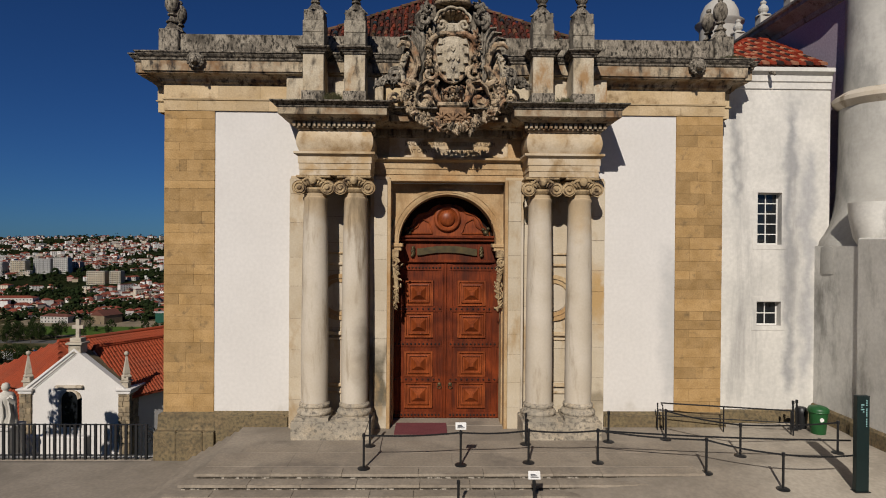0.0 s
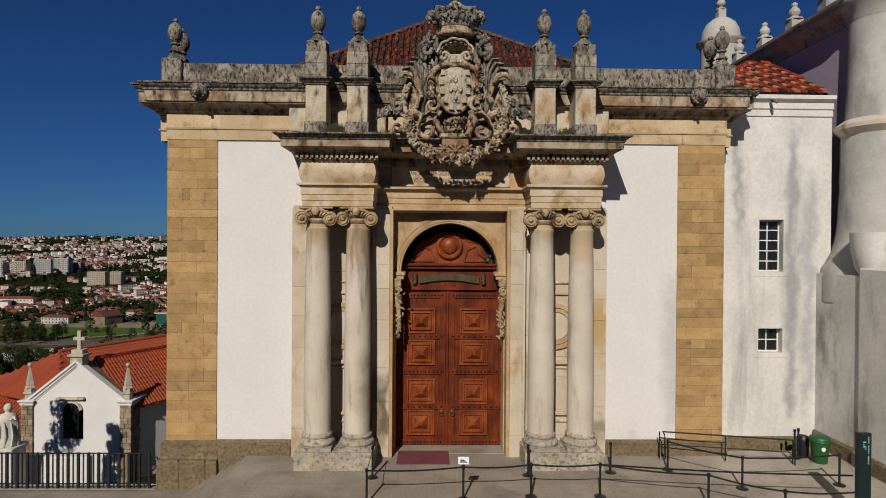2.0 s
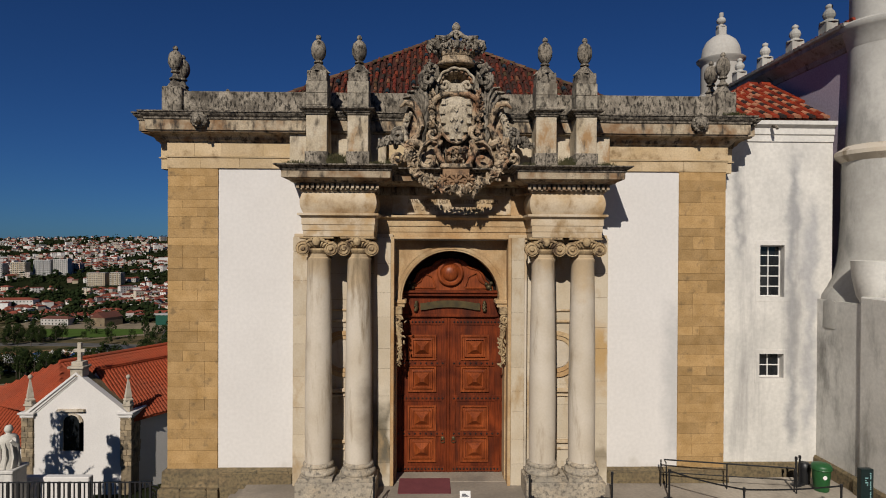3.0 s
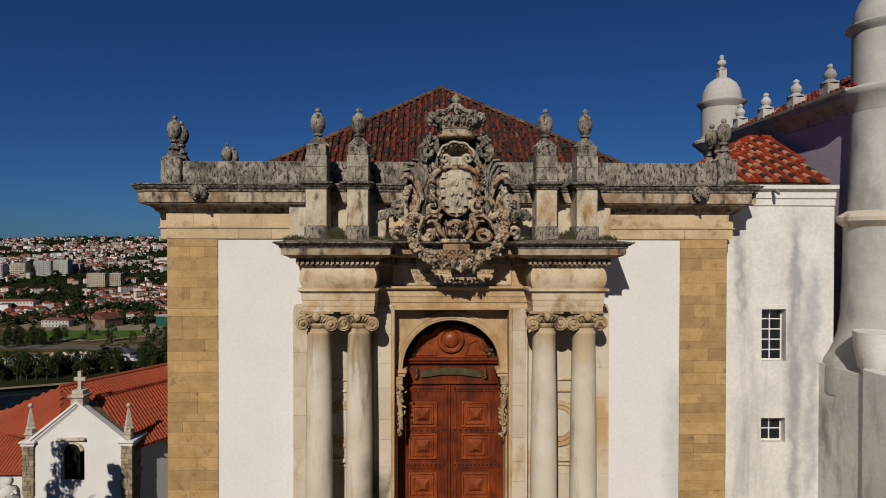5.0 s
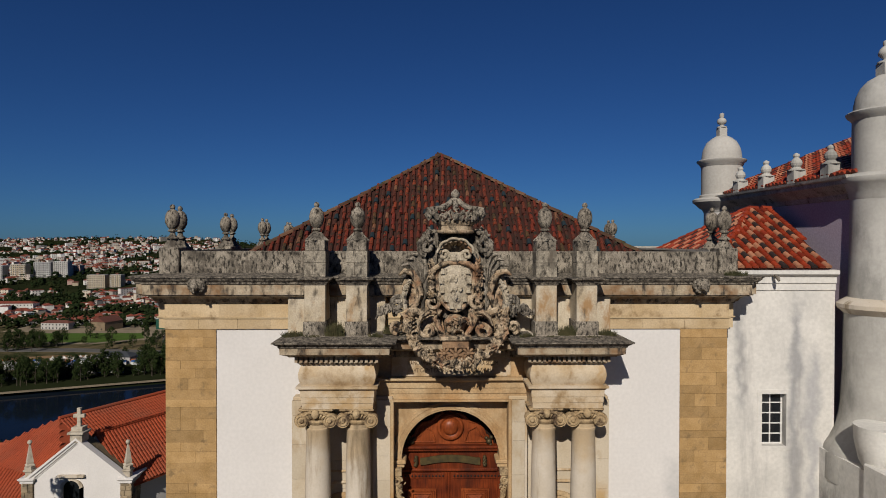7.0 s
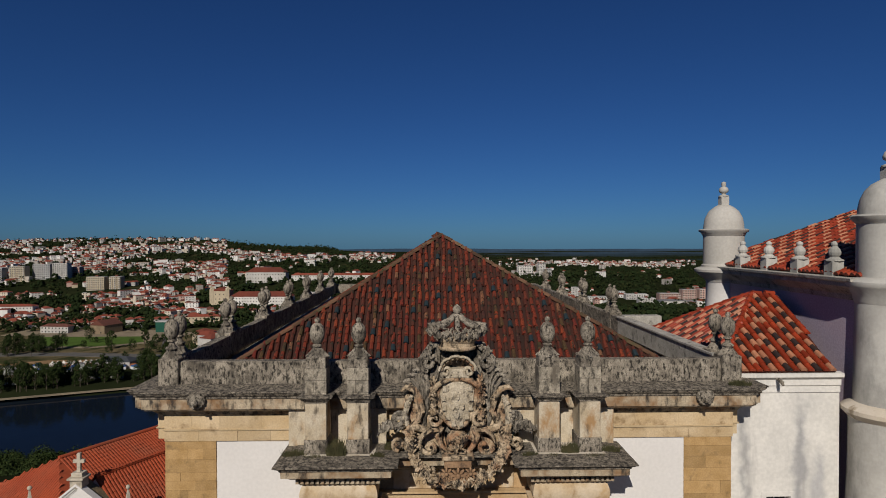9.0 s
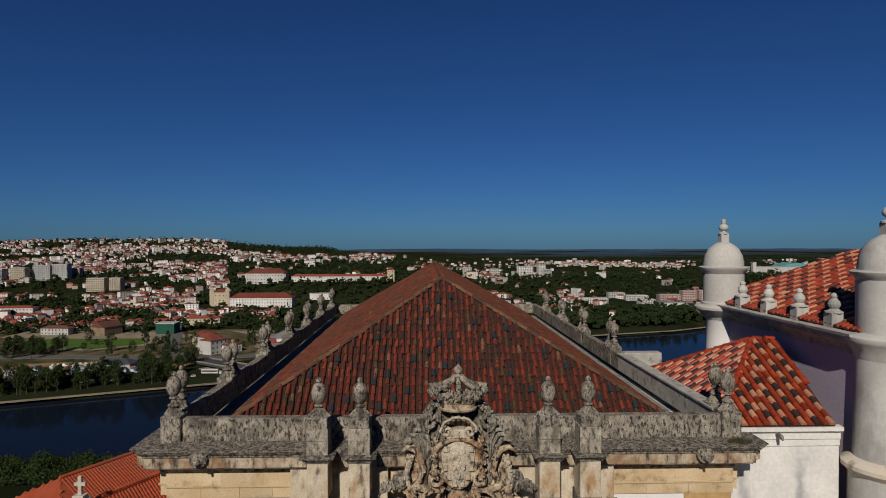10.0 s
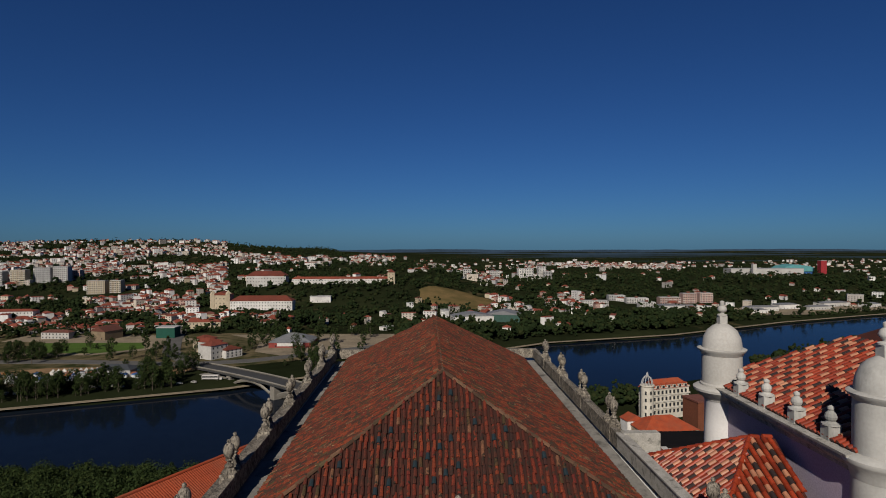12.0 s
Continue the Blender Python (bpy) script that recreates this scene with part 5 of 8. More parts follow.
keep = set(id(m) for m in near)
field("tile_field", [m for i, j, m in front_tiles if id(m) not in keep], 0.175, 0.46, 0.115, M_TILEFIELD, roof_base)
TILE_SPOTS = near
# long sides and far hip
for s, e0, e1, r0, r1 in ((-1, Vector((lean(ex0, ey1), ey1, EV)), E0, RE, AP), (1, E1, Vector((lean(ex1, ey1), ey1, EV)), AP, RE)):
    length = (e1 - e0).length
    ud = (e1 - e0).normalized()
    a0, a1 = (r0 - e0).dot(ud), (r1 - e0).dot(ud)
    up = r0 - (e0 + ud * a0)
    hh = up.length
    spots = courses(e0, ud, up, length, hh, 0.25, 0.40, lambda a, b: a0 * b / hh + 0.1 < a < length - (length - a1) * b / hh - 0.1, 0.03)
    field("tile_field", [m for i, j, m in spots], 0.175, 0.48, 0.11, M_TILESIDE, roof_base)
# ridge and hip caps
M_CAP = mat("mossy_ridge_tile", (0.15, 0.075, 0.042), (0.07, 0.045, 0.026), 1.8, 0.9, 0.95, 0.3, 16, stain=(0.05, 0.055, 0.022), stain_scale=1.3, stain_at=0.6, stain_soft=0.12, each=0.45)
CAP = tile_mesh("ridge_tile", 0.20, 0.60, 0.11, M_CAP)
for a, b in ((E0, AP), (E1, AP), (AP, RE)):
    d = b - a
    n = int(d.length / 0.55)
    side_dir = d.normalized().cross(Vector((0, 0, 1))).normalized()
    up = side_dir.cross(d.normalized())
    rot = Matrix((side_dir, d.normalized(), up)).transposed().to_4x4()
    for k in range(n):
        o = part("ridge_tile", CAP, None, roof_base)
        o.matrix_basis = Matrix.Translation(a + d * (k / n) + up * 0.03) @ rot @ Matrix.Rotation(random.gauss(0, 0.03), 4, "Z")
SLIP = tile_mesh("roof_tile", 0.21, 0.30, 0.10, mat("slate_blue_tile", (0.012, 0.026, 0.032), (0.008, 0.014, 0.018), 3, 0.6, 0.8, 0.1, 20))
for i, j, m in front_tiles:
    if (i * 7 + j * 5) % 19 in (0, 8) and random.random() < 0.62:
        o = part("roof_tile", SLIP, None, roof_base)
        o.matrix_basis = m @ Matrix.Translation((0, -0.02, 0.035))
for m in TILE_SPOTS:
    o = part("roof_tile", TILE, None, roof_base)
    o.matrix_basis = m

# ---- side house between the library and the palace ----
side = thing("side_house", "narrow weathered white house with two small windows", "house")
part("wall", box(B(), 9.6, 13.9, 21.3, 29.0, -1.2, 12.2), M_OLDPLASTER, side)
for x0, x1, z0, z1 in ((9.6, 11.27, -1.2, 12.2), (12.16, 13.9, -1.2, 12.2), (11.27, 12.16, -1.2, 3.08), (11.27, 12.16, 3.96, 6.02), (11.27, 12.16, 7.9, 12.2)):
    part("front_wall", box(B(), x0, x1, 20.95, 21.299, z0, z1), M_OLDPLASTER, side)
bm = sweep(B(), [(0, 11.62), (0.05, 11.64), (0.05, 11.86), (0.10, 11.9), (0.10, 12.12), (0.26, 12.22), (0.26, 12.36), (0, 12.38)], [(9.6, 20.95), (13.9, 20.95)])
part("cornice", bm, M_OLDPLASTER, side, "white moulded cornice")
SR0, SR1, SRA, SRB = Vector((9.45, 20.72, 12.4)), Vector((13.62, 20.72, 12.4)), Vector((12.92, 25.0, 14.72)), Vector((14.04, 25.0, 14.72))
bm = B()
c = [bm.verts.new(p) for p in (SR0, SR1, (14.2, 24.9, 12.4), (14.2, 29.0, 12.4), (9.45, 29.0, 12.4))]
a, b = bm.verts.new(SRA), bm.verts.new(SRB)
for f in ((c[0], c[1], b, a), (c[4], c[0], a), (c[3], c[4], a, b), (c[1], c[2], b), (c[2], c[3], b)):
    bm.faces.new(f)
# Dark bed colour carries the shade between these tiles.
M_SUNK = mat("shaded_tile_bed", (0.07, 0.016, 0.008), (0.04, 0.011, 0.007), 2, 0.8, 0.9, 0.2, 20)
sroof = part("roof", bm, M_SUNK, side, "bright red clay tile hip roof with pale and black tiles")
M_RED = mat("new_clay_tile", (0.30, 0.040, 0.013), (0.18, 0.025, 0.010), 1.8, 0.8, 0.45, 0.05, 24, each=0.35, spec=0.35)
M_PEACH = mat("pale_clay_tile", (0.46, 0.205, 0.115), (0.36, 0.145, 0.075), 2, 0.7, 0.45, 0.05, 24, each=0.15, spec=0.35)
M_BLACKTILE = mat("black_tile", (0.03, 0.018, 0.015), None, 3, 0.5, 0.8, 0.1, 24)
NT = [tile_mesh("roof_tile", 0.22, 0.42, 0.12, m, 8) for m in (M_RED, M_PEACH, M_BLACKTILE)]
up = Vector((0, SRA.y - SR0.y, SRA.z - SR0.z))
hh = up.length
wid = SR1.x - SR0.x
PALE = []


def laid(i, j):
    """Kind of tile: every other column alternates pale and black tiles, the rest is red."""
    if i % 2 == 0:
        return 1 if random.random() < 0.06 else 0
    return 1 if (j + i // 2) % 2 else (2 if random.random() < 0.72 else 0)


for i, j, m in courses(SR0, (1, 0, 0), up, wid + 0.5, hh, 0.262, 0.35, lambda a, b: (SRA.x - SR0.x) * b / hh < a < wid + 0.38 * b / hh, 0.01):
    PALE.append((NT[laid(i, j)], m))
W0, W1 = Vector((9.45, 29.0, 12.4)), SR0
ud = (W1 - W0).normalized()
wl = (W1 - W0).length
up2 = SRA - (W0 + ud * (SRA - W0).dot(ud))
h2 = up2.length
a0 = (SRA - W0).dot(ud)
for i, j, m in courses(W0, ud, up2, wl, h2, 0.262, 0.35, lambda a, b: a0 * b / h2 < a < wl - (wl - a0) * b / h2, 0.01):
    PALE.append((NT[laid(i, j)], m))
for me, m in PALE:
    o = part("roof_tile", me, None, sroof)
    o.matrix_basis = m
for a, b in ((SR0, SRA), (SRA, SRB), (W0, SRA)):
    d = b - a
    n = int(d.length / 0.4)
    sd = d.normalized().cross(Vector((0, 0, 1))).normalized()
    rot = Matrix((sd, d.normalized(), sd.cross(d.normalized()))).transposed().to_4x4()
    for k in range(n):
        o = part("ridge_tile", NT[0], None, sroof)
        o.matrix_basis = Matrix.Translation(a + d * (k / n) + Vector((0, 0, 0.06))) @ rot
part("footing", box(B(), 9.7, 13.37, 20.84, 20.96, -1.2, 0.06, 0.03), M_BASE, side, "ochre stained stone footing")
part("waterspout", tube(B(), [(11.55, 20.72, 12.16), (11.55, 20.5, 12.1), (11.55, 20.42, 12.0)], [0.06, 0.07, 0.04], 8), M_LICHEN, side, "", True)

# windows
M_GLASS = mat("dark_window_glass", (0.012, 0.014, 0.016), None, 2, 0.3, 0.06, 0.0, 10, spec=0.5)
M_SASH = mat("white_sash_paint", (0.72, 0.70, 0.66), None, 4, 0.3, 0.6, 0.03, 40)


def window(x0, x1, z0, z1, y, nx, nz, idx):
    w = tagged(new("window_%d" % idx), "small-paned white sash window in a plain stone frame", "window", kind="structure")
    w.location = (0, 0, 0)
    f = 0.17
    for a, b, c, d in ((x0 - f, x0, z0 - f, z1 + f), (x1, x1 + f, z0 - f, z1 + f), (x0, x1, z1, z1 + f), (x0, x1, z0 - f, z0)):
        part("frame_stone", box(B(), a, b, y - 0.012, y + 0.1, c, d, 0.004), M_OLDPLASTER, w)
    g = y + 0.29
    part("sash", box(B(), x0, x1, g + 0.005, g + 0.012, z0, z1), M_GLASS, w)
    for i in range(nx + 1):
        wbar = 0.019 if 0 < i < nx else 0.045
        xx = x0 + (x1 - x0) * i / nx
        part("glazing_bar", box(B(), xx - wbar, xx + wbar, g - 0.02, g + 0.004, z0, z1), M_SASH, w)
    for i in range(nz + 1):
        wbar = 0.019 if 0 < i < nz else 0.05
        zz = z0 + (z1 - z0) * i / nz
        part("glazing_bar", box(B(), x0, x1, g - 0.018, g + 0.003, zz - wbar, zz + wbar), M_SASH, w)
    return w


window(11.272, 12.158, 6.022, 7.898, 20.95, 2, 5, 1)
window(11.272, 12.158, 3.082, 3.958, 20.95, 2, 2, 2)

# ---- palace wall with its round corner towers ----
M_TOWER = mat("tower_render", (0.48, 0.46, 0.415), (0.36, 0.345, 0.31), 0.8, 0.9, 0.93, 0.08, 9, speck=0.15,
              stain=(0.22, 0.215, 0.195), stain_scale=0.7, stain_at=0.60, stain_soft=0.12, streak=2.5)
# Lilac tint holds the sky-lit shade of this side wall.
M_LILACSHADE = mat("shade_tinted_plaster", (0.47, 0.39, 0.46), (0.40, 0.33, 0.40), 0.6, 0.6, 0.92, 0.1, 14)
palace = thing("palace_wing", "palace wing with plain plaster walls and a red tile roof", "building")
part("wall", box(B(), 14.42, 30, 20.3, 31, -4, 15.2), M_LILACSHADE, palace, "plaster wall tinted lilac for its bluish shade")
part("link_wall", box(B(), 13.91, 14.5, 20.9, 21.4, -1.2, 5.9), M_TOWER, palace, "stained grey plaster wall")
part("court_wall", box(B(), 13.30, 30, -8, 18.7, -1.2, 6.25, 0.05), M_GREYPLASTER, palace, "stained grey plaster wall")
part("corner_wall", box(B(), 13.38, 15.5, 18.66, 20.94, -1.2, 5.98), M_GREYPLASTER, palace, "stained grey plaster wall")
bm = lathe(B(), [(0.02, 5.3), (0.35, 5.75), (0.62, 6.25), (0.75, 6.9), (0.78, 7.4)], (13.95, 18.75, 0), 24)
part("corbel", bm, M_GREYPLASTER, palace, "conical plaster corbel under the tower", True)
bm = sweep(B(), [(0.0, -1.2), (0.10, -1.2), (0.10, 0.22), (0.05, 0.3), (0, 0.3)], [(13.38, 20.94), (13.38, 18.7), (13.30, 18.7), (13.30, -8)])
part("footing", bm, M_BASE, palace, "worn mossy stone footing")
PR = [Vector(p) for p in ((14.16, 20.3, 15.74), (14.16, 31.6, 15.74), (22.0, 28.0, 19.3), (22.0, 19.0, 19.3))]
bm = B()
a = [bm.verts.new(p) for p in PR]
b = [bm.verts.new(p) for p in ((30, 19, 15.7), (30, 31.6, 15.7))]
bm.faces.new(a)
bm.faces.new((a[2], a[1], b[1]))
bm.faces.new((a[3], a[2], b[1], b[0]))
bm.faces.new((a[0], a[3], b[0]))
proof = part("roof", bm, M_SUNK, palace, "red clay tile roof with pale tiles")
ud = Vector((0, -1, 0))
up = Vector((8.05, 0, 3.62))
for i, j, m in courses(PR[1], ud, up, 11.3, up.length * 0.75, 0.27, 0.38, lambda a, b: a > b * 0.42, 0.01):
    if j > 16:
        continue
    o = part("roof_tile", NT[laid(i, j) if j > 0 else 0], None, proof)
    o.matrix_basis = m @ Matrix.Diagonal((1.05, 1.1, 1.1, 1))
bm = sweep(B(), [(0, 14.9), (0.06, 14.92), (0.10, 15.1), (0.45, 15.38), (0.52, 15.42), (0.52, 15.56), (0.62, 15.62), (0.64, 15.72), (0, 15.76)], [(14.42, 31.6), (14.42, 20.3)])
part("eave", bm, M_COPING, palace, "moulded pale stone eave with dark stains")
pin = None
for y in (21.9, 24.0, 26.2, 28.4):
    if pin is None:
        pin = thing("eave_pinnacle", "small grey stone pinnacle on a block along the eave", "pinnacle", "pinnacles of the eave", at=(14.35, y, 15.58))
        part("block", box(B(), -0.25, 0.25, -0.25, 0.25, -0.05, 0.70, 0.02), M_TOWER, pin)
        part("spire", lathe(B(), [(0.33, 0.70), (0.33, 0.75), (0.22, 0.78), (0.15, 0.85), (0.20, 0.93), (0.225, 1.02), (0.19, 1.14), (0.11, 1.22), (0.10, 1.25), (0.13, 1.31), (0.12, 1.38), (0.03, 1.44)], (0, 0, 0), 12), M_TOWER, pin)
    else:
        copy_thing(pin, Matrix.Translation((14.35, y, 15.58)))
t1 = thing("corner_tower", "round grey plaster corner tower with a domed cap", "tower")
TX, TY = 15.2, 20.3


def ring(name, prof, material=M_TOWER, label="", at=(TX, TY, 0), parent=t1, n=40):
    return part(name, lathe(B(), prof, at, n), material, parent, label, True)


ring("lower_shaft", [(1.2, 6.9), (1.225, 7.3), (1.22, 7.8), (1.20, 11.0)])
ring("string_course", [(1.15, 10.8), (1.21, 10.86), (1.38, 11.02), (1.42, 11.06), (1.42, 11.2), (1.34, 11.26), (1.1, 11.42), (1.0, 11.42)], M_LIME, "pale projecting string course")
ring("upper_shaft", [(1.08, 11.35), (1.06, 11.6), (1.02, 15.0)])
ring("eave_ring", [(1.02, 14.85), (1.06, 14.95), (1.1, 15.15), (1.3, 15.42), (1.36, 15.5), (1.36, 15.62), (1.26, 15.7), (1.0, 15.78)])
ring("drum", [(1.0, 15.7), (0.99, 17.75)])
ring("drum_cornice", [(1.0, 17.62), (1.06, 17.70), (1.16, 17.80), (1.19, 17.88), (1.1, 17.94), (1.0, 17.95)])
ring("dome", [(0.97, 17.9), (0.96, 18.15), (0.9, 18.46), (0.76, 18.78), (0.56, 19.0), (0.3, 19.15), (0.24, 19.18)])
bm = box(B(), TX - 0.23, TX + 0.23, TY - 0.23, TY + 0.23, 19.1, 19.6, 0.02)
lathe(bm, [(r * 0.95, z + 0.4) for r, z in [(0.3, 19.18), (0.3, 19.24), (0.12, 19.3), (0.13, 19.36), (0.25, 19.46), (0.27, 19.56), (0.2, 19.7), (0.1, 19.78), (0.12, 19.86), (0.12, 19.94), (0.03, 20.0)]], (TX, TY, 0), 16)
part("finial", bm, M_TOWER, t1, "", True)
ring("flared_foot", [(1.86, 5.0), (1.85, 5.9), (1.79, 6.15), (1.62, 6.42), (1.45, 6.75), (1.34, 7.2), (1.27, 7.7), (1.24, 8.4), (1.22, 8.8)], M_TOWER, "flared round foot of weathered plaster")
t2 = thing("corner_turret", "round white turret with a dome and ball finial", "turret")
M_TURRET = mat("pale_turret_stone", (0.46, 0.435, 0.39), (0.37, 0.35, 0.31), 0.9, 0.7, 0.9, 0.08, 9, speck=0.2, stain=(0.38, 0.35, 0.31), stain_scale=1.2, stain_at=0.66, stain_soft=0.12, streak=2)
UX, UY = 14.5, 30.6
at = (UX, UY, 0)
ring("lower_shaft", [(1.0, 6), (0.84, 13.6), (0.83, 14.9), (0.9, 15.0)], M_PLASTER, "white plastered shaft", at, t2)
ring("eave_ring", [(0.86, 14.92), (0.92, 15.06), (1.05, 15.14), (1.26, 15.34), (1.38, 15.44), (1.40, 15.56), (1.28, 15.64), (1.0, 15.70)], M_TURRET, "", at, t2)
ring("drum", [(1.06, 15.62), (1.06, 15.78), (0.98, 15.84), (0.98, 17.4)], M_TURRET, "", at, t2)
ring("drum_cornice", [(0.98, 17.28), (1.02, 17.32), (1.06, 17.42), (1.18, 17.52), (1.2, 17.6), (1.1, 17.64), (0.98, 17.64)], M_TURRET, "", at, t2)
ring("dome", [(0.97, 17.62), (0.96, 17.84), (0.9, 18.2), (0.72, 18.56), (0.46, 18.78), (0.28, 18.88)], M_TURRET, "", at, t2)
bm = box(B(), UX - 0.2, UX + 0.2, UY - 0.2, UY + 0.2, 18.75, 19.32, 0.02)
lathe(bm, [(r * 0.95, z + 0.57) for r, z in [(0.26, 18.74), (0.26, 18.8), (0.1, 18.85), (0.1, 18.9), (0.22, 18.98), (0.25, 19.08), (0.2, 19.2), (0.1, 19.26), (0.12, 19.32), (0.12, 19.48), (0.03, 19.52)]], (UX, UY, 0), 16)
part("finial", bm, M_TURRET, t2, "", True)

# ---- things in the courtyard ----
M_BLACK = mat("black_painted_steel", (0.012, 0.012, 0.013), None, 4, 0.4, 0.45, 0.03, 50, spec=0.4)
M_PAPER = mat("white_card", (0.75, 0.74, 0.72), None, 5, 0.2, 0.7, 0.0, 50)
M_GREY_PRINT = mat("grey_print", (0.2, 0.2, 0.21), None, 5, 0.2, 0.8, 0.0, 50)


def floor_z(x, y):
    if -6.8 < x < 7.0 and y > 15.62:
        return GZ + 0.004
    return court(x, y) + 0.004


post = None
POSTS = [(-2.32, 15.98), (0.35, 16.23), (2.28, 16.41), (4.25, 16.41), (7.06, 15.78), (8.72, 15.0), (8.62, 16.96), (6.99, 18.42), (5.09, 18.2), (-2.34, 17.81), (2.45, 17.97), (11.69, 17.2), (11.75, 19.5), (11.95, 19.62)]
LOW = [(0.2, 14.3), (2.07, 14.3)]
for x, y in POSTS + LOW:
    z = floor_z(x, y) if (x, y) not in LOW else GZ - 0.155 * 4 + 0.004
    if post is None:
        post = thing("barrier_post", "black steel queue barrier post on a round base", "barrier post", "queue barrier posts", at=(x, y, z))
        part("base", lathe(B(), [(0.17, 0), (0.17, 0.015), (0.14, 0.035), (0.04, 0.05)], (0, 0, 0), 24), M_BLACK, post, "", True)
        part("pole", lathe(B(), [(0.032, 0.04), (0.032, 0.88)], (0, 0, 0), 12), M_BLACK, post, "", True)
        part("head", lathe(B(), [(0.034, 0.86), (0.045, 0.865), (0.045, 0.955), (0.03, 0.97)], (0, 0, 0), 14), M_BLACK, post, "", True)
    else:
        copy_thing(post, Matrix.Translation((x, y, z)))
CHAINS = [(0, 1), (1, 2), (2, 3), (3, 4), (4, 5), (7, 6), (6, 11), (0, 9)]
ENDS = [(POSTS[i], POSTS[j]) for i, j in CHAINS] + [(POSTS[5], (10.53, 14.95)), (POSTS[3], (11.05, 15.75))]
for (xa, ya), (xb, yb) in ENDS:
    za, zb = floor_z(xa, ya) + 0.91, floor_z(xb, yb) + 0.91
    bm = B()
    d = Vector((xb - xa, yb - ya, 0)).normalized()
    n = 10
    rows = []
    for k in range(n + 1):
        q = k / n
        p = Vector((xa + (xb - xa) * q, ya + (yb - ya) * q, za + (zb - za) * q - 0.05 * math.sin(math.pi * q)))
        o = Vector((-d.y, d.x, 0)) * 0.003
        rows.append([bm.verts.new(p + o + Vector((0, 0, -0.024))), bm.verts.new(p + o + Vector((0, 0, 0.024))), bm.verts.new(p - o + Vector((0, 0, 0.024))), bm.verts.new(p - o + Vector((0, 0, -0.024)))])
    for a, b in zip(rows, rows[1:]):
        for k in range(4):
            bm.faces.new((a[k], a[(k + 1) % 4], b[(k + 1) % 4], b[k]))
    belt = thing("barrier_belt", "black webbing belt stretched between two posts", "barrier belt", "queue barrier belts")
    part("webbing", bm, M_BLACK, belt)
for x, y, z in ((0.35, 16.2, floor_z(0.35, 16.23) + 1.0), (2.07, 14.27, GZ - 0.62 + 1.0)):
    sg = thing("post_sign", "small white notice card on a barrier post", "sign", at=(x, y, z))
    part("stem", tube(B(), [(0, 0.03, -0.05), (0, 0.02, 0.05)], 0.012, 6), M_BLACK, sg)
    bm = box(B(), -0.15, 0.15, -0.008, 0.008, 0, 0.2, 0.003)
    bmesh.ops.rotate(bm, verts=bm.verts, cent=(0, 0, 0.05), matrix=Matrix.Rotation(radians(-18), 3, "X"))
    part("card", bm, M_PAPER, sg)
    bm = B()
    for k in range(3):
        box(bm, -0.1, 0.1 - 0.04 * k, -0.03 - 0.004, -0.027, 0.06 + 0.035 * k, 0.075 + 0.035 * k)
    part("print", bm, M_GREY_PRINT, sg)

rail = thing("ramp_rail", "thin black tubular handrail along the ramp", "handrail")
R0, R1 = (7.12, 19.45), (11.35, 18.95)
for q, nm in ((0, "post"), (0.5, "post"), (1, "post")):
    x, y = R0[0] + (R1[0] - R0[0]) * q, R0[1] + (R1[1] - R0[1]) * q
    z = floor_z(x, y)
    part(nm, tube(B(), [(x, y, z), (x, y, z + 0.9 - 0.12 * q)], 0.022, 8), M_BLACK, rail, "", True)
bm = B()
za, zb = floor_z(*R0) + 0.9, floor_z(*R1) + 0.78
tube(bm, [(R0[0], R0[1] - 0.5, za - 0.75), (R0[0], R0[1] - 0.45, za - 0.05), (R0[0] + 0.05, R0[1] - 0.3, za), (R0[0] + 0.1, R0[1], za), (R1[0], R1[1], zb), (R1[0] + 0.02, R1[1] - 0.1, zb - 0.1), (R1[0], R1[1] - 0.12, zb - 0.78)], 0.024, 8)
part("top_tube", bm, M_BLACK, rail, "", True)
bm = tube(B(), [(R0[0], R0[1], za - 0.42), (R1[0], R1[1], zb - 0.4)], 0.016, 8)
part("lower_tube", bm, M_BLACK, rail, "", True)

M_BIN = mat("green_plastic", (0.016, 0.095, 0.026), (0.012, 0.07, 0.02), 4, 0.5, 0.45, 0.03, 40, spec=0.4)
bn = thing("litter_bin", "green plastic litter bin with a round lid", "bin", at=(12.35, 19.1, floor_z(12.35, 19.1)))
part("body", lathe(B(), [(0.22, 0), (0.23, 0.02), (0.285, 0.74), (0.30, 0.75)], (0, 0, 0), 24), M_BIN, bn, "", True)
part("lid", lathe(B(), [(0.315, 0.74), (0.315, 0.8), (0.28, 0.86), (0.17, 0.9), (0.02, 0.92)], (0, 0, 0), 24), M_BIN, bn, "", True)
part("rim", lathe(B(), [(0.31, 0.70), (0.322, 0.72), (0.31, 0.745)], (0, 0, 0), 24), M_BIN, bn)
bm = lathe(B(), [(0.07, 0), (0.07, 0.01)], (0, 0, 0), 14)
bmesh.ops.rotate(bm, verts=bm.verts, cent=(0, 0, 0), matrix=Matrix.Rotation(radians(90), 3, "X"))
bmesh.ops.translate(bm, verts=bm.verts, vec=(-0.05, -0.262, 0.5))
part("emblem", bm, M_PAPER, bn, "white round emblem")
bn2 = thing("dark_bin", "dark bin standing behind the green one", "bin", at=(12.16, 19.7, floor_z(12, 19.7)))
part("body", lathe(B(), [(0.17, 0), (0.2, 0.5), (0.2, 0.62), (0.14, 0.7), (0.02, 0.72)], (0, 0, 0), 20), M_BLACK, bn2, "", True)

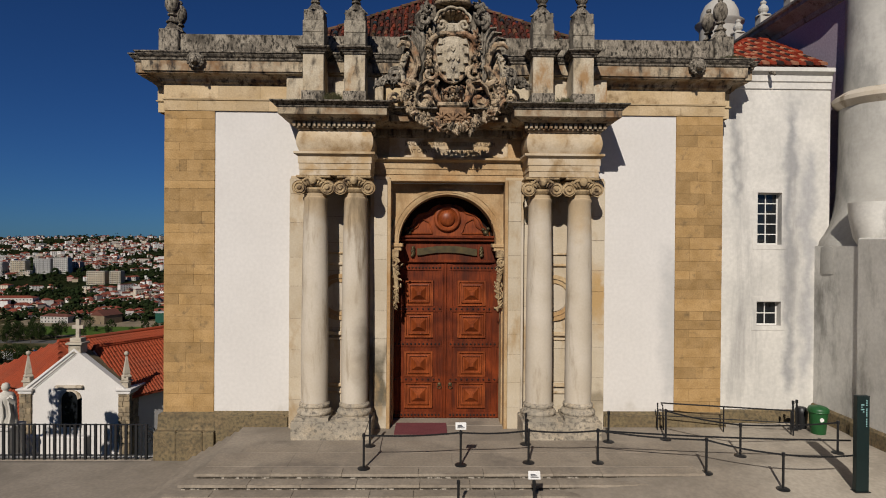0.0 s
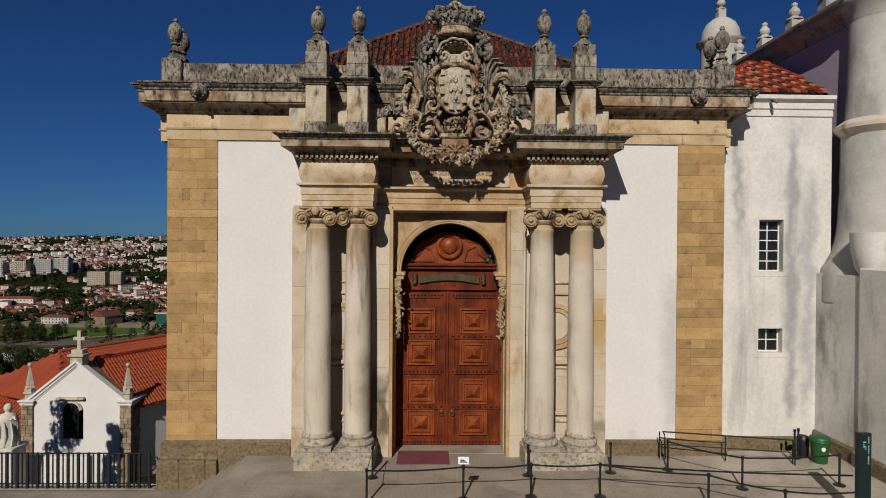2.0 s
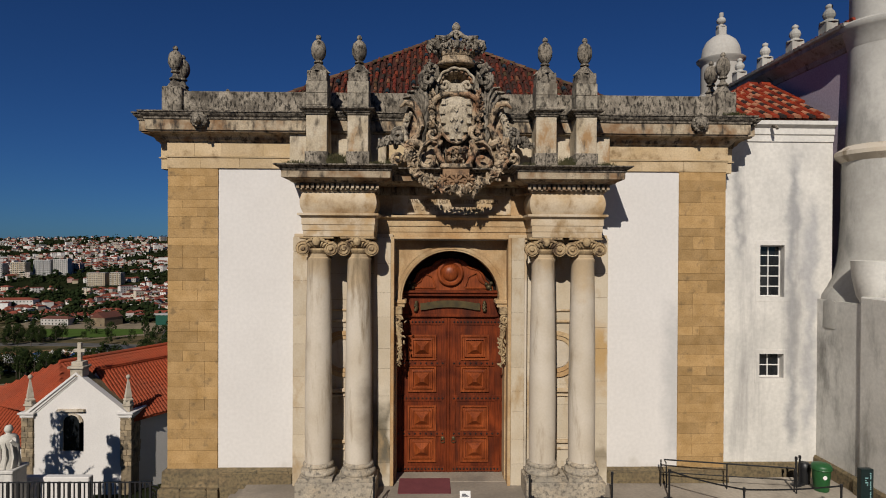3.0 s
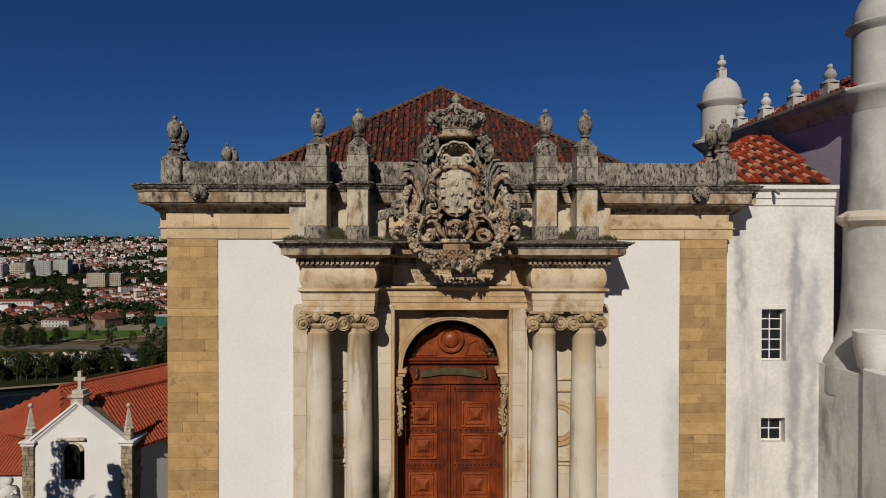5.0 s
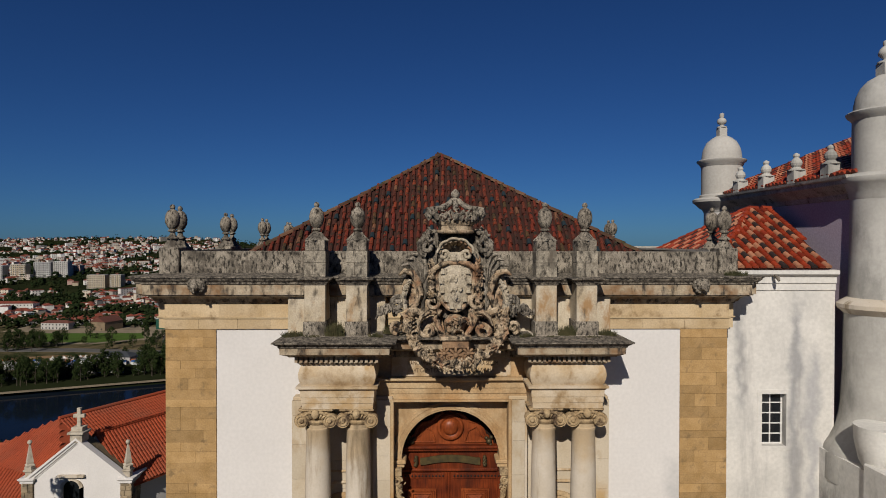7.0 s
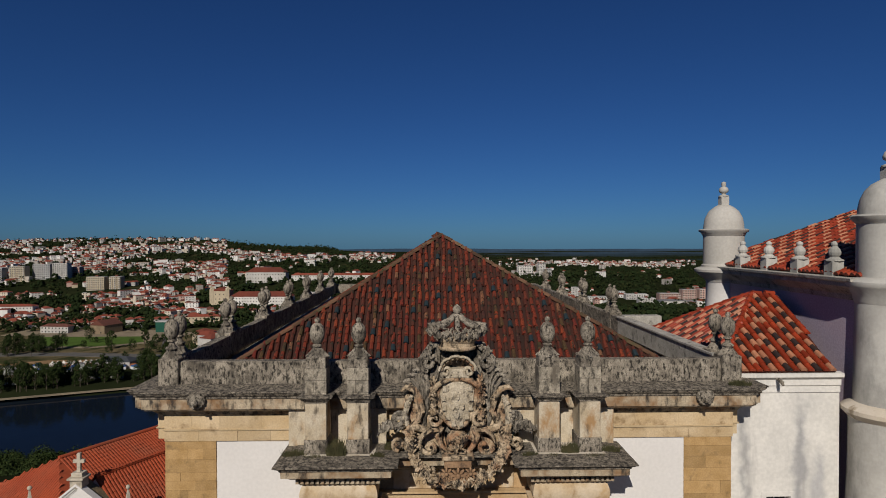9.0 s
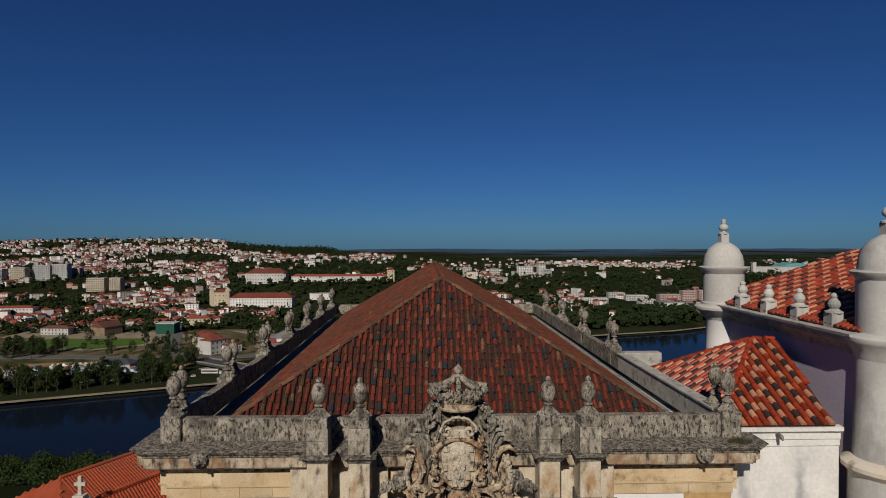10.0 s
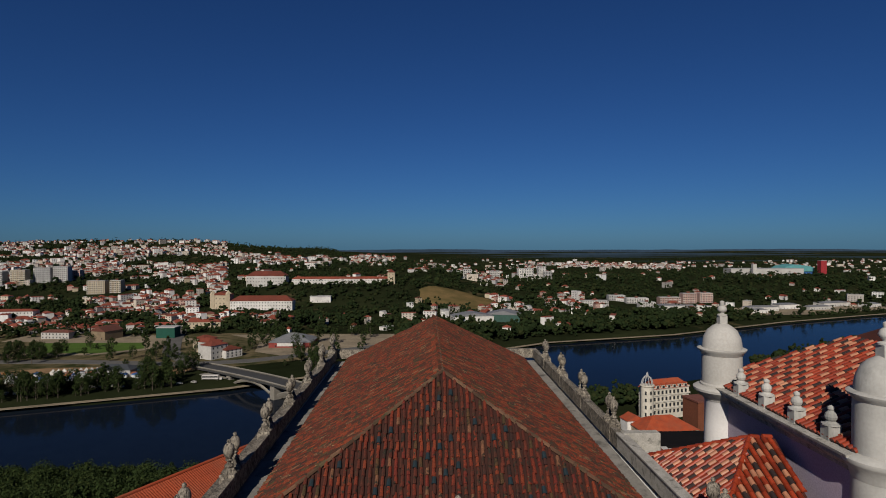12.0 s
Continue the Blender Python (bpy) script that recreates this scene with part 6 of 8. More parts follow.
M_TOTEM = mat("dark_green_metal", (0.008, 0.02, 0.02), (0.006, 0.014, 0.014), 2, 0.5, 0.4, 0.02, 50, spec=0.4)
tz = floor_z(10.7, 14.9)
tot = thing("sign_totem", "tall dark green metal information totem", "totem", at=(10.7, 14.9, tz))
part("body", box(B(), -0.165, 0.165, -0.075, 0.075, 0.02, 2.5, 0.006), M_TOTEM, tot)
part("base_plate", box(B(), -0.2, 0.2, -0.11, 0.11, 0, 0.022, 0.004), M_BLACK, tot)
M_PRINT = mat("pale_print", (0.25, 0.45, 0.45), None, 5, 0.2, 0.6, 0.0, 50)
bm = B()
for k in range(16):
    if k % 6 != 4:
        box(bm, 0.07, 0.1, -0.0785, -0.0755, 2.38 - 0.045 * k, 2.41 - 0.045 * k)
part("small_print", bm, M_PRINT, tot)
bm = B()
for z0, x0, x1 in ((2.26, -0.06, 0.02), (2.2, -0.06, -0.03), (2.14, -0.06, 0.02), (2.08, -0.01, 0.02)):
    box(bm, x0, x1, -0.0785, -0.0755, z0, z0 + 0.03)
part("emblem", bm, M_PRINT, tot)

# iron fence on the terrace edge
fence = thing("iron_fence", "black wrought iron railing with flat bars on the terrace edge", "fence")
FX0, FX1, FY, FZ = -18.0, -9.98, 19.72, -1.32
for z in (FZ + 0.14, FZ + 1.16):
    part("rail", box(B(), FX0, FX1, FY - 0.02, FY + 0.02, z, z + 0.035), M_IRON, fence)
bar = mesh_of(box(B(), -0.019, 0.019, -0.015, 0.015, 0.02, 1.17), "bar", M_IRON)
stand = mesh_of(box(B(), -0.042, 0.042, -0.035, 0.035, 0.0, 1.20, 0.006), "standard", M_IRON)
k = 0
x = FX1
while x > FX0:
    o = part("standard" if k % 2 == 0 else "bar", stand if k % 2 == 0 else bar, None, fence)
    o.location = (x, FY, FZ)
    x -= 0.168
    k += 1
bm = B()
tube(bm, [(FX1 + 0.02 + 0.3 * (1 - k / 30) * abs(math.cos(k * 0.42)) * 0.9, FY, FZ + 0.75 + 0.28 * (1 - k / 30) * math.sin(k * 0.42)) for k in range(26)], 0.018, 6)
tube(bm, [(FX1, FY, FZ + 1.1), (FX1 + 0.25, FY, FZ + 1.05), (FX1 + 0.34, FY, FZ + 0.85), (FX1 + 0.2, FY, FZ + 0.45), (FX1 + 0.3, FY, FZ + 0.2)], 0.02, 6)
part("scroll", bm, M_IRON, fence, "curled iron end scroll", True)
part("terrace_curb", box(B(), FX0, -9.75, FY - 0.12, FY + 0.16, -2.6, FZ + 0.012, 0.02), M_STEP, fence)
twall = part("retaining_wall", box(B(), -40, -9.6, 19.7, 20.2, -14, -1.36), M_OLDPLASTER)
tagged(twall, "pale retaining wall under the terrace edge", "wall", kind="structure")

# statue on the stair parapet below
st = lathe(B(), [(0.42, 0), (0.44, 0.1), (0.36, 0.5), (0.32, 0.85), (0.38, 1.1), (0.40, 1.3), (0.3, 1.45), (0.12, 1.52), (0.11, 1.58), (0.17, 1.66), (0.18, 1.78), (0.12, 1.9), (0.02, 1.94)], (0, 0, 0), 18)
tube(st, [(0.3, -0.1, 1.3), (0.55, -0.3, 1.1), (0.45, -0.5, 1.35)], [0.12, 0.1, 0.07], 8)
tube(st, [(-0.32, -0.05, 1.3), (-0.45, -0.2, 0.9), (-0.2, -0.4, 0.8)], [0.12, 0.1, 0.08], 8)
for k in range(9):
    a = 2 * math.pi * k / 9
    tube(st, [(0.36 * math.cos(a), 0.36 * math.sin(a), 1.2), (0.40 * math.cos(a + 0.2), 0.40 * math.sin(a + 0.2), 0.5), (0.45 * math.cos(a), 0.45 * math.sin(a), 0.02)], 0.06, 6)
so = part("statue", st, mat("white_statue_stone", (0.6, 0.57, 0.5), (0.45, 0.42, 0.37), 2, 0.7, 0.9, 0.2, 20), None, "", True)
so.location = (-20.1, 27.5, -2.5)
tagged(so, "pale stone draped statue on a pedestal", "statue")
sp = thing("statue_pedestal", "pale moulded stone pedestal of the statue", "pedestal", at=(-20.1, 27.5, -2.5))
bm = box(B(), -0.5, 0.5, -0.5, 0.5, -12, -0.15, 0.03)
box(bm, -0.58, 0.58, -0.58, 0.58, -0.16, 0.0, 0.03)
part("block", bm, M_OLDPLASTER, sp)
bw = part("stair_parapet", box(B(), -26, -17, 28.5, 28.9, -16, -3.4, 0.04), M_PLASTER)
tagged(bw, "white plastered stair parapet below the terrace", "wall", kind="structure")

# ---- chapel and the long tiled building below the terrace ----
chap = thing("chapel", "small white chapel with a gabled front and stone spires", "chapel")
CX, CYC = -29.75, 49.3
M_SPIRE = mat("pale_spire_stone", (0.50, 0.44, 0.35), (0.36, 0.31, 0.24), 2, 0.8, 0.9, 0.2, 16, stain=(0.2, 0.17, 0.13), stain_scale=2, stain_at=0.64)
bm = B()
gable = [(CX - 4.2, -16), (CX + 4.2, -16), (CX + 4.2, -6.35), (CX, -3.0), (CX - 4.2, -6.35)]
prism(bm, gable, CYC, CYC + 0.6)
part("front", bm, M_PLASTER, chap, "white plastered gabled front")
M_ROUGH = mat("rough_pier_stone", (0.36, 0.275, 0.17), (0.18, 0.145, 0.10), 1.5, 0.9, 0.95, 0.5, 6, each=0.3, stain=(0.07, 0.06, 0.045), stain_scale=2.0, stain_at=0.6)
QUOIN = mesh_of(box(B(), -0.5, 0.5, -0.5, 0.5, -0.5, 0.5, 0.06), "stone_block", M_ROUGH)
for s in (-1, 1):
    px = CX + s * 4.02
    pier = part("corner_pier", box(B(), px - 0.42, px + 0.42, CYC - 0.12, CYC + 2.2, -16, -6.4, 0.04), M_ROUGH, chap, "rough stone corner pier")
    z = -10.6
    while z < -6.55:
        h = min(random.uniform(0.32, 0.5), -6.45 - z)
        cut = random.uniform(-0.25, 0.25)
        for a, b in ((-0.47, cut - 0.012), (cut + 0.012, 0.47)):
            block(pier, px + a, px + b, CYC - 0.18 + random.uniform(-0.03, 0.03), CYC + 0.3, z, z + h - 0.02, QUOIN)
        y = CYC + 0.34
        while y < CYC + 2.0:
            d = random.uniform(0.4, 0.7)
            block(pier, *((px + 0.2, px + 0.47 + random.uniform(-0.02, 0.05)) if s > 0 else (px - 0.47, px - 0.2)), y, y + d - 0.03, z, z + h - 0.02, QUOIN)
            y += d
        z += h
    way = [(px - 0.48, CYC + 2.2), (px - 0.48, CYC - 0.17), (px + 0.48, CYC - 0.17), (px + 0.48, CYC + 2.2)]
    bm = sweep(B(), [(0, -6.56), (0.06, -6.5), (0.06, -6.36), (0.14, -6.26), (0.18, -6.22), (0.18, -6.12), (0, -6.08)], way)
    box(bm, px - 0.49, px + 0.49, CYC - 0.18, CYC + 2.2, -6.5, -6.1)
    part("pier_cap", bm, M_PLASTER, chap)
    bm = box(B(), px - 0.26, px + 0.26, CYC - 0.02, CYC + 0.5, -6.1, -5.62, 0.02)
    box(bm, px - 0.36, px + 0.36, CYC - 0.12, CYC + 0.6, -5.62, -5.46, 0.03)
    box(bm, px - 0.28, px + 0.28, CYC - 0.04, CYC + 0.52, -5.46, -5.18, 0.02)
    lathe(bm, [(0.42, -5.18), (0.42, -5.08), (0.30, -5.0), (0.33, -4.86), (0.07, -3.46), (0.07, -3.38)], (px, CYC + 0.24, 0), 4)
    lathe(bm, [(0.06, -3.46), (0.16, -3.34), (0.18, -3.24), (0.14, -3.12), (0.02, -3.06)], (px, CYC + 0.24, 0), 12)
    part("spire", bm, M_SPIRE, chap, "slim stone obelisk with a ball on a moulded foot")
    for lo, hi, y0 in ((0.0, 0.16, 0.26), (0.15, 0.34, 0.14), (0.33, 0.46, 0.05)):
        bm = prism(B(), [(CX + s * (4.55 - lo), -6.42 - lo * 0.8), (CX, -2.78 - lo * 1.25), (CX, -2.78 - hi * 1.25), (CX + s * (4.55 - hi), -6.42 - hi * 0.8)], CYC - y0, CYC + 0.4)
        part("gable_coping", bm, M_PLASTER, chap)
    bm = B()
    prism(bm, [(CX + s * 4.5, -6.5), (CX, -2.95), (CX, -3.25), (CX + s * 4.3, -6.75)], CYC + 0.4, CYC + 1.5)
    part("flashing", bm, M_BASE, chap, "dark weathered gable flashing")
bm = box(B(), CX - 0.50, CX + 0.50, CYC - 0.2, CYC + 0.8, -3.2, -2.5, 0.03)
box(bm, CX - 0.66, CX + 0.66, CYC - 0.36, CYC + 0.9, -2.5, -2.3, 0.04)
box(bm, CX - 0.46, CX + 0.46, CYC - 0.1, CYC + 0.7, -2.3, -1.95, 0.03)
box(bm, CX - 0.15, CX + 0.15, CYC + 0.2, CYC + 0.46, -2.0, -0.42, 0.02)
box(bm, CX - 0.47, CX + 0.47, CYC + 0.205, CYC + 0.455, -1.22, -0.94, 0.02)
part("cross", bm, M_SPIRE, chap, "stone cross on a moulded block")
WX = CX - 0.45
bm = B()
op = [(WX - 0.66, -9.3), (WX + 0.66, -9.3), (WX + 0.66, -7.0)] + [(WX + 0.66 * math.cos(a), -7.0 + 0.66 * math.sin(a)) for a in [math.pi * k / 12 for k in range(1, 12)]] + [(WX - 0.66, -7.0)]
prism(bm, op, CYC - 0.03, CYC + 0.02)
part("arched_opening", bm, M_GLASS, chap, "dark arched window")
bm = B()
fr = [(x + (x - WX) * 0.4, z if z < -9.2 else z + 0.12 * (z > -7.1)) for x, z in op]
for k in range(1, len(op) - 1):
    a, b, c, d = op[k], op[k + 1], fr[k + 1], fr[k]
    prism(bm, [a, b, c, d], CYC - 0.12, CYC)
a, b, c, d = op[-1], op[0], fr[0], fr[-1]
prism(bm, [a, b, c, d], CYC - 0.12, CYC)
prism(bm, [op[1], op[2], fr[2], fr[1]], CYC - 0.12, CYC)
box(bm, WX - 1.1, WX + 1.1, CYC - 0.3, CYC, -6.05, -5.85, 0.02)
part("window_surround", bm, M_LIME, chap)

M_ORANGE = mat("orange_roof_tile", (0.38, 0.068, 0.022), (0.27, 0.043, 0.015), 0.35, 0.8, 0.8, 0.0, 8,
               stain=(0.24, 0.07, 0.035), stain_scale=0.25, stain_at=0.6, stain_soft=0.2)
SUNK2 = mat("tile_valley", (0.30, 0.057, 0.02), None, 1, 0.6, 0.9, 0, 8)


def tiled_house(name, label, ridge0, ridge1, half, zr, ze, zg, wallmat, su=0.30, sv=0.55, overhang=0.5):
    """A long gabled house: ridge ends in plan, half its width, heights of ridge, eave and ground."""
    h = thing(name, label, "building")
    a, b = Vector((*ridge0, 0)), Vector((*ridge1, 0))
    d = (b - a).normalized()
    r = Vector((d.y, -d.x, 0))
    bm = B()
    for p in ((a, b),):
        lo = [bm.verts.new(q + Vector((0, 0, zg))) for q in (a - r * half, a + r * half, b + r * half, b - r * half)]
        hi = [bm.verts.new(q + Vector((0, 0, ze))) for q in (a - r * half, a + r * half, b + r * half, b - r * half)]
        g0, g1 = bm.verts.new(a + Vector((0, 0, zr - 0.15))), bm.verts.new(b + Vector((0, 0, zr - 0.15)))
        bm.faces.new((lo[0], lo[1], hi[1], g0, hi[0]))
        bm.faces.new((lo[1], lo[2], hi[2], hi[1]))
        bm.faces.new((lo[2], lo[3], hi[3], g1, hi[2]))
        bm.faces.new((lo[3], lo[0], hi[0], hi[3]))
    part("wall", bm, wallmat, h)
    part("ridge_cap", tube(B(), [a + Vector((0, 0, zr + 0.06)), b + Vector((0, 0, zr + 0.06))], 0.2, 8), M_ORANGE, h)
    drop = (zr - ze) * overhang / half
    for s in (-1, 1):
        e0, e1 = a + r * s * (half + overhang), b + r * s * (half + overhang)
        e0.z = e1.z = ze - drop + 0.1
        t0, t1 = a + Vector((0, 0, zr)), b + Vector((0, 0, zr))
        bm = B()
        v = [bm.verts.new(p) for p in (e0, e1, t1, t0)]
        w = [bm.verts.new(p - Vector((0, 0, 0.18))) for p in (e0, e1, t1, t0)]
        bm.faces.new(v)
        bm.faces.new(w[::-1])
        for k in range(4):
            bm.faces.new((v[k], w[k], w[(k + 1) % 4], v[(k + 1) % 4]))
        sl = part("roof_slope", bm, SUNK2, h)
        o = e0 if s > 0 else e1
        u = (e1 - e0) if s > 0 else (e0 - e1)
        top = t0 if s > 0 else t1
        spots = courses(o, u, top - o, u.length, (top - o).length - 0.1, su, sv, lambda p, q: True, 0.02)
        field("tile_field", [m for i, j, m in spots], su * 0.8, sv * 1.1, su * 0.15, M_ORANGE, sl)
    return h


tiled_house("chapel_nave", "chapel roof of orange tiles behind the gable", (CX + 0.4, CYC + 1.95), (CX + 6.2, CYC + 12.6), 3.9, -3.1, -6.5, -18, M_PLASTER)
wing = tiled_house("college_wing", "long white wing with a bright orange tile roof", (-36.1, 57.2), (-8.0, 108.7), 6.4, -3.6, -6.9, -22, M_PLASTER)
# hipped near end of the wing
d = Vector((28.1, 51.5, 0)).normalized()
r = Vector((d.y, -d.x, 0))
a = Vector((-36.1, 57.2, -3.6))
e0, e1 = a - r * 7.0 - d * 4.0, a + r * 7.0 - d * 4.0
e0.z = e1.z = -7.1
bm = B()
v = [bm.verts.new(p) for p in (e0, e1, a, a - r * 7.0 + Vector((0, 0, -3.5)), a + r * 7.0 + Vector((0, 0, -3.5)))]
for f in ((v[0], v[1], v[2]), (v[0], v[2], v[3]), (v[1], v[4], v[2])):
    bm.faces.new(f)
hip = part("hip_end", bm, SUNK2, wing)
up = a - (e0 + e1) / 2
hl = up.length
field("tile_field", [m for i, j, m in courses(e0, e1 - e0, up, 14.0, hl, 0.30, 0.55, lambda p, q: 7.0 * q / hl < p < 14 - 7.0 * q / hl, 0.02)], 0.24, 0.6, 0.045, M_ORANGE, hip)
tiled_house("lower_wing", "low white wing with an orange tile roof", (-70.0, 57.0), (-35.0, 57.0), 5.2, -6.0, -9.3, -24, M_OLDPLASTER)

# ---- the far bank: woods, town, bridge ----
rng = random.Random(7)
M_WHITEW = mat("white_house_wall", (0.60, 0.57, 0.52), (0.40, 0.38, 0.34), 0.05, 0.8, 0.9, 0.0, 0.4, each=0.3)
M_CREAMW = mat("cream_house_wall", (0.47, 0.39, 0.27), (0.38, 0.31, 0.21), 0.05, 0.8, 0.9, 0.0, 0.4, each=0.2)
M_PINKW = mat("pink_house_wall", (0.50, 0.33, 0.27), (0.42, 0.27, 0.22), 0.05, 0.8, 0.9, 0.0, 0.4, each=0.2)
M_GREYW = mat("grey_house_wall", (0.40, 0.39, 0.37), (0.31, 0.30, 0.29), 0.05, 0.8, 0.9, 0.0, 0.4, each=0.2)
M_REDROOF = mat("far_red_roof", (0.20, 0.046, 0.025), (0.13, 0.034, 0.02), 0.06, 0.9, 0.9, 0.0, 0.6, each=0.3)
M_BROWNROOF = mat("far_brown_roof", (0.17, 0.06, 0.04), (0.11, 0.042, 0.03), 0.06, 0.9, 0.9, 0.0, 0.6, each=0.3)
M_PANE = mat("far_window", (0.03, 0.032, 0.036), None, 0.2, 0.4, 0.25, 0.0, 1, spec=0.5)
M_SLATE = mat("grey_sheet_roof", (0.19, 0.19, 0.19), (0.14, 0.14, 0.14), 0.08, 0.7, 0.6, 0.0, 0.5)
M_LEAF = mat("far_leaves", (0.032, 0.045, 0.016), (0.015, 0.024, 0.009), 0.05, 0.9, 1.0, 0.0, 0.9, each=-1.0, spec=0.0,
             tones=[(0.0, (0.017, 0.026, 0.010)), (0.3, (0.009, 0.015, 0.007)), (0.55, (0.026, 0.029, 0.011)), (0.8, (0.012, 0.020, 0.009))])
PANE = mesh_of(box(B(), -0.6, 0.6, -0.08, 0.05, 0, 1.5), "pane", M_PANE)


def hip_roof(bm, w, d, z, h, over=0.5):
    x, y = w / 2 + over, d / 2 + over
    c = [bm.verts.new(p) for p in ((-x, -y, z), (x, -y, z), (x, y, z), (-x, y, z))]
    k = max(x - y, 0.3) if w >= d else 0.15
    a, b = (bm.verts.new((-k, 0, z + h)), bm.verts.new((k, 0, z + h)))
    for f in ((c[0], c[1], b, a), (c[1], c[2], b), (c[2], c[3], a, b), (c[3], c[0], a), (c[3], c[2], c[1], c[0])):
        bm.faces.new(f)
    return bm


def gable_roof(bm, w, d, z, h, over=0.4):
    x, y = w / 2 + over, d / 2 + over
    return prism(bm, [(-x, z), (x, z), (0, z + h)], -y, y)


def house(name, label, w, d, h, rh, wall, roof, floors, cols, at, turn=0, gable=False, group="houses across the river", sink=4.0):
    t = thing(name, label, "house", group)
    t.matrix_basis = pose(*at, 0, 0, turn)
    part("wall", box(B(), -w / 2, w / 2, -d / 2, d / 2, -sink, h), wall, t)
    if rh:
        part("roof", (gable_roof if gable else hip_roof)(B(), w, d, h - 0.05, rh), roof, t)
    else:
        part("roof", box(B(), -w / 2 - 0.3, w / 2 + 0.3, -d / 2 - 0.3, d / 2 + 0.3, h - 0.3, h + 0.5), roof, t)
    for f in range(floors):
        for c in range(cols):
            o = part("window", PANE, None, t)
            o.location = (-w / 2 + w * (c + 0.5) / cols, -d / 2, 1.0 + f * (h / floors))
    return t


KINDS = []
walls = (M_WHITEW, M_WHITEW, M_WHITEW, M_CREAMW, M_WHITEW, M_PINKW, M_WHITEW, M_CREAMW, M_GREYW, M_WHITEW, M_WHITEW, M_CREAMW)
for k, wm in enumerate(walls):
    w, d, h = rng.choice((6, 7, 8, 9, 10, 12, 16)), rng.uniform(7, 10), rng.choice((4, 5, 6, 6, 7, 8, 11))
    tone = {M_WHITEW.name: "white", M_CREAMW.name: "cream", M_PINKW.name: "dull pink", M_GREYW.name: "grey"}[wm.name]
    KINDS.append((house("town_house", "%s walled house with a %s tile roof on the hillside" % (tone, "brown" if k % 4 == 3 else "red"), w, d, h, rng.uniform(1.8, 2.9), wm,
                        M_BROWNROOF if k % 4 == 3 else M_REDROOF, max(1, int(h / 3)), max(2, int(w / 4)), (0, 0, 0), 0, k % 3 == 0), w))


def wood_mask(x, y):
    return noise.noise((x / 120, y / 150, 4.2)) + 0.5 * noise.noise((x / 45, y / 60, 1.1))


# wooded patches among the houses: direction, distance and half sizes
GROVES = [(-0.66, 1480, 0.06, 80), (-0.55, 1080, 0.12, 60), (-0.40, 1450, 0.07, 110), (-0.60, 850, 0.06, 45), (-0.42, 1010, 0.05, 45), (-0.50, 760, 0.04, 40)]
DRY_HILL = (45, 935, 62, 66)


def wooded(u, y):
    return any(((u - a) / da) ** 2 + ((y - b) / db) ** 2 < 1 for a, b, da, db in GROVES)


def on_dry_hill(x, y):
    a, b, ra, rb = DRY_HILL
    return ((x - a) / ra) ** 2 + ((y - b) / rb) ** 2 < 1 + 0.25 * noise.noise((x / 25, y / 25, 9.1))


def built_up(u, y):
    """How thickly houses stand, by direction and distance."""
    if wooded(u, y):
        return 0.0
    if u < -0.34:
        return (0.95 if y < 1350 else 0.6) if 650 < y < 1750 else 0.25
    if u < -0.06:
        if 1380 < y < 1720:
            return 0.55 if u < -0.10 else 0.2
        if 2000 < y < 2500:
            return 0.3 if u > -0.14 else 0.0
        return 0.5 if y < 960 and u < -0.26 and y > 700 else 0.02
    if y > 1850:
        return (0.6 if u > 0.16 else 0.10) if y < 2250 and u < 0.42 else 0.05
    for u0, u1, y0, y1, q in ((-0.03, 0.04, 1200, 1360, 0.6), (0.05, 0.125, 1150, 1600, 0.4), (0.08, 0.26, 790, 990, 0.4), (0.2, 0.45, 800, 900, 0.2), (0.14, 0.19, 1250, 1400, 0.3)):
        if u0 < u < u1 and y0 < y < y1:
            return q
    return 0.012


# spots of the town
taken = []
SPOTS, FAR_SPOTS = [], []
cells = {}
tries = 0
while (len(SPOTS) < 270 or len(FAR_SPOTS) < 2600) and tries < 70000:
    tries += 1
    u = rng.uniform(-0.82, 0.80)
    y = 540 * (2600 / 540) ** rng.random()
    x = u * y
    near_e, far_e = banks(x)
    if y < far_e + 60 or u < -0.05 and y < 655:
        continue
    if rng.random() > built_up(u, y) or wood_mask(x, y) > 0.22 or on_dry_hill(x, y):
        continue
    if -640 < x < -470 and 930 < y < 1010 or -340 < x < -40 and 790 < y < 1060 or -170 < x < -90 and y < 600:
        continue
    gap = 9.5 if y < 1250 else 9
    i, j = int(x // 12), int(y // 12)
    if any(abs(x - a) < gap and abs(y - b) < gap for p in (-1, 0, 1) for q in (-1, 0, 1) for a, b in cells.get((i + p, j + q), ())):
        continue
    cells.setdefault((i, j), []).append((x, y))
    taken.append((x, y))
    (SPOTS if y < 1250 and len(SPOTS) < 270 and rng.random() < 0.6 else FAR_SPOTS).append((x, y))
for k, (ob, w) in enumerate(KINDS):
    x, y = SPOTS[k]
    ob.matrix_basis = pose(x, y, land(x, y), 0, 0, rng.gauss(0, 25))
for x, y in SPOTS[len(KINDS):]:
    ob, w = rng.choice(KINDS)
    copy_thing(ob, pose(x, y, land(x, y), 0, 0, rng.uniform(-65, 65)))


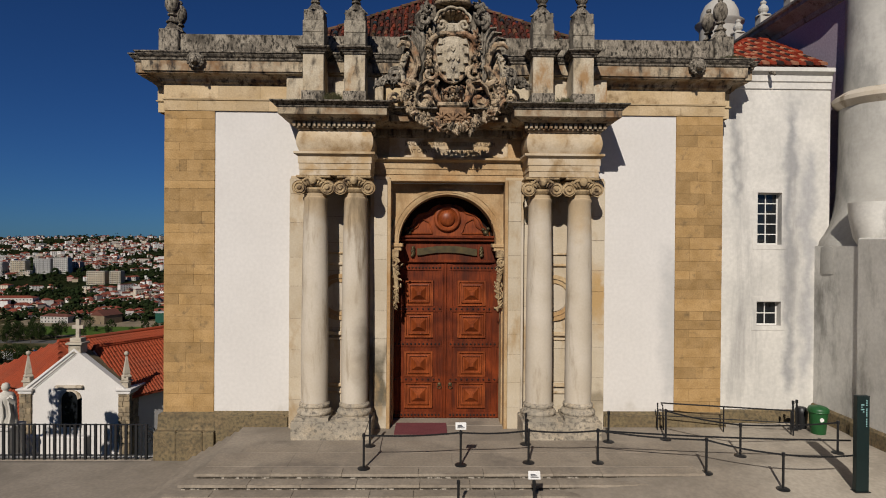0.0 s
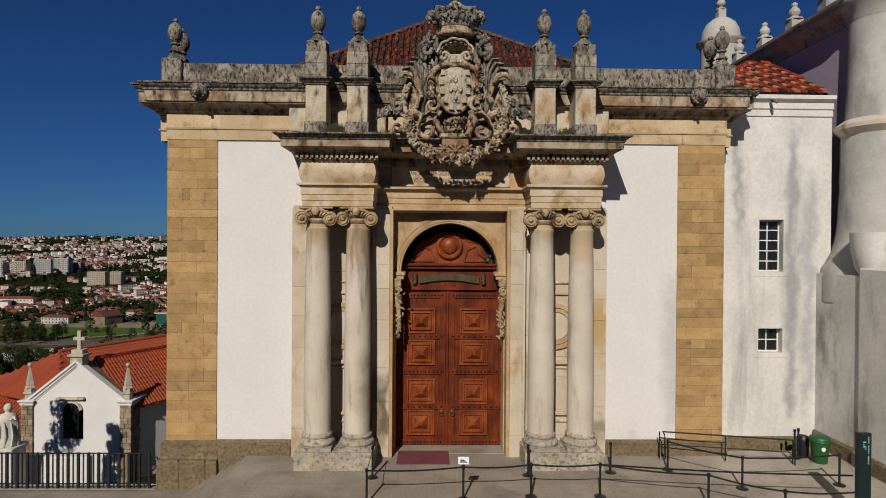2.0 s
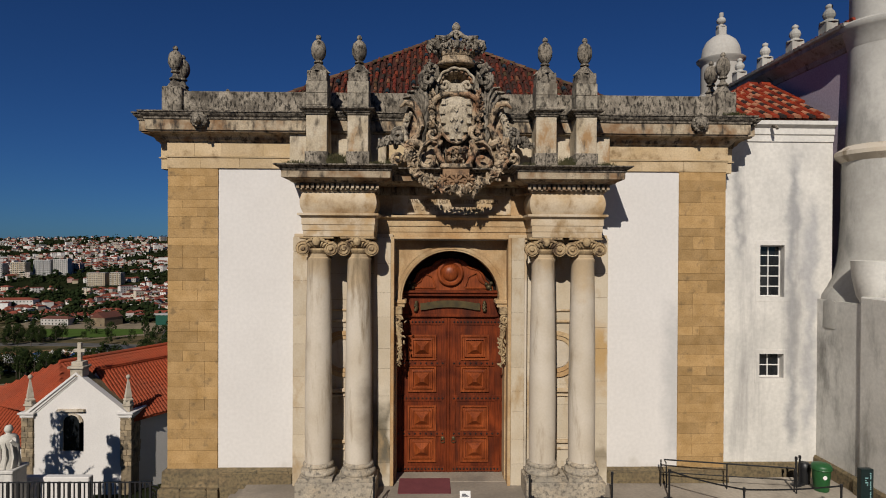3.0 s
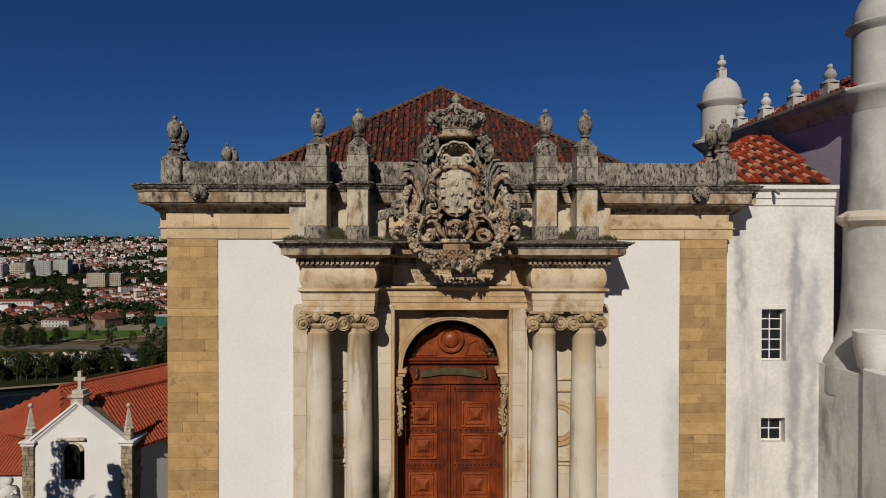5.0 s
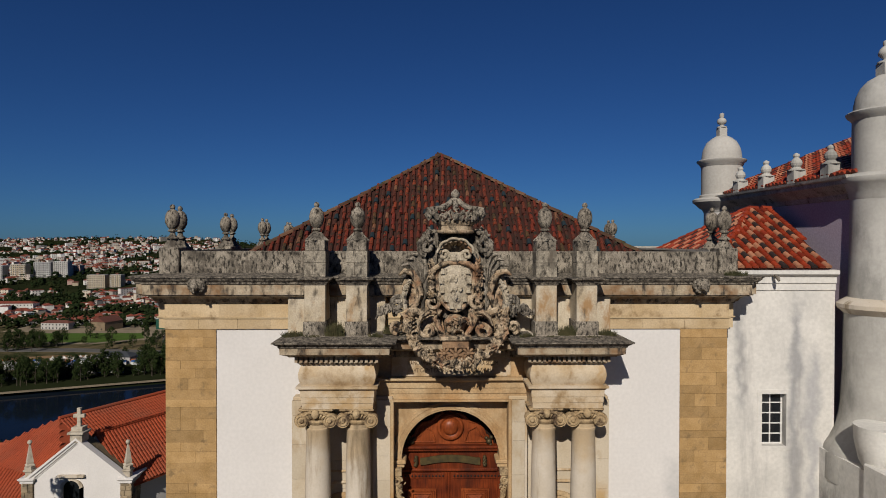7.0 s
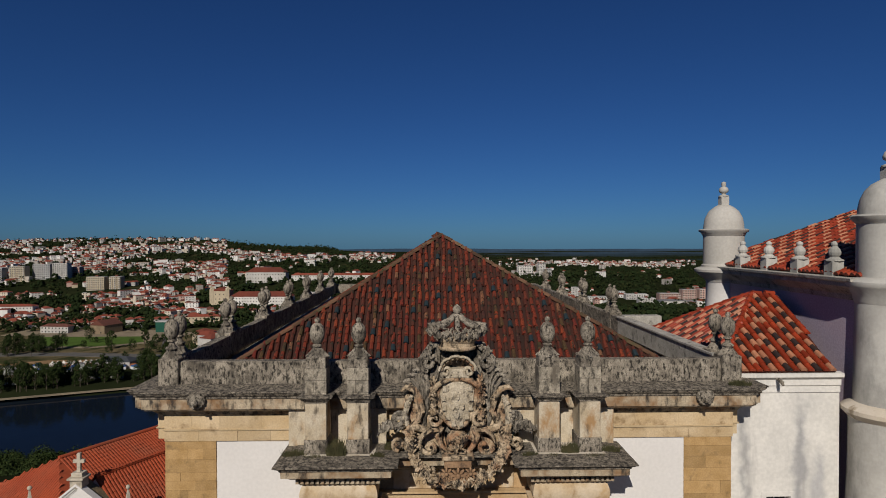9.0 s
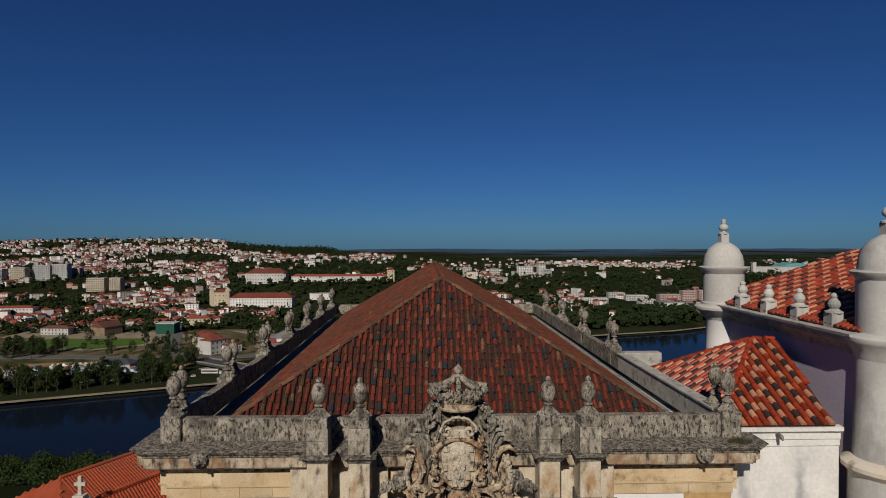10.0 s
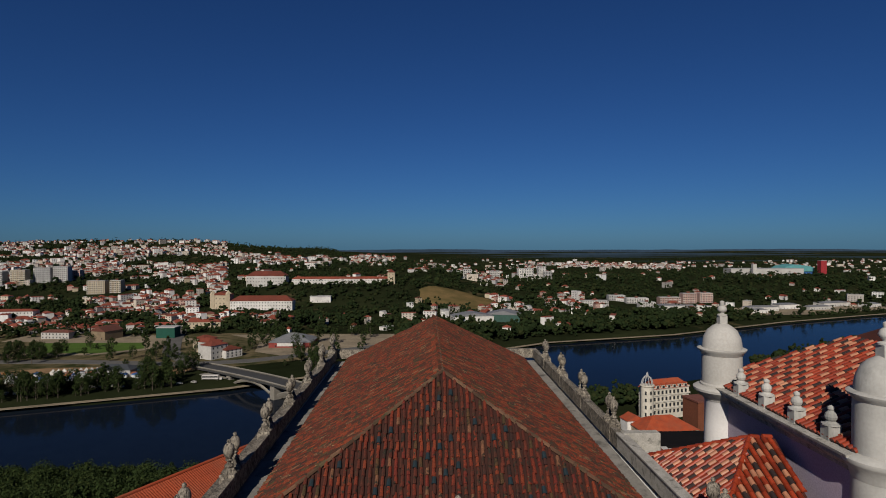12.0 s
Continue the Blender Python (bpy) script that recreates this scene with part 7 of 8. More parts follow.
def joined_town(spots):
    vv, ff, mm = [], [], []
    for x, y in spots:
        w, d, h, rh = rng.choice((5, 6, 7, 8, 9, 11, 15)), rng.uniform(6, 10), rng.choice((3, 4, 4, 5, 6, 7, 9)), rng.uniform(1.6, 3.0)
        if rng.random() < 0.05:
            w, h, rh = rng.uniform(14, 24), rng.uniform(9, 14), 0.5
        m = pose(x, y, land(x, y), 0, 0, rng.uniform(-70, 70))
        k = len(vv)
        a, b = w / 2, d / 2
        vv += [m @ Vector(p) for p in ((-a, -b, -4), (a, -b, -4), (a, b, -4), (-a, b, -4), (-a, -b, h), (a, -b, h), (a, b, h), (-a, b, h))]
        for f in ((0, 1, 5, 4), (1, 2, 6, 5), (2, 3, 7, 6), (3, 0, 4, 7)):
            ff.append(tuple(i + k for i in f))
            mm.append(0)
        k = len(vv)
        a, b = a + 0.4, b + 0.4
        c = max(a - b, 0.3)
        flat = rng.random() < 0.18
        vv += [m @ Vector(p) for p in ((-a, -b, h), (a, -b, h), (a, b, h), (-a, b, h), (-c, 0, h + (0.3 if flat else rh)), (c, 0, h + (0.3 if flat else rh)))]
        for f in ((0, 1, 5, 4), (1, 2, 5), (2, 3, 4, 5), (3, 0, 4)):
            ff.append(tuple(i + k for i in f))
            mm.append(2 if flat else 1)
        for c in range(int(w / 4)):
            for fl in range(max(1, int(h / 3))):
                k = len(vv)
                px, pz = -w / 2 + 2.2 + c * 4, 0.9 + fl * 3
                vv += [m @ Vector(p) for p in ((px - 0.6, -d / 2 - 0.06, pz), (px + 0.6, -d / 2 - 0.06, pz), (px + 0.6, -d / 2 - 0.06, pz + 1.5), (px - 0.6, -d / 2 - 0.06, pz + 1.5))]
                ff.append((k, k + 1, k + 2, k + 3))
                mm.append(3)
    me = bpy.data.meshes.new("distant_town")
    me.from_pydata(vv, [], ff)
    for one in (mat("far_walls", (0.7, 0.66, 0.6), (0.5, 0.46, 0.4), 0.02, 0.8, 0.9, 0.0, 0.3, each=-1.0,
                    tones=[(0, (0.74, 0.72, 0.68)), (0.34, (0.46, 0.37, 0.26)), (0.48, (0.56, 0.53, 0.49)), (0.62, (0.38, 0.31, 0.23)), (0.75, (0.20, 0.17, 0.14)), (0.9, (0.12, 0.11, 0.10))]), M_REDROOF, M_GREYW, M_PANE):
        me.materials.append(one)
    me.polygons.foreach_set("material_index", mm)
    return tagged(new("distant_town", me), "distant white houses with red roofs on the hills", "town", kind="stuff")


joined_town(FAR_SPOTS)

# flats: middle, face y, height over foot, width
def flats(name, label, x, y, w, h, wall, floors, cols, d=14, balcony=True):
    t = thing(name, label, "apartment block", "apartment blocks")
    z = land(x, y)
    t.location = (x, y + d / 2, z)
    part("wall", box(B(), -w / 2, w / 2, -d / 2, d / 2, -8, h), wall, t)
    part("roof", box(B(), -w / 2 + 0.4, w / 2 - 0.4, -d / 2 + 0.4, d / 2 - 0.4, h, h + 0.6), M_GREYW, t)
    part("lift_house", box(B(), -2, 2, -2, 2, h + 0.5, h + 3), M_BROWNROOF, t)
    wn2 = mesh_of(box(B(), -w / cols * 0.27, w / cols * 0.27, -0.1, 0.05, 0, h / floors * 0.5), "window", M_PANE)
    bal = mesh_of(box(B(), -w / cols * 0.42, w / cols * 0.42, -1.0, 0, 0, 0.9, 0.05), "balcony", M_WHITEW)
    for f in range(floors):
        for c in range(cols):
            o = part("window", wn2, None, t)
            o.location = (-w / 2 + w * (c + 0.5) / cols, -d / 2, h * (f + 0.3) / floors)
            if balcony and c % 2 == 0:
                o = part("balcony", bal, None, t)
                o.location = (-w / 2 + w * (c + 0.5) / cols, -d / 2, h * (f + 0.08) / floors)
    return t


FLATS = [(-547, 980, 29, -41, 0), (-518, 985, 18, -41, 0), (-698, 1080, 30, -24, 1), (-668, 1085, 26, -22, 2), (-727, 1060, 26, -27, 0), (-760, 1050, 27, -29, 1), (-656, 1110, 16, -30, 3),
         (74, 1200, 17, -35, 2), (132, 1220, 20, -39, 2), (200, 1250, 33, -36, 2), (244, 1300, 18, -34, 2), (255, 1290, 18, -44, 1)]
FLATS2 = [(326, 930, 35, -68, 2), (324, 880, 24, -72, 2), (251, 900, 40, -70, 2), (303, 960, 27, -68, 1), (374, 920, 33, -66, 3), (409, 930, 22, -61, 3), (438, 935, 21, -61, 3)]
for x, y, w, top, tone in FLATS + FLATS2:
    h = max(top - land(x, y), 8)
    m, word = ((M_CREAMW, "cream"), (M_GREYW, "grey"), (M_WHITEW, "white"), (M_PINKW, "orange-pink"))[tone]
    flats("apartment_block", "%s apartment block with rows of windows" % word, x, y, w, h, m, max(3, int(h / 3.2)), max(4, int(w / 3.6)))

# long convent on the hill and the lower monastery
house("convent_church", "white convent block with a red roof on the ridge", 66, 22, 13 + max(0, -47 - land(-276, 1010)), 8, M_WHITEW, M_REDROOF, 3, 14, (-276, 1011, land(-276, 1000)), 0, group="")
house("convent_wing", "long low white convent wing with a red roof", 166, 12, 8 + max(0, -48 - land(-151, 1010)), 3.5, M_WHITEW, M_REDROOF, 2, 34, (-151, 1008, land(-151, 1000)), 0, group="")
house("convent_tower", "cream corner tower with a red pointed roof", 12, 12, 20, 5, M_CREAMW, M_REDROOF, 4, 2, (-67, 1006, land(-67, 1000)), 0, group="")
house("monastery_wing", "long white monastery building with a red roof", 88, 20, 13, 7, M_WHITEW, M_REDROOF, 3, 22, (-242, 860, land(-242, 850)), 0, group="")
mc = house("monastery_church", "pale stone church front with two low towers", 27, 18, 20, 5, M_CREAMW, M_REDROOF, 3, 5, (-300, 859, land(-300, 850)), 0, True, group="")
for s in (-1, 1):
    part("bell_tower", box(B(), s * 11 - 3, s * 11 + 3, -9.6, -3, 0, 22), M_CREAMW, mc)
    part("tower_cap", lathe(B(), [(4.2, 22), (3.4, 23.5), (1, 25.5), (0.2, 27)], (s * 11, -6.3, 0), 4), M_CREAMW, mc)
house("white_hall", "plain white flat-roofed hall", 31, 12, 9, 0, M_WHITEW, M_GREYW, 1, 4, (-167, 905, land(-167, 900)), 0, group="")
sh = house("sports_hall", "low sports hall with a grey sheet roof and red walls", 40, 34, 5, 7, mat("red_hall_wall", (0.24, 0.045, 0.035), None, 0.1, 0.5, 0.8, 0, 0.5), M_SLATE, 1, 3, (-133, 577, land(-133, 560)), 0, group="")
part("white_band", box(B(), -12, 12, -17.15, -17.0, 1.6, 4.6), M_WHITEW, sh)
house("ruined_church", "old stone church with a dark red roof", 19, 22, 9, 5, mat("old_church_stone", (0.24, 0.18, 0.11), (0.15, 0.11, 0.07), 0.1, 0.9, 0.95, 0, 0.6), M_BROWNROOF, 1, 2, (-335, 620, land(-335, 610)), -20, True, group="")
house("netted_house", "house wrapped in green scaffold netting", 19, 14, 11, 0, mat("green_net", (0.012, 0.075, 0.05), None, 0.2, 0.5, 0.9, 0, 1), M_GREYW, 0, 0, (-275, 626, land(-275, 620)), 0, group="")
house("warehouse", "low white warehouse with grey sheet roof", 49, 26, 9, 4, M_WHITEW, M_SLATE, 1, 3, (50, 730, land(50, 720)), 8, True, group="")
house("warehouse", "low green-walled warehouse with a pale sheet roof", 43, 30, 9, 5, mat("green_wall", (0.04, 0.09, 0.07), None, 0.1, 0.5, 0.8, 0, 0.5), M_SLATE, 0, 0, (92, 745, land(89, 735)), -14, True, group="")
house("long_shed", "long dark sheet-roofed shed by the river", 28, 14, 5, 3, M_GREYW, mat("dark_sheet_roof", (0.05, 0.055, 0.06), None, 0.1, 0.5, 0.7, 0, 0.5), 0, 0, (-237, 452, land(-237, 445)), -4, group="")
house("shopping_hall", "long white shopping hall far across the river", 188, 40, 17, 0, M_WHITEW, M_GREYW, 1, 16, (860, 1520, land(860, 1500)), 0, group="")
std = thing("stadium", "far stadium with a curved teal roof", "stadium", at=(969, 1560, land(969, 1540)))
bm = B()
prism(bm, [(-42, 8), (42, 8), (42, 17), (30, 22), (0, 26), (-30, 22), (-42, 15)], -15, 40)
part("roof", bm, mat("teal_sheet", (0.10, 0.30, 0.30), None, 0.05, 0.5, 0.6, 0, 0.3), std)
part("stand", box(B(), -40, 40, -12, 38, -6, 9), mat("blue_panel", (0.03, 0.10, 0.28), None, 0.05, 0.5, 0.6, 0, 0.3), std)
house("red_tower", "plain dark red tower block", 15, 15, 38, 0, mat("red_panel", (0.30, 0.025, 0.03), None, 0.05, 0.5, 0.7, 0, 0.3), M_GREYW, 0, 0, (1006, 1507, land(1006, 1500)), 0, group="")
house("white_tower", "slim white sign tower", 9, 9, 30, 0, M_WHITEW, M_REDROOF, 0, 0, (817, 1485, land(817, 1480)), 0, group="")
# pale row along the road by the bridge
ROWH = [(-212, 560, 16, 12, 20), (-204, 545, 15, 12, 20), (-196, 530, 15, 14, 20), (-187, 514, 18, 14, 20), (-176, 520, 16, 9, 12)]
for x, y, w, h, tn in ROWH:
    house("street_house", "white street house with a red roof by the bridge road", w, 14, h - 2, 3, M_WHITEW if x > -200 else M_CREAMW, M_REDROOF, 3, 4, (x, y, land(x, y)), tn + 40, group="street houses")

house("long_white_house", "long white three-storey house across the river", 50, 14, 12, 2.5, M_WHITEW, M_REDROOF, 3, 12, (-522, 756, land(-522, 756)), 4, group="")
house("long_white_house", "long white two-storey house behind the lawn", 30, 10, 7, 2.4, M_WHITEW, M_BROWNROOF, 2, 8, (-386, 622, land(-386, 622)), -6, group="")
house("long_white_house", "white terrace behind the lawn", 22, 10, 8, 2.4, M_WHITEW, M_REDROOF, 2, 6, (-300, 668, land(-300, 668)), 8, group="")
house("long_white_house", "cream terrace beside the street", 40, 11, 8, 2.4, M_CREAMW, M_REDROOF, 2, 10, (-262, 690, land(-262, 690)), 3, group="")
# roads, lawn and lots on the flat bank
M_ROAD = mat("pale_asphalt", (0.125, 0.118, 0.108), (0.09, 0.086, 0.08), 0.1, 0.7, 0.95, 0, 0.8, spec=0.0)
M_LAWN = mat("mown_lawn", (0.075, 0.125, 0.028), (0.06, 0.095, 0.024), 0.08, 0.7, 0.95, 0, 0.8, spec=0.0)
M_DIRT = mat("bare_dirt", (0.30, 0.185, 0.10), (0.18, 0.12, 0.065), 0.06, 0.9, 0.95, 0, 0.5, spec=0.0)
M_DUST = mat("pale_dust", (0.28, 0.225, 0.155), (0.17, 0.14, 0.10), 0.05, 0.9, 0.95, 0, 0.5, spec=0.0)


def patch(name, label, pts, z, material):
    bm = B()
    bm.faces.new([bm.verts.new((x, y, z)) for x, y in pts])
    bmesh.ops.triangulate(bm, faces=bm.faces)
    return tagged(part(name, bm, material), label, name.replace("_", " "), kind="structure")


def strip(name, label, pts, w, z, material):
    bm = B()
    sweep(bm, [(-w / 2, z - 0.4), (w / 2, z - 0.4), (w / 2, z), (-w / 2, z)], pts)
    return tagged(part(name, bm, material), label, "road", kind="structure")


PZ = -77.0
patch("bank_ground", "dry brownish open ground on the flat bank", [(-470, 400), (-330, 395), (-250, 425), (-170, 470), (-60, 530), (-40, 640), (-200, 650), (-470, 650)], PZ + 0.12, mat("dry_bank_earth", (0.16, 0.122, 0.068), (0.06, 0.056, 0.028), 0.035, 1.0, 0.95, 0, 0.5, spec=0.0, stain=(0.03, 0.036, 0.014), stain_scale=0.06, stain_at=0.56))
patch("lawn", "mown green lawn before the old church", [(-385, 592), (-286, 592), (-268, 560), (-300, 536), (-372, 540)], PZ + 0.35, M_LAWN)
patch("dirt_lot", "bare reddish dirt by the river", [(-330, 430), (-190, 452), (-186, 478), (-300, 476), (-345, 455)], PZ + 0.3, M_DIRT)
patch("dusty_ground", "pale dusty open ground", [(-430, 600), (-386, 600), (-372, 530), (-300, 528), (-262, 552), (-240, 615), (-300, 640), (-430, 640)], PZ + 0.25, M_DUST)
patch("car_park", "pale dusty lot round the sports hall", [(-215, 640), (-40, 640), (-20, 560), (-60, 520), (-130, 520), (-160, 540), (-172, 600)], PZ + 0.25, M_DUST)
xs, ys = axis([(-40, 130, 6)]), axis([(850, 1020, 6)])
patch("works_yard", "pale sandy yards and lots along the far bank", [(420, 782), (520, 790), (620, 830), (740, 880), (760, 960), (640, 935), (520, 905), (430, 860)], PZ + 0.3, M_DUST)
for x, y, w, d, h, tn in ((470, 838, 46, 16, 6, 8), (520, 862, 34, 18, 7, 10), (560, 850, 40, 14, 5, 14), (610, 892, 52, 18, 6, 16), (660, 880, 30, 14, 5, 18), (450, 812, 26, 12, 5, 5), (378, 846, 44, 18, 7, 6), (342, 838, 36, 20, 9, 4)):
    house("works_shed", "low white works shed with a grey sheet roof", w, d, h, 1.8, M_WHITEW, M_SLATE, 1, int(w / 5), (x, y, land(x, y)), tn, group="works sheds")
dry = sheet("dry_field", xs, ys, lambda x, y: land(x, y) + (0.9 if on_dry_hill(x, y) else -3.0), mat("dry_grass", (0.17, 0.115, 0.05), (0.09, 0.075, 0.03), 0.05, 0.9, 1.0, 0, 0.4, spec=0.0))
tagged(dry, "dry yellow grass hill between woods", "field", kind="structure")
strip("road", "grey avenue behind the river bank", [(-420, 500), (-300, 500), (-200, 486), (-150, 500), (-60, 560), (60, 640)], 14, PZ + 0.5, M_ROAD)
strip("road", "street running inland from the bridge", [(-192, 482), (-235, 540), (-262, 610), (-290, 700)], 15, PZ + 0.55, M_ROAD)
strip("road", "pale path along the river bank", [(x, banks(x)[1] + 4) for x in (-420, -340, -264, -200, -142, -60, 30, 119, 190, 265, 350, 443, 530, 614, 700)], 4, PZ - 2.2, M_DUST)

bridge = thing("road_bridge", "concrete arched road bridge over the river", "bridge")
b0, b1 = Vector((-190, 480)), Vector((20, 285))
bd = (b1 - b0).normalized()
br = Vector((bd.y, -bd.x))
M_CONC = mat("pale_concrete", (0.25, 0.225, 0.185), (0.17, 0.155, 0.13), 0.1, 0.8, 0.9, 0, 0.8)


def deck_z(q):
    return -75.5 + 5 * math.sin(math.pi * min(max(q, 0), 1))


n = 24
bm = B()
rows = []
for k in range(n + 1):
    q = k / n
    p = b0 + (b1 - b0) * q
    z = deck_z(q)
    rows.append([bm.verts.new((p.x + br.x * o, p.y + br.y * o, z + h)) for o, h in ((-7, 0), (7, 0), (7, -1.4), (-7, -1.4))])
for a, b in zip(rows, rows[1:]):
    for j in range(4):
        bm.faces.new((a[j], a[(j + 1) % 4], b[(j + 1) % 4], b[j]))
bm.faces.new(rows[0])
bm.faces.new(rows[-1][::-1])
part("deck", bm, mat("dark_asphalt", (0.05, 0.049, 0.047), (0.035, 0.035, 0.034), 0.1, 0.7, 0.95, 0, 0.8), bridge, "grey asphalt deck")
for s in (-7, 7):
    bm = B()
    tube(bm, [((b0 + (b1 - b0) * k / n).x + br.x * s, (b0 + (b1 - b0) * k / n).y + br.y * s, deck_z(k / n) + 0.6) for k in range(n + 1)], 0.6, 4)
    part("parapet", bm, M_CONC, bridge)
for q in (0.22, 0.42, 0.62, 0.82):
    p = b0 + (b1 - b0) * q
    o = part("pier", box(B(), -2.5, 2.5, -6, 6, -90, deck_z(q) - 1.2, 0.3), M_CONC, bridge)
    o.matrix_basis = pose(p.x, p.y, 0, 0, 0, math.degrees(math.atan2(bd.y, bd.x)))
for qa, qb in ((0.24, 0.41), (0.44, 0.61), (0.64, 0.81)):
    bm = B()
    pts = []
    for k in range(13):
        q = qa + (qb - qa) * k / 12
        p = b0 + (b1 - b0) * q
        pts.append((p.x, p.y, deck_z(q) - 2.2 - 5 * (2 * k / 12 - 1) ** 2))
    for s in (-5.5, 0, 5.5):
        tube(bm, [(x + br.x * s, y + br.y * s, z) for x, y, z in pts], 1.0, 4)
    part("arch", bm, M_CONC, bridge)
bm = box(B(), -14, 14, -12, 12, -84, -76.8)
o = part("abutment", bm, M_CONC, bridge, "stone-faced abutment")
o.matrix_basis = pose(b0.x + 45 * bd.x, b0.y + 45 * bd.y, 0, 0, 0, math.degrees(math.atan2(bd.y, bd.x)))

# white tents and parked vehicles by the river
tent = None
for k in range(9):
    x, y = -283 + k * 3.6, 449 + k * 0.9
    if tent is None:
        tent = thing("fair_tent", "small white peaked fair tent", "tent", "fair tents", at=(x, y, PZ + 0.3))
        part("canopy", lathe(B(), [(2.5, 2.4), (2.4, 2.6), (1.2, 3.3), (0.1, 4.6)], (0, 0, 0), 4), M_WHITEW, tent)
        part("skirt", box(B(), -1.7, 1.7, -1.7, 1.7, 0, 2.45), M_WHITEW, tent)
    else:
        copy_thing(tent, Matrix.Translation((x, y, PZ + 0.3)))


STALLS = [mat("stall_" + n, c, None, 0.5, 0.5, 0.8, 0, 2) for n, c in (("blue", (0.03, 0.10, 0.30)), ("white", (0.6, 0.6, 0.58)), ("orange", (0.40, 0.14, 0.04)), ("grey", (0.2, 0.2, 0.2)))]
NAMES = ("blue", "white", "orange", "grey")
for k in range(44):
    x = rng.uniform(-352, -205)
    y = 437 + 0.11 * (x + 284) + rng.uniform(-14, 12)
    if y < banks(x)[1] + 30:
        continue
    c = k % 4
    w = rng.uniform(2, 7)
    s = thing("fair_stall", "%s canvas fair stall on the bare ground" % NAMES[c], "stall", "fair stalls")
    s.matrix_basis = pose(x, y, PZ + 0.3, 0, 0, rng.uniform(-30, 30))
    part("body", box(B(), -w / 2, w / 2, -1.5, 1.5, 0, 2.2), STALLS[3 if c == 3 else 1], s)
    part("canopy", prism(B(), [(-w / 2 - 0.3, 2.2), (w / 2 + 0.3, 2.2), (w / 2 - 0.4, 3.2), (-w / 2 + 0.4, 3.2)], -1.9, 1.9), STALLS[c], s)


def car(name, label, colour, length, at, turn, high=1.45):
    c = thing(name, label, "vehicle", "vehicles by the river")
    c.matrix_basis = pose(*at, 0, 0, turn)
    bm = B()
    L = length / 2
    prism(bm, [(-L, 0.3), (L, 0.3), (L, 0.8), (L * 0.55, 0.9), (L * 0.3, high), (-L * 0.75, high), (-L, 0.9)], -0.85, 0.85)
    part("body", bm, colour, c)
    part("glass", box(B(), -L * 0.7, L * 0.28, -0.87, 0.87, 0.95, high - 0.12), M_PANE, c)
    for sx in (-0.6, 0.6):
        for sy in (-0.8, 0.8):
            o = part("wheel", lathe(B(), [(0.32, -0.1), (0.32, 0.1)], (0, 0, 0), 10), M_BLACK, c)
            o.matrix_basis = pose(sx * L, sy, 0.32, 90, 0, 0)
    return c


car_a = car("car", "white car parked by the river", M_WHITEW, 4.3, (-236, 405, PZ + 0.3), 10)
car_b = car("car", "dark car parked by the river", M_BLACK, 4.3, (-228, 409, PZ + 0.3), 10)
for k in range(26):
    x = -330 + k * 7.3 + rng.uniform(-2, 2)
    y = 398 + 0.36 * (x + 250) * 0.6 + rng.uniform(0, 14)
    if y > banks(x)[1] + 14:
        copy_thing(rng.choice((car_a, car_b)), pose(x, y, PZ + 0.32, 0, 0, rng.uniform(0, 180)))
bus = thing("coach", "long white coach parked by the bridge", "bus", at=(-160, 432, PZ + 0.3))
part("body", box(B(), -6, 6, -1.3, 1.3, 0.4, 3.4, 0.2), M_WHITEW, bus)
part("window_band", box(B(), -5.6, 5.6, -1.32, 1.32, 1.7, 2.7), M_PANE, bus)

# ---- near bank on the other side: hotel and red roofs ----
M_HOTEL = mat("pale_hotel_wall", (0.58, 0.53, 0.44), (0.46, 0.42, 0.34), 0.1, 0.8, 0.9, 0.0, 0.6)
hot = thing("riverside_hotel", "ornate pale hotel with a red roof and a corner dome", "hotel", at=(134.5, 345, -77.5))
hot.rotation_euler = (0, 0, radians(18))
part("wall", box(B(), -15, 16, -7, 2.5, -12, 20), M_HOTEL, hot)
for z in (5.2, 10, 14.8, 19.6):
    part("string_course", box(B(), -15.3, 16.3, -7.3, 2.7, z, z + 0.5), M_WHITEW, hot)
bm = hip_roof(B(), 31, 9.6, 20, 6.0, 0.6)
for v in bm.verts:
    v.co.x += 0.5
    v.co.y -= 2.2
part("roof", bm, M_ORANGE, hot, "orange tile roof")
part("corner_tower", lathe(B(), [(4, -6), (4, 22.5), (4.6, 23), (4.6, 23.6), (3.6, 23.8)], (-15, -6, 0), 16), M_HOTEL, hot, "round corner tower", True)
bm = B()
for k in range(10):
    a = 2 * math.pi * k / 10
    tube(bm, [(-15 + 3.4 * math.cos(a) * math.cos(q), -6 + 3.4 * math.sin(a) * math.cos(q), 24 + 6.4 * math.sin(q)) for q in [i * math.pi / 14 for i in range(8)]], 0.28, 5)
lathe(bm, [(0.8, 29.8), (0.8, 31.4), (0.2, 33)], (-15, -6, 0), 10)
part("dome_ribs", bm, M_GREYW, hot, "open ribbed dome")
for f in range(4):
    for c in range(9):
        o = part("window", PANE, None, hot)
        o.location = (-10.2 + c * 2.95, -7.05, 1.5 + 4.8 * f)
        o.scale = (1.1, 1.4, 1.7)
    for a in (-2.4, -1.6, -0.8):
        o = part("window", PANE, None, hot)
        o.matrix_basis = pose(-15 + 4.0 * math.cos(a), -6 + 4.0 * math.sin(a), 1.5 + 5.2 * f, 0, 0, math.degrees(a) + 90) @ Matrix.Diagonal((0.9, 1.4, 1.7, 1))
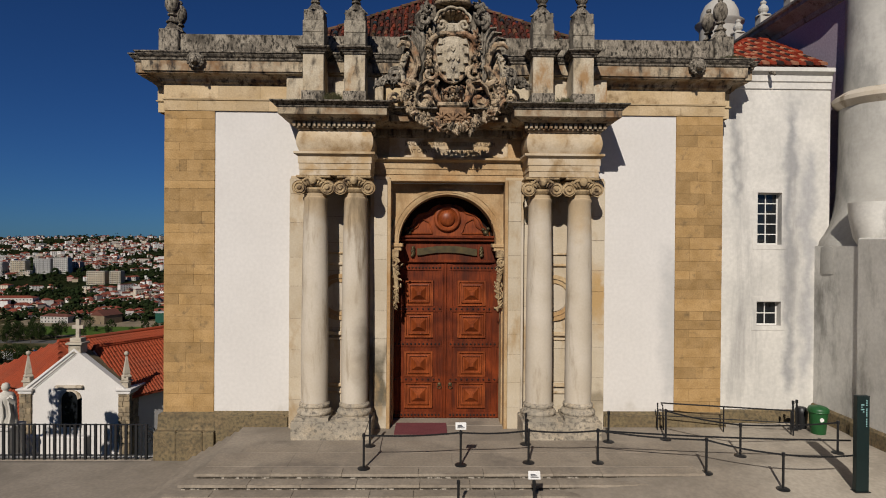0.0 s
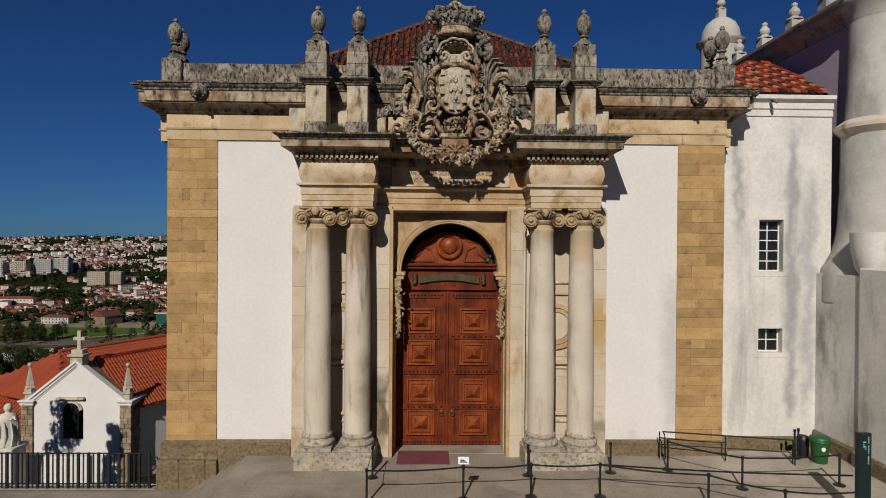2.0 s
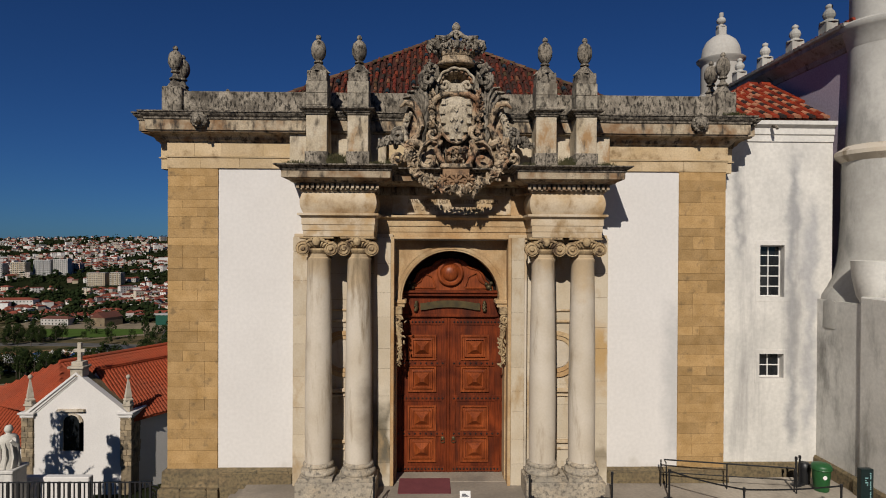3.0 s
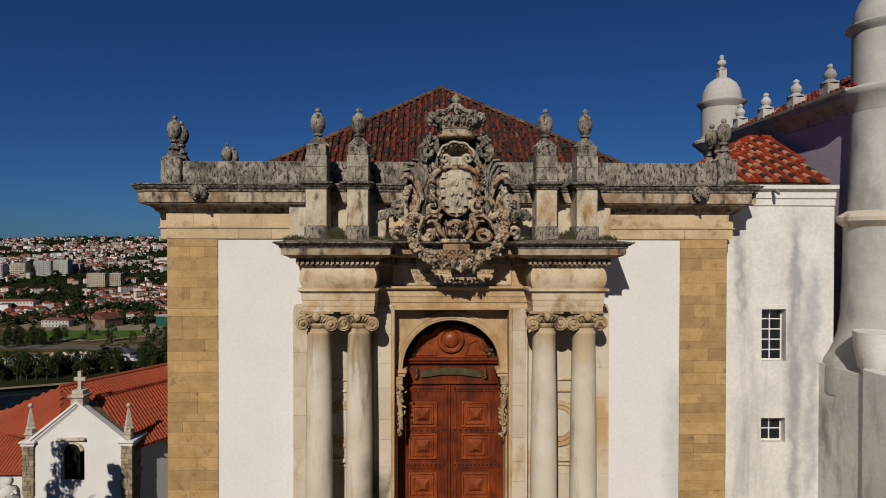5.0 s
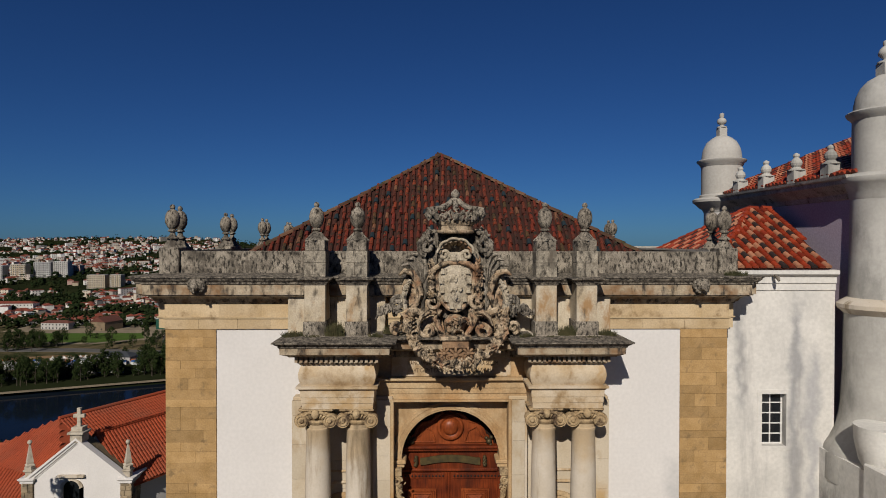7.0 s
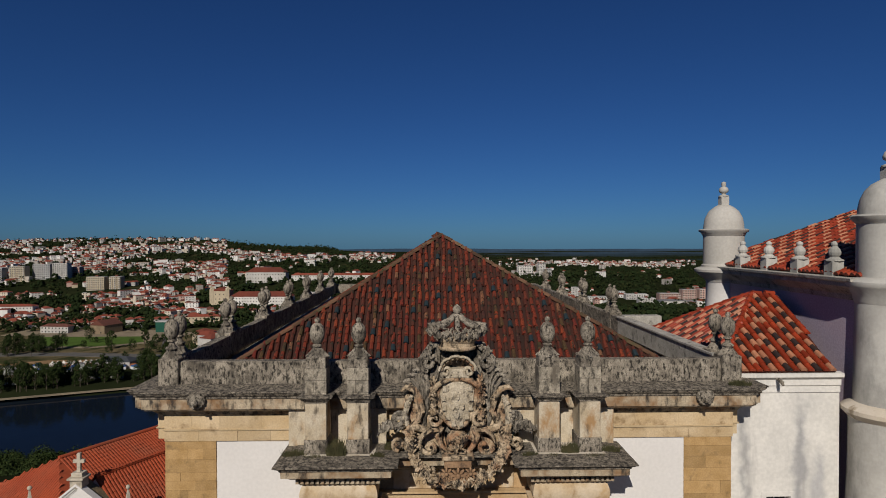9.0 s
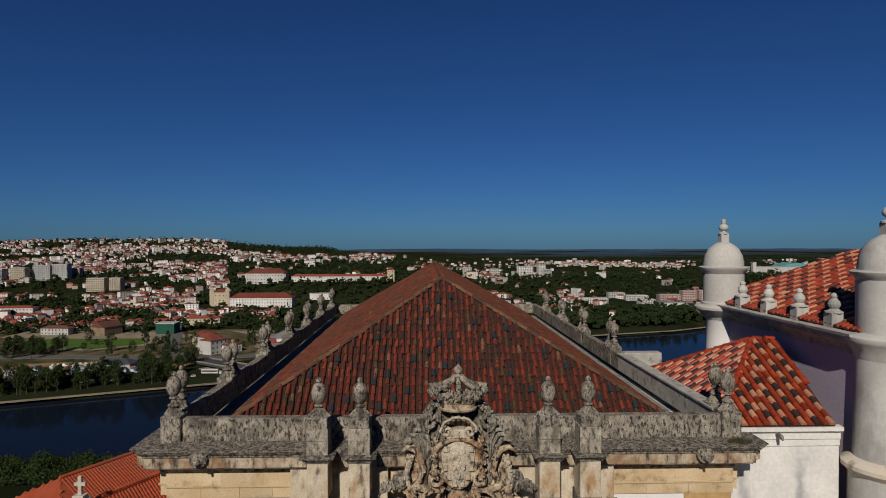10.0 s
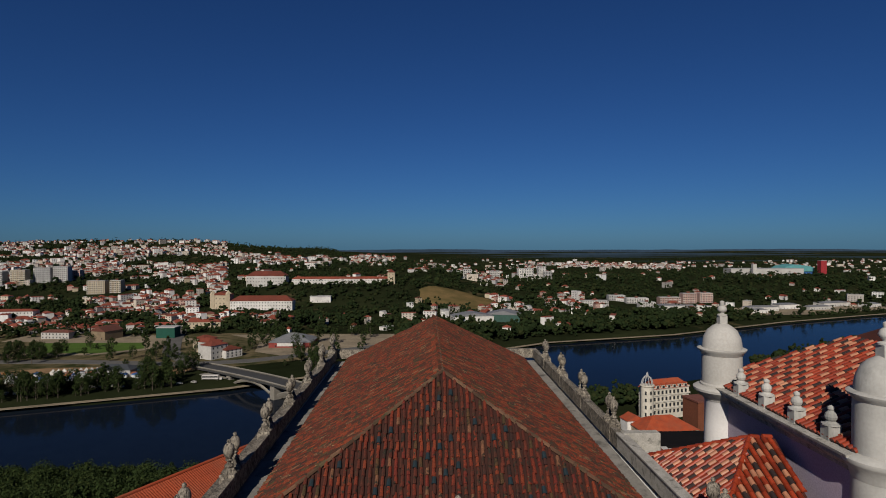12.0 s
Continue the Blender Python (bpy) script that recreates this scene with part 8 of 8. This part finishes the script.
for c in range(6):
    o = part("dormer", box(B(), -1.2, 1.2, -1.2, 1.4, 0, 2.8, 0.05), M_HOTEL, hot)
    o.location = (-8 + c * 4.2, -6.2, 19.9)
    q = part("dormer_window", box(B(), -0.8, 0.8, -1.26, -1.1, 0.4, 2.3), M_PANE, o)
    q = part("dormer_cap", prism(B(), [(-1.5, 2.75), (1.5, 2.75), (0.8, 3.5), (0, 3.8), (-0.8, 3.5)], -1.35, 1.4), M_ORANGE, o)
for f in range(3):
    for c in range(5):
        o = part("balcony", box(B(), -1.3, 1.3, -1.0, 0.1, 0, 1.0, 0.06), M_HOTEL, hot)
        o.location = (-8.7 + c * 5.9, -7.05, 5.3 + 4.8 * f)
part("parapet", box(B(), -15.3, 16.3, -7.4, -7.0, 19.9, 20.9, 0.05), M_HOTEL, hot)
hot.scale = (0.93, 0.86, 0.78)
LOWTOWN = [(109, 279, 27, 18, -60.5, 8), (70, 236, 26, 16, -60, 20), (60, 190, 30, 16, -46, 15)]
for k, (x, y, w, d, top, tn) in enumerate(LOWTOWN):
    g = land(x, y)
    house("lower_town_house", "old town house with a %s roof below the hill" % ("dark brown tile" if k == 2 else "bright red tile"), w, d, max(top - g - 4, 6), 5, M_WHITEW if k % 2 else M_CREAMW, M_BROWNROOF if k == 2 else M_ORANGE, 3,
          int(w / 4), (x, y, g), tn, group="houses of the lower town", sink=20)
house("brick_house", "tall narrow house with a bare red-brown side", 9, 12, -55 - land(131, 290), 0, mat("red_brown_render", (0.17, 0.055, 0.026), (0.12, 0.04, 0.02), 0.2, 0.8, 0.9, 0, 1.5), M_BROWNROOF, 0, 0, (131.5, 290, land(131, 290)), 12, group="", sink=20)
house("dark_roofed_hall", "low hall with a flat black sheet roof", 36, 17, max(-55.8 - land(95, 233), 3), 0, M_GREYW, mat("black_sheet_roof", (0.012, 0.010, 0.010), (0.007, 0.007, 0.007), 0.2, 0.7, 0.9, 0, 1.5, spec=0.05), 0, 0, (95, 233, land(95, 233)), 0, group="", sink=20)
house("white_kiosk", "small white flat-roofed hut below the hall", 5, 4, 3.4, 0, M_WHITEW, M_WHITEW, 1, 2, (80, 206, land(80, 206)), 0, group="")
house("gable_dormer_house", "small white house with a red roof below the hotel", 9, 7, 7, 2.5, M_WHITEW, M_ORANGE, 2, 2, (97, 285, -70), 10, True, group="")
# ---- trees ----
def blob_crown(seed, n, spread, tall, fine=2):
    """Crown of overlapping rough clumps, as vertex and face lists."""
    r2 = random.Random(seed)
    vv, ff = [], []
    for _ in range(n):
        bm = B()
        bmesh.ops.create_icosphere(bm, subdivisions=fine, radius=1)
        c = Vector((r2.gauss(0, spread * 0.42), r2.gauss(0, spread * 0.42), tall * r2.uniform(0.3, 0.92)))
        s = r2.uniform(0.30, 0.52) * spread * (1.15 - 0.5 * abs(c.z / tall - 0.5))
        k = len(vv)
        for v in bm.verts:
            q = v.co * s * (1 + 0.38 * noise.noise(v.co * 2.3 + Vector((seed, _, 0))))
            q.z *= 0.85
            vv.append(c + q)
        ff += [tuple(v.index + k for v in f.verts) for f in bm.faces]
        bm.free()
    return vv, ff


CROWNS = [blob_crown(k, 5 + k % 4, 4.2 if k % 3 else 2.4, 9 if k % 3 else 13) for k in range(9)]


LOWCROWNS = [blob_crown(k + 30, 6 + k % 4, 4.2 if k % 3 else 2.4, 9 if k % 3 else 13, 1) for k in range(9)]


def grove(name, label, places):
    vv, ff, n = [], [], 0
    va = []
    for x, y, z, s in places:
        cv, cf = (CROWNS if y < 720 else LOWCROWNS)[rng.randrange(9)]
        m = np.array(pose(0, 0, 0, 0, 0, rng.uniform(0, 360)).to_3x3()) * s
        a = np.array(cv) @ m.T + np.array((x, y, z - 0.8 - (1.6 * s if y > 720 else 0)))
        va.append(a)
        ff += [tuple(i + n for i in f) for f in cf]
        n += len(a)
    me = bpy.data.meshes.new(name)
    me.from_pydata(np.concatenate(va).tolist(), [], ff)
    me.materials.append(M_LEAF)
    return tagged(new(name, me), label, "trees", kind="stuff")


spots, tries = [], 0
houses_near = {}
for a, b in taken:
    houses_near.setdefault((int(a // 20), int(b // 20)), []).append((a, b))
while len(spots) < 12500 and tries < 90000:
    tries += 1
    u = rng.uniform(-0.82, 0.82)
    y = 470 * (3000 / 470) ** rng.random()
    x = u * y
    if y < banks(x)[1] + 25:
        continue
    wm = wood_mask(x, y)
    if y < 700 and u < -0.05:
        continue
    if 425 < x < 760 and y < 930 and rng.random() < 0.93 or wm < -0.38 and y < 1500 and rng.random() < 0.7:
        continue
    if on_dry_hill(x, y) or wm < 0.1 and rng.random() < built_up(u, y) * 0.8:
        continue
    if -690 < x < -480 and 930 < y < 985 or -340 < x < -40 and (835 < y < 866 or 992 < y < 1015) or -20 < x < 110 and 690 < y < 800 or 230 < x < 450 and 830 < y < 945:
        continue
    i, j = int(x // 20), int(y // 20)
    if any(abs(a - x) < 7 and abs(b - y) < 7 for p in (-1, 0, 1) for q in (-1, 0, 1) for a, b in houses_near.get((i + p, j + q), ())):
        continue
    spots.append((x, y, land(x, y), rng.choice((0.55, 0.7, 0.8, 0.95, 1.1, 1.3, 1.6)) * (1.0 if y < 1500 else 0.7)))
for _ in range(260):
    x = rng.uniform(-560, -300)
    spots.append((x, rng.uniform(620, 690), PZ, rng.uniform(0.7, 1.2)))
for _ in range(120):
    x = rng.uniform(-360, -150)
    spots.append((x, rng.uniform(640, 700), PZ, rng.uniform(0.7, 1.2)))
for _ in range(150):
    x = rng.uniform(-190, 40)
    spots.append((x, rng.uniform(655, 760), PZ, rng.uniform(0.6, 1.1)))
for _ in range(130):
    x = rng.uniform(100, 420)
    spots.append((x, banks(x)[1] + rng.uniform(16, 110), PZ, rng.uniform(0.5, 1.7)))
for _ in range(60):
    x = rng.uniform(420, 640)
    spots.append((x, banks(x)[1] + rng.uniform(12, 30), PZ, rng.uniform(0.5, 0.9)))
for _ in range(90):
    x = rng.uniform(260, 420)
    spots.append((x, banks(x)[0] - rng.uniform(10, 40), land(x, banks(x)[0] - 20), rng.uniform(0.8, 1.3)))
for _ in range(50):
    x = rng.uniform(95, 135)
    spots.append((x, rng.uniform(366, 392), -80, rng.uniform(0.7, 1.1)))
for _ in range(70):
    x, y = rng.uniform(-330, -70), rng.uniform(968, 990)
    spots.append((x, y, land(x, y), rng.uniform(0.4, 0.7)))
for _ in range(900):
    u = rng.uniform(-0.8, -0.1)
    y = rng.uniform(1700, 2250)
    if noise.noise((u * 14, y / 300, 7.7)) > -0.1:
        spots.append((u * y, y, land(u * y, y), rng.uniform(0.9, 1.5)))
grove("far_woods", "dark green woods and garden trees across the river", spots)


M_NEARLEAF = mat("leaves", (0.033, 0.047, 0.013), (0.016, 0.026, 0.008), 0.3, 0.9, 0.9, 0.0, 2.0, each=-1.0, spec=0.05,
                 tones=[(0.0, (0.027, 0.043, 0.013)), (0.3, (0.015, 0.026, 0.008)), (0.55, (0.042, 0.054, 0.016)), (0.8, (0.021, 0.034, 0.012))])
M_BARK = mat("tree_bark", (0.09, 0.07, 0.05), (0.05, 0.04, 0.03), 1, 0.8, 0.95, 0.2, 6)


def leaf_crown(seed, clumps, spread, base, top, leaves, size):
    """Crown of single leaves strewn over the skins of many clumps."""
    r2 = random.Random(seed)
    vv, ff = [], []
    for c in range(clumps):
        q = (c + 0.5) / clumps
        rad = spread * (0.35 + 0.9 * math.sin(math.pi * min(0.92, 0.15 + q * 0.8)))
        a = r2.uniform(0, 6.3)
        cen = Vector((rad * 0.6 * math.cos(a), rad * 0.6 * math.sin(a), base + (top - base) * q))
        s = spread * r2.uniform(0.3, 0.5)
        for _ in range(leaves // clumps):
            d = Vector((r2.gauss(0, 1), r2.gauss(0, 1), r2.gauss(0, 0.8))).normalized()
            p = cen + d * s * r2.uniform(0.7, 1.08)
            u = d.cross(Vector((r2.gauss(0, 1), r2.gauss(0, 1), r2.gauss(0, 1)))).normalized() * size * r2.uniform(0.6, 1.3)
            w = (d + Vector((r2.gauss(0, 0.5), r2.gauss(0, 0.5), r2.gauss(0, 0.5)))).normalized().cross(u) * 0.7
            k = len(vv)
            vv += [p - u, p + w, p + u, p - w]
            ff.append((k, k + 1, k + 2, k + 3))
    return vv, ff


def trunk(h, r, limbs, seed):
    r2 = random.Random(seed)
    bm = tube(B(), [(0, 0, -1), (0.05, 0.02, h * 0.4), (-0.04, 0.06, h * 0.7), (0, 0, h)], [r, r * 0.8, r * 0.5, r * 0.15], 7)
    for k in range(limbs):
        a, z = r2.uniform(0, 6.3), h * r2.uniform(0.35, 0.75)
        tube(bm, [(0, 0, z), (0.8 * math.cos(a), 0.8 * math.sin(a), z + h * 0.1), (h * 0.2 * math.cos(a), h * 0.2 * math.sin(a), z + h * 0.25)], [r * 0.4, r * 0.25, r * 0.08], 5)
    return bm


LEAFY = []
for k, (spread, h) in enumerate(((2.6, 9), (3.2, 10), (1.5, 11), (2.9, 8))):
    LEAFY.append((leaf_crown(20 + k, 20, spread, h * 0.25, h, 1300, 0.25), h))
TREES = []
for k, ((vv, ff), h) in enumerate(LEAFY):
    t = thing("tree", ("broad dark green tree on the river bank", "spreading green tree on the river bank", "slim poplar on the river bank", "low round tree on the river bank")[k], "tree", "trees along the bank")
    part("trunk", trunk(h * 0.8, 0.22, 5, k), M_BARK, t)
    me = bpy.data.meshes.new("crown")
    me.from_pydata(vv, [], ff)
    me.materials.append(M_NEARLEAF)
    part("crown", me, None, t)
    TREES.append(t)
bank_spots = []
for _ in range(130):
    x = rng.uniform(-345, -178)
    bank_spots.append((x, banks(x)[1] + rng.uniform(12, 34)))
for _ in range(36):
    bank_spots.append((rng.uniform(-392, -322), rng.uniform(488, 528)))
for _ in range(14):
    bank_spots.append((rng.uniform(-212, -180), rng.uniform(425, 470)))
for _ in range(8):
    bank_spots.append((rng.uniform(-345, -255), rng.uniform(500, 532)))
for _ in range(7):
    bank_spots.append((rng.uniform(-250, -205), rng.uniform(470, 560)))
for _ in range(24):
    bank_spots.append((rng.uniform(-180, -60), rng.uniform(540, 640)))
for _ in range(16):
    bank_spots.append((rng.uniform(-120, -80), rng.uniform(455, 520)))
bank_spots += [(-258, 545), (-262, 548), (-232, 505), (-228, 512), (-318, 560), (-310, 556), (-150, 600), (-160, 570), (-112, 590), (-170, 540)]
for k, (x, y) in enumerate(bank_spots):
    m = pose(x, y, max(land(x, y), -79.5), 0, 0, rng.uniform(0, 360)) @ Matrix.Scale(rng.uniform(0.75, 1.35), 4)
    if k < len(TREES):
        TREES[k].matrix_basis = m
    else:
        copy_thing(TREES[rng.choice((0, 0, 1, 2, 3, 3))], m)


def leaf_grove(name, label, places):
    va, ff, n = [], [], 0
    for x, y, z, s in places:
        (cv, cf), h = LEAFY[rng.choice((0, 1, 1, 3))]
        m = np.array(pose(0, 0, 0, 0, 0, rng.uniform(0, 360)).to_3x3()) * s
        va.append(np.array(cv) @ m.T + np.array((x, y, z - 1.5)))
        ff += [tuple(i + n for i in f) for f in cf]
        n += len(cv)
    me = bpy.data.meshes.new(name)
    me.from_pydata(np.concatenate(va).tolist(), [], ff)
    me.materials.append(M_NEARLEAF)
    return tagged(new(name, me), label, "trees", kind="stuff")


park = []
for _ in range(420):
    x = rng.uniform(-200, -45)
    y = rng.uniform(170, banks(x)[0] - 4)
    z = max(land(x, y), -79.5)
    tall = 23.2 - 0.374 * y - z + rng.gauss(0, 1.0)
    if tall > 4:
        park.append((x, y, z, min(max(tall / 9.5, 0.55), 1.7)))
leaf_grove("park_trees", "dense dark green park trees on the near bank", park)
# tree beside the chapel, whose shade falls on its front
for x, y, z0, z1, spread, lab in ((-35.0, 35.3, -9.5, 3.4, 1.9, "slim tall broadleaf tree before the chapel"), (-30.6, 35.3, -9.0, 1.6, 1.2, "small broadleaf tree before the chapel")):
    g = land(x, y)
    ct = thing("tree", lab, "tree", at=(x, y, g))
    part("trunk", trunk(z1 - g - 1.5, 0.28, 5, 5), M_BARK, ct)
    vv, ff = leaf_crown(77, 26, spread, z0 - g, z1 - g, 2600, 0.2)
    me = bpy.data.meshes.new("crown")
    me.from_pydata(vv, [], ff)
    me.materials.append(M_NEARLEAF)
    part("crown", me, None, ct)

# far ridges that close the horizon, their colours mixed with blue haze
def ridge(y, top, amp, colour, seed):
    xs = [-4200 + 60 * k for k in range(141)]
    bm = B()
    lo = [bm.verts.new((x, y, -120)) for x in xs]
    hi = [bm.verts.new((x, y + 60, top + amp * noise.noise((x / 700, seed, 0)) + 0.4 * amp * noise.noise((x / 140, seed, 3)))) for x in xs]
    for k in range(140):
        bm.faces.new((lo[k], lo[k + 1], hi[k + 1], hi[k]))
    return tagged(part("backdrop", bm, mat("far_ridge_haze_woods", colour, [c * 0.75 for c in colour], 0.004, 0.9, 1.0, 0, 0.05, spec=0.0)), "far wooded ridge on the horizon, coloured bluish for haze", "hills", kind="structure")


# The farther the ridge, the more haze in its colour.
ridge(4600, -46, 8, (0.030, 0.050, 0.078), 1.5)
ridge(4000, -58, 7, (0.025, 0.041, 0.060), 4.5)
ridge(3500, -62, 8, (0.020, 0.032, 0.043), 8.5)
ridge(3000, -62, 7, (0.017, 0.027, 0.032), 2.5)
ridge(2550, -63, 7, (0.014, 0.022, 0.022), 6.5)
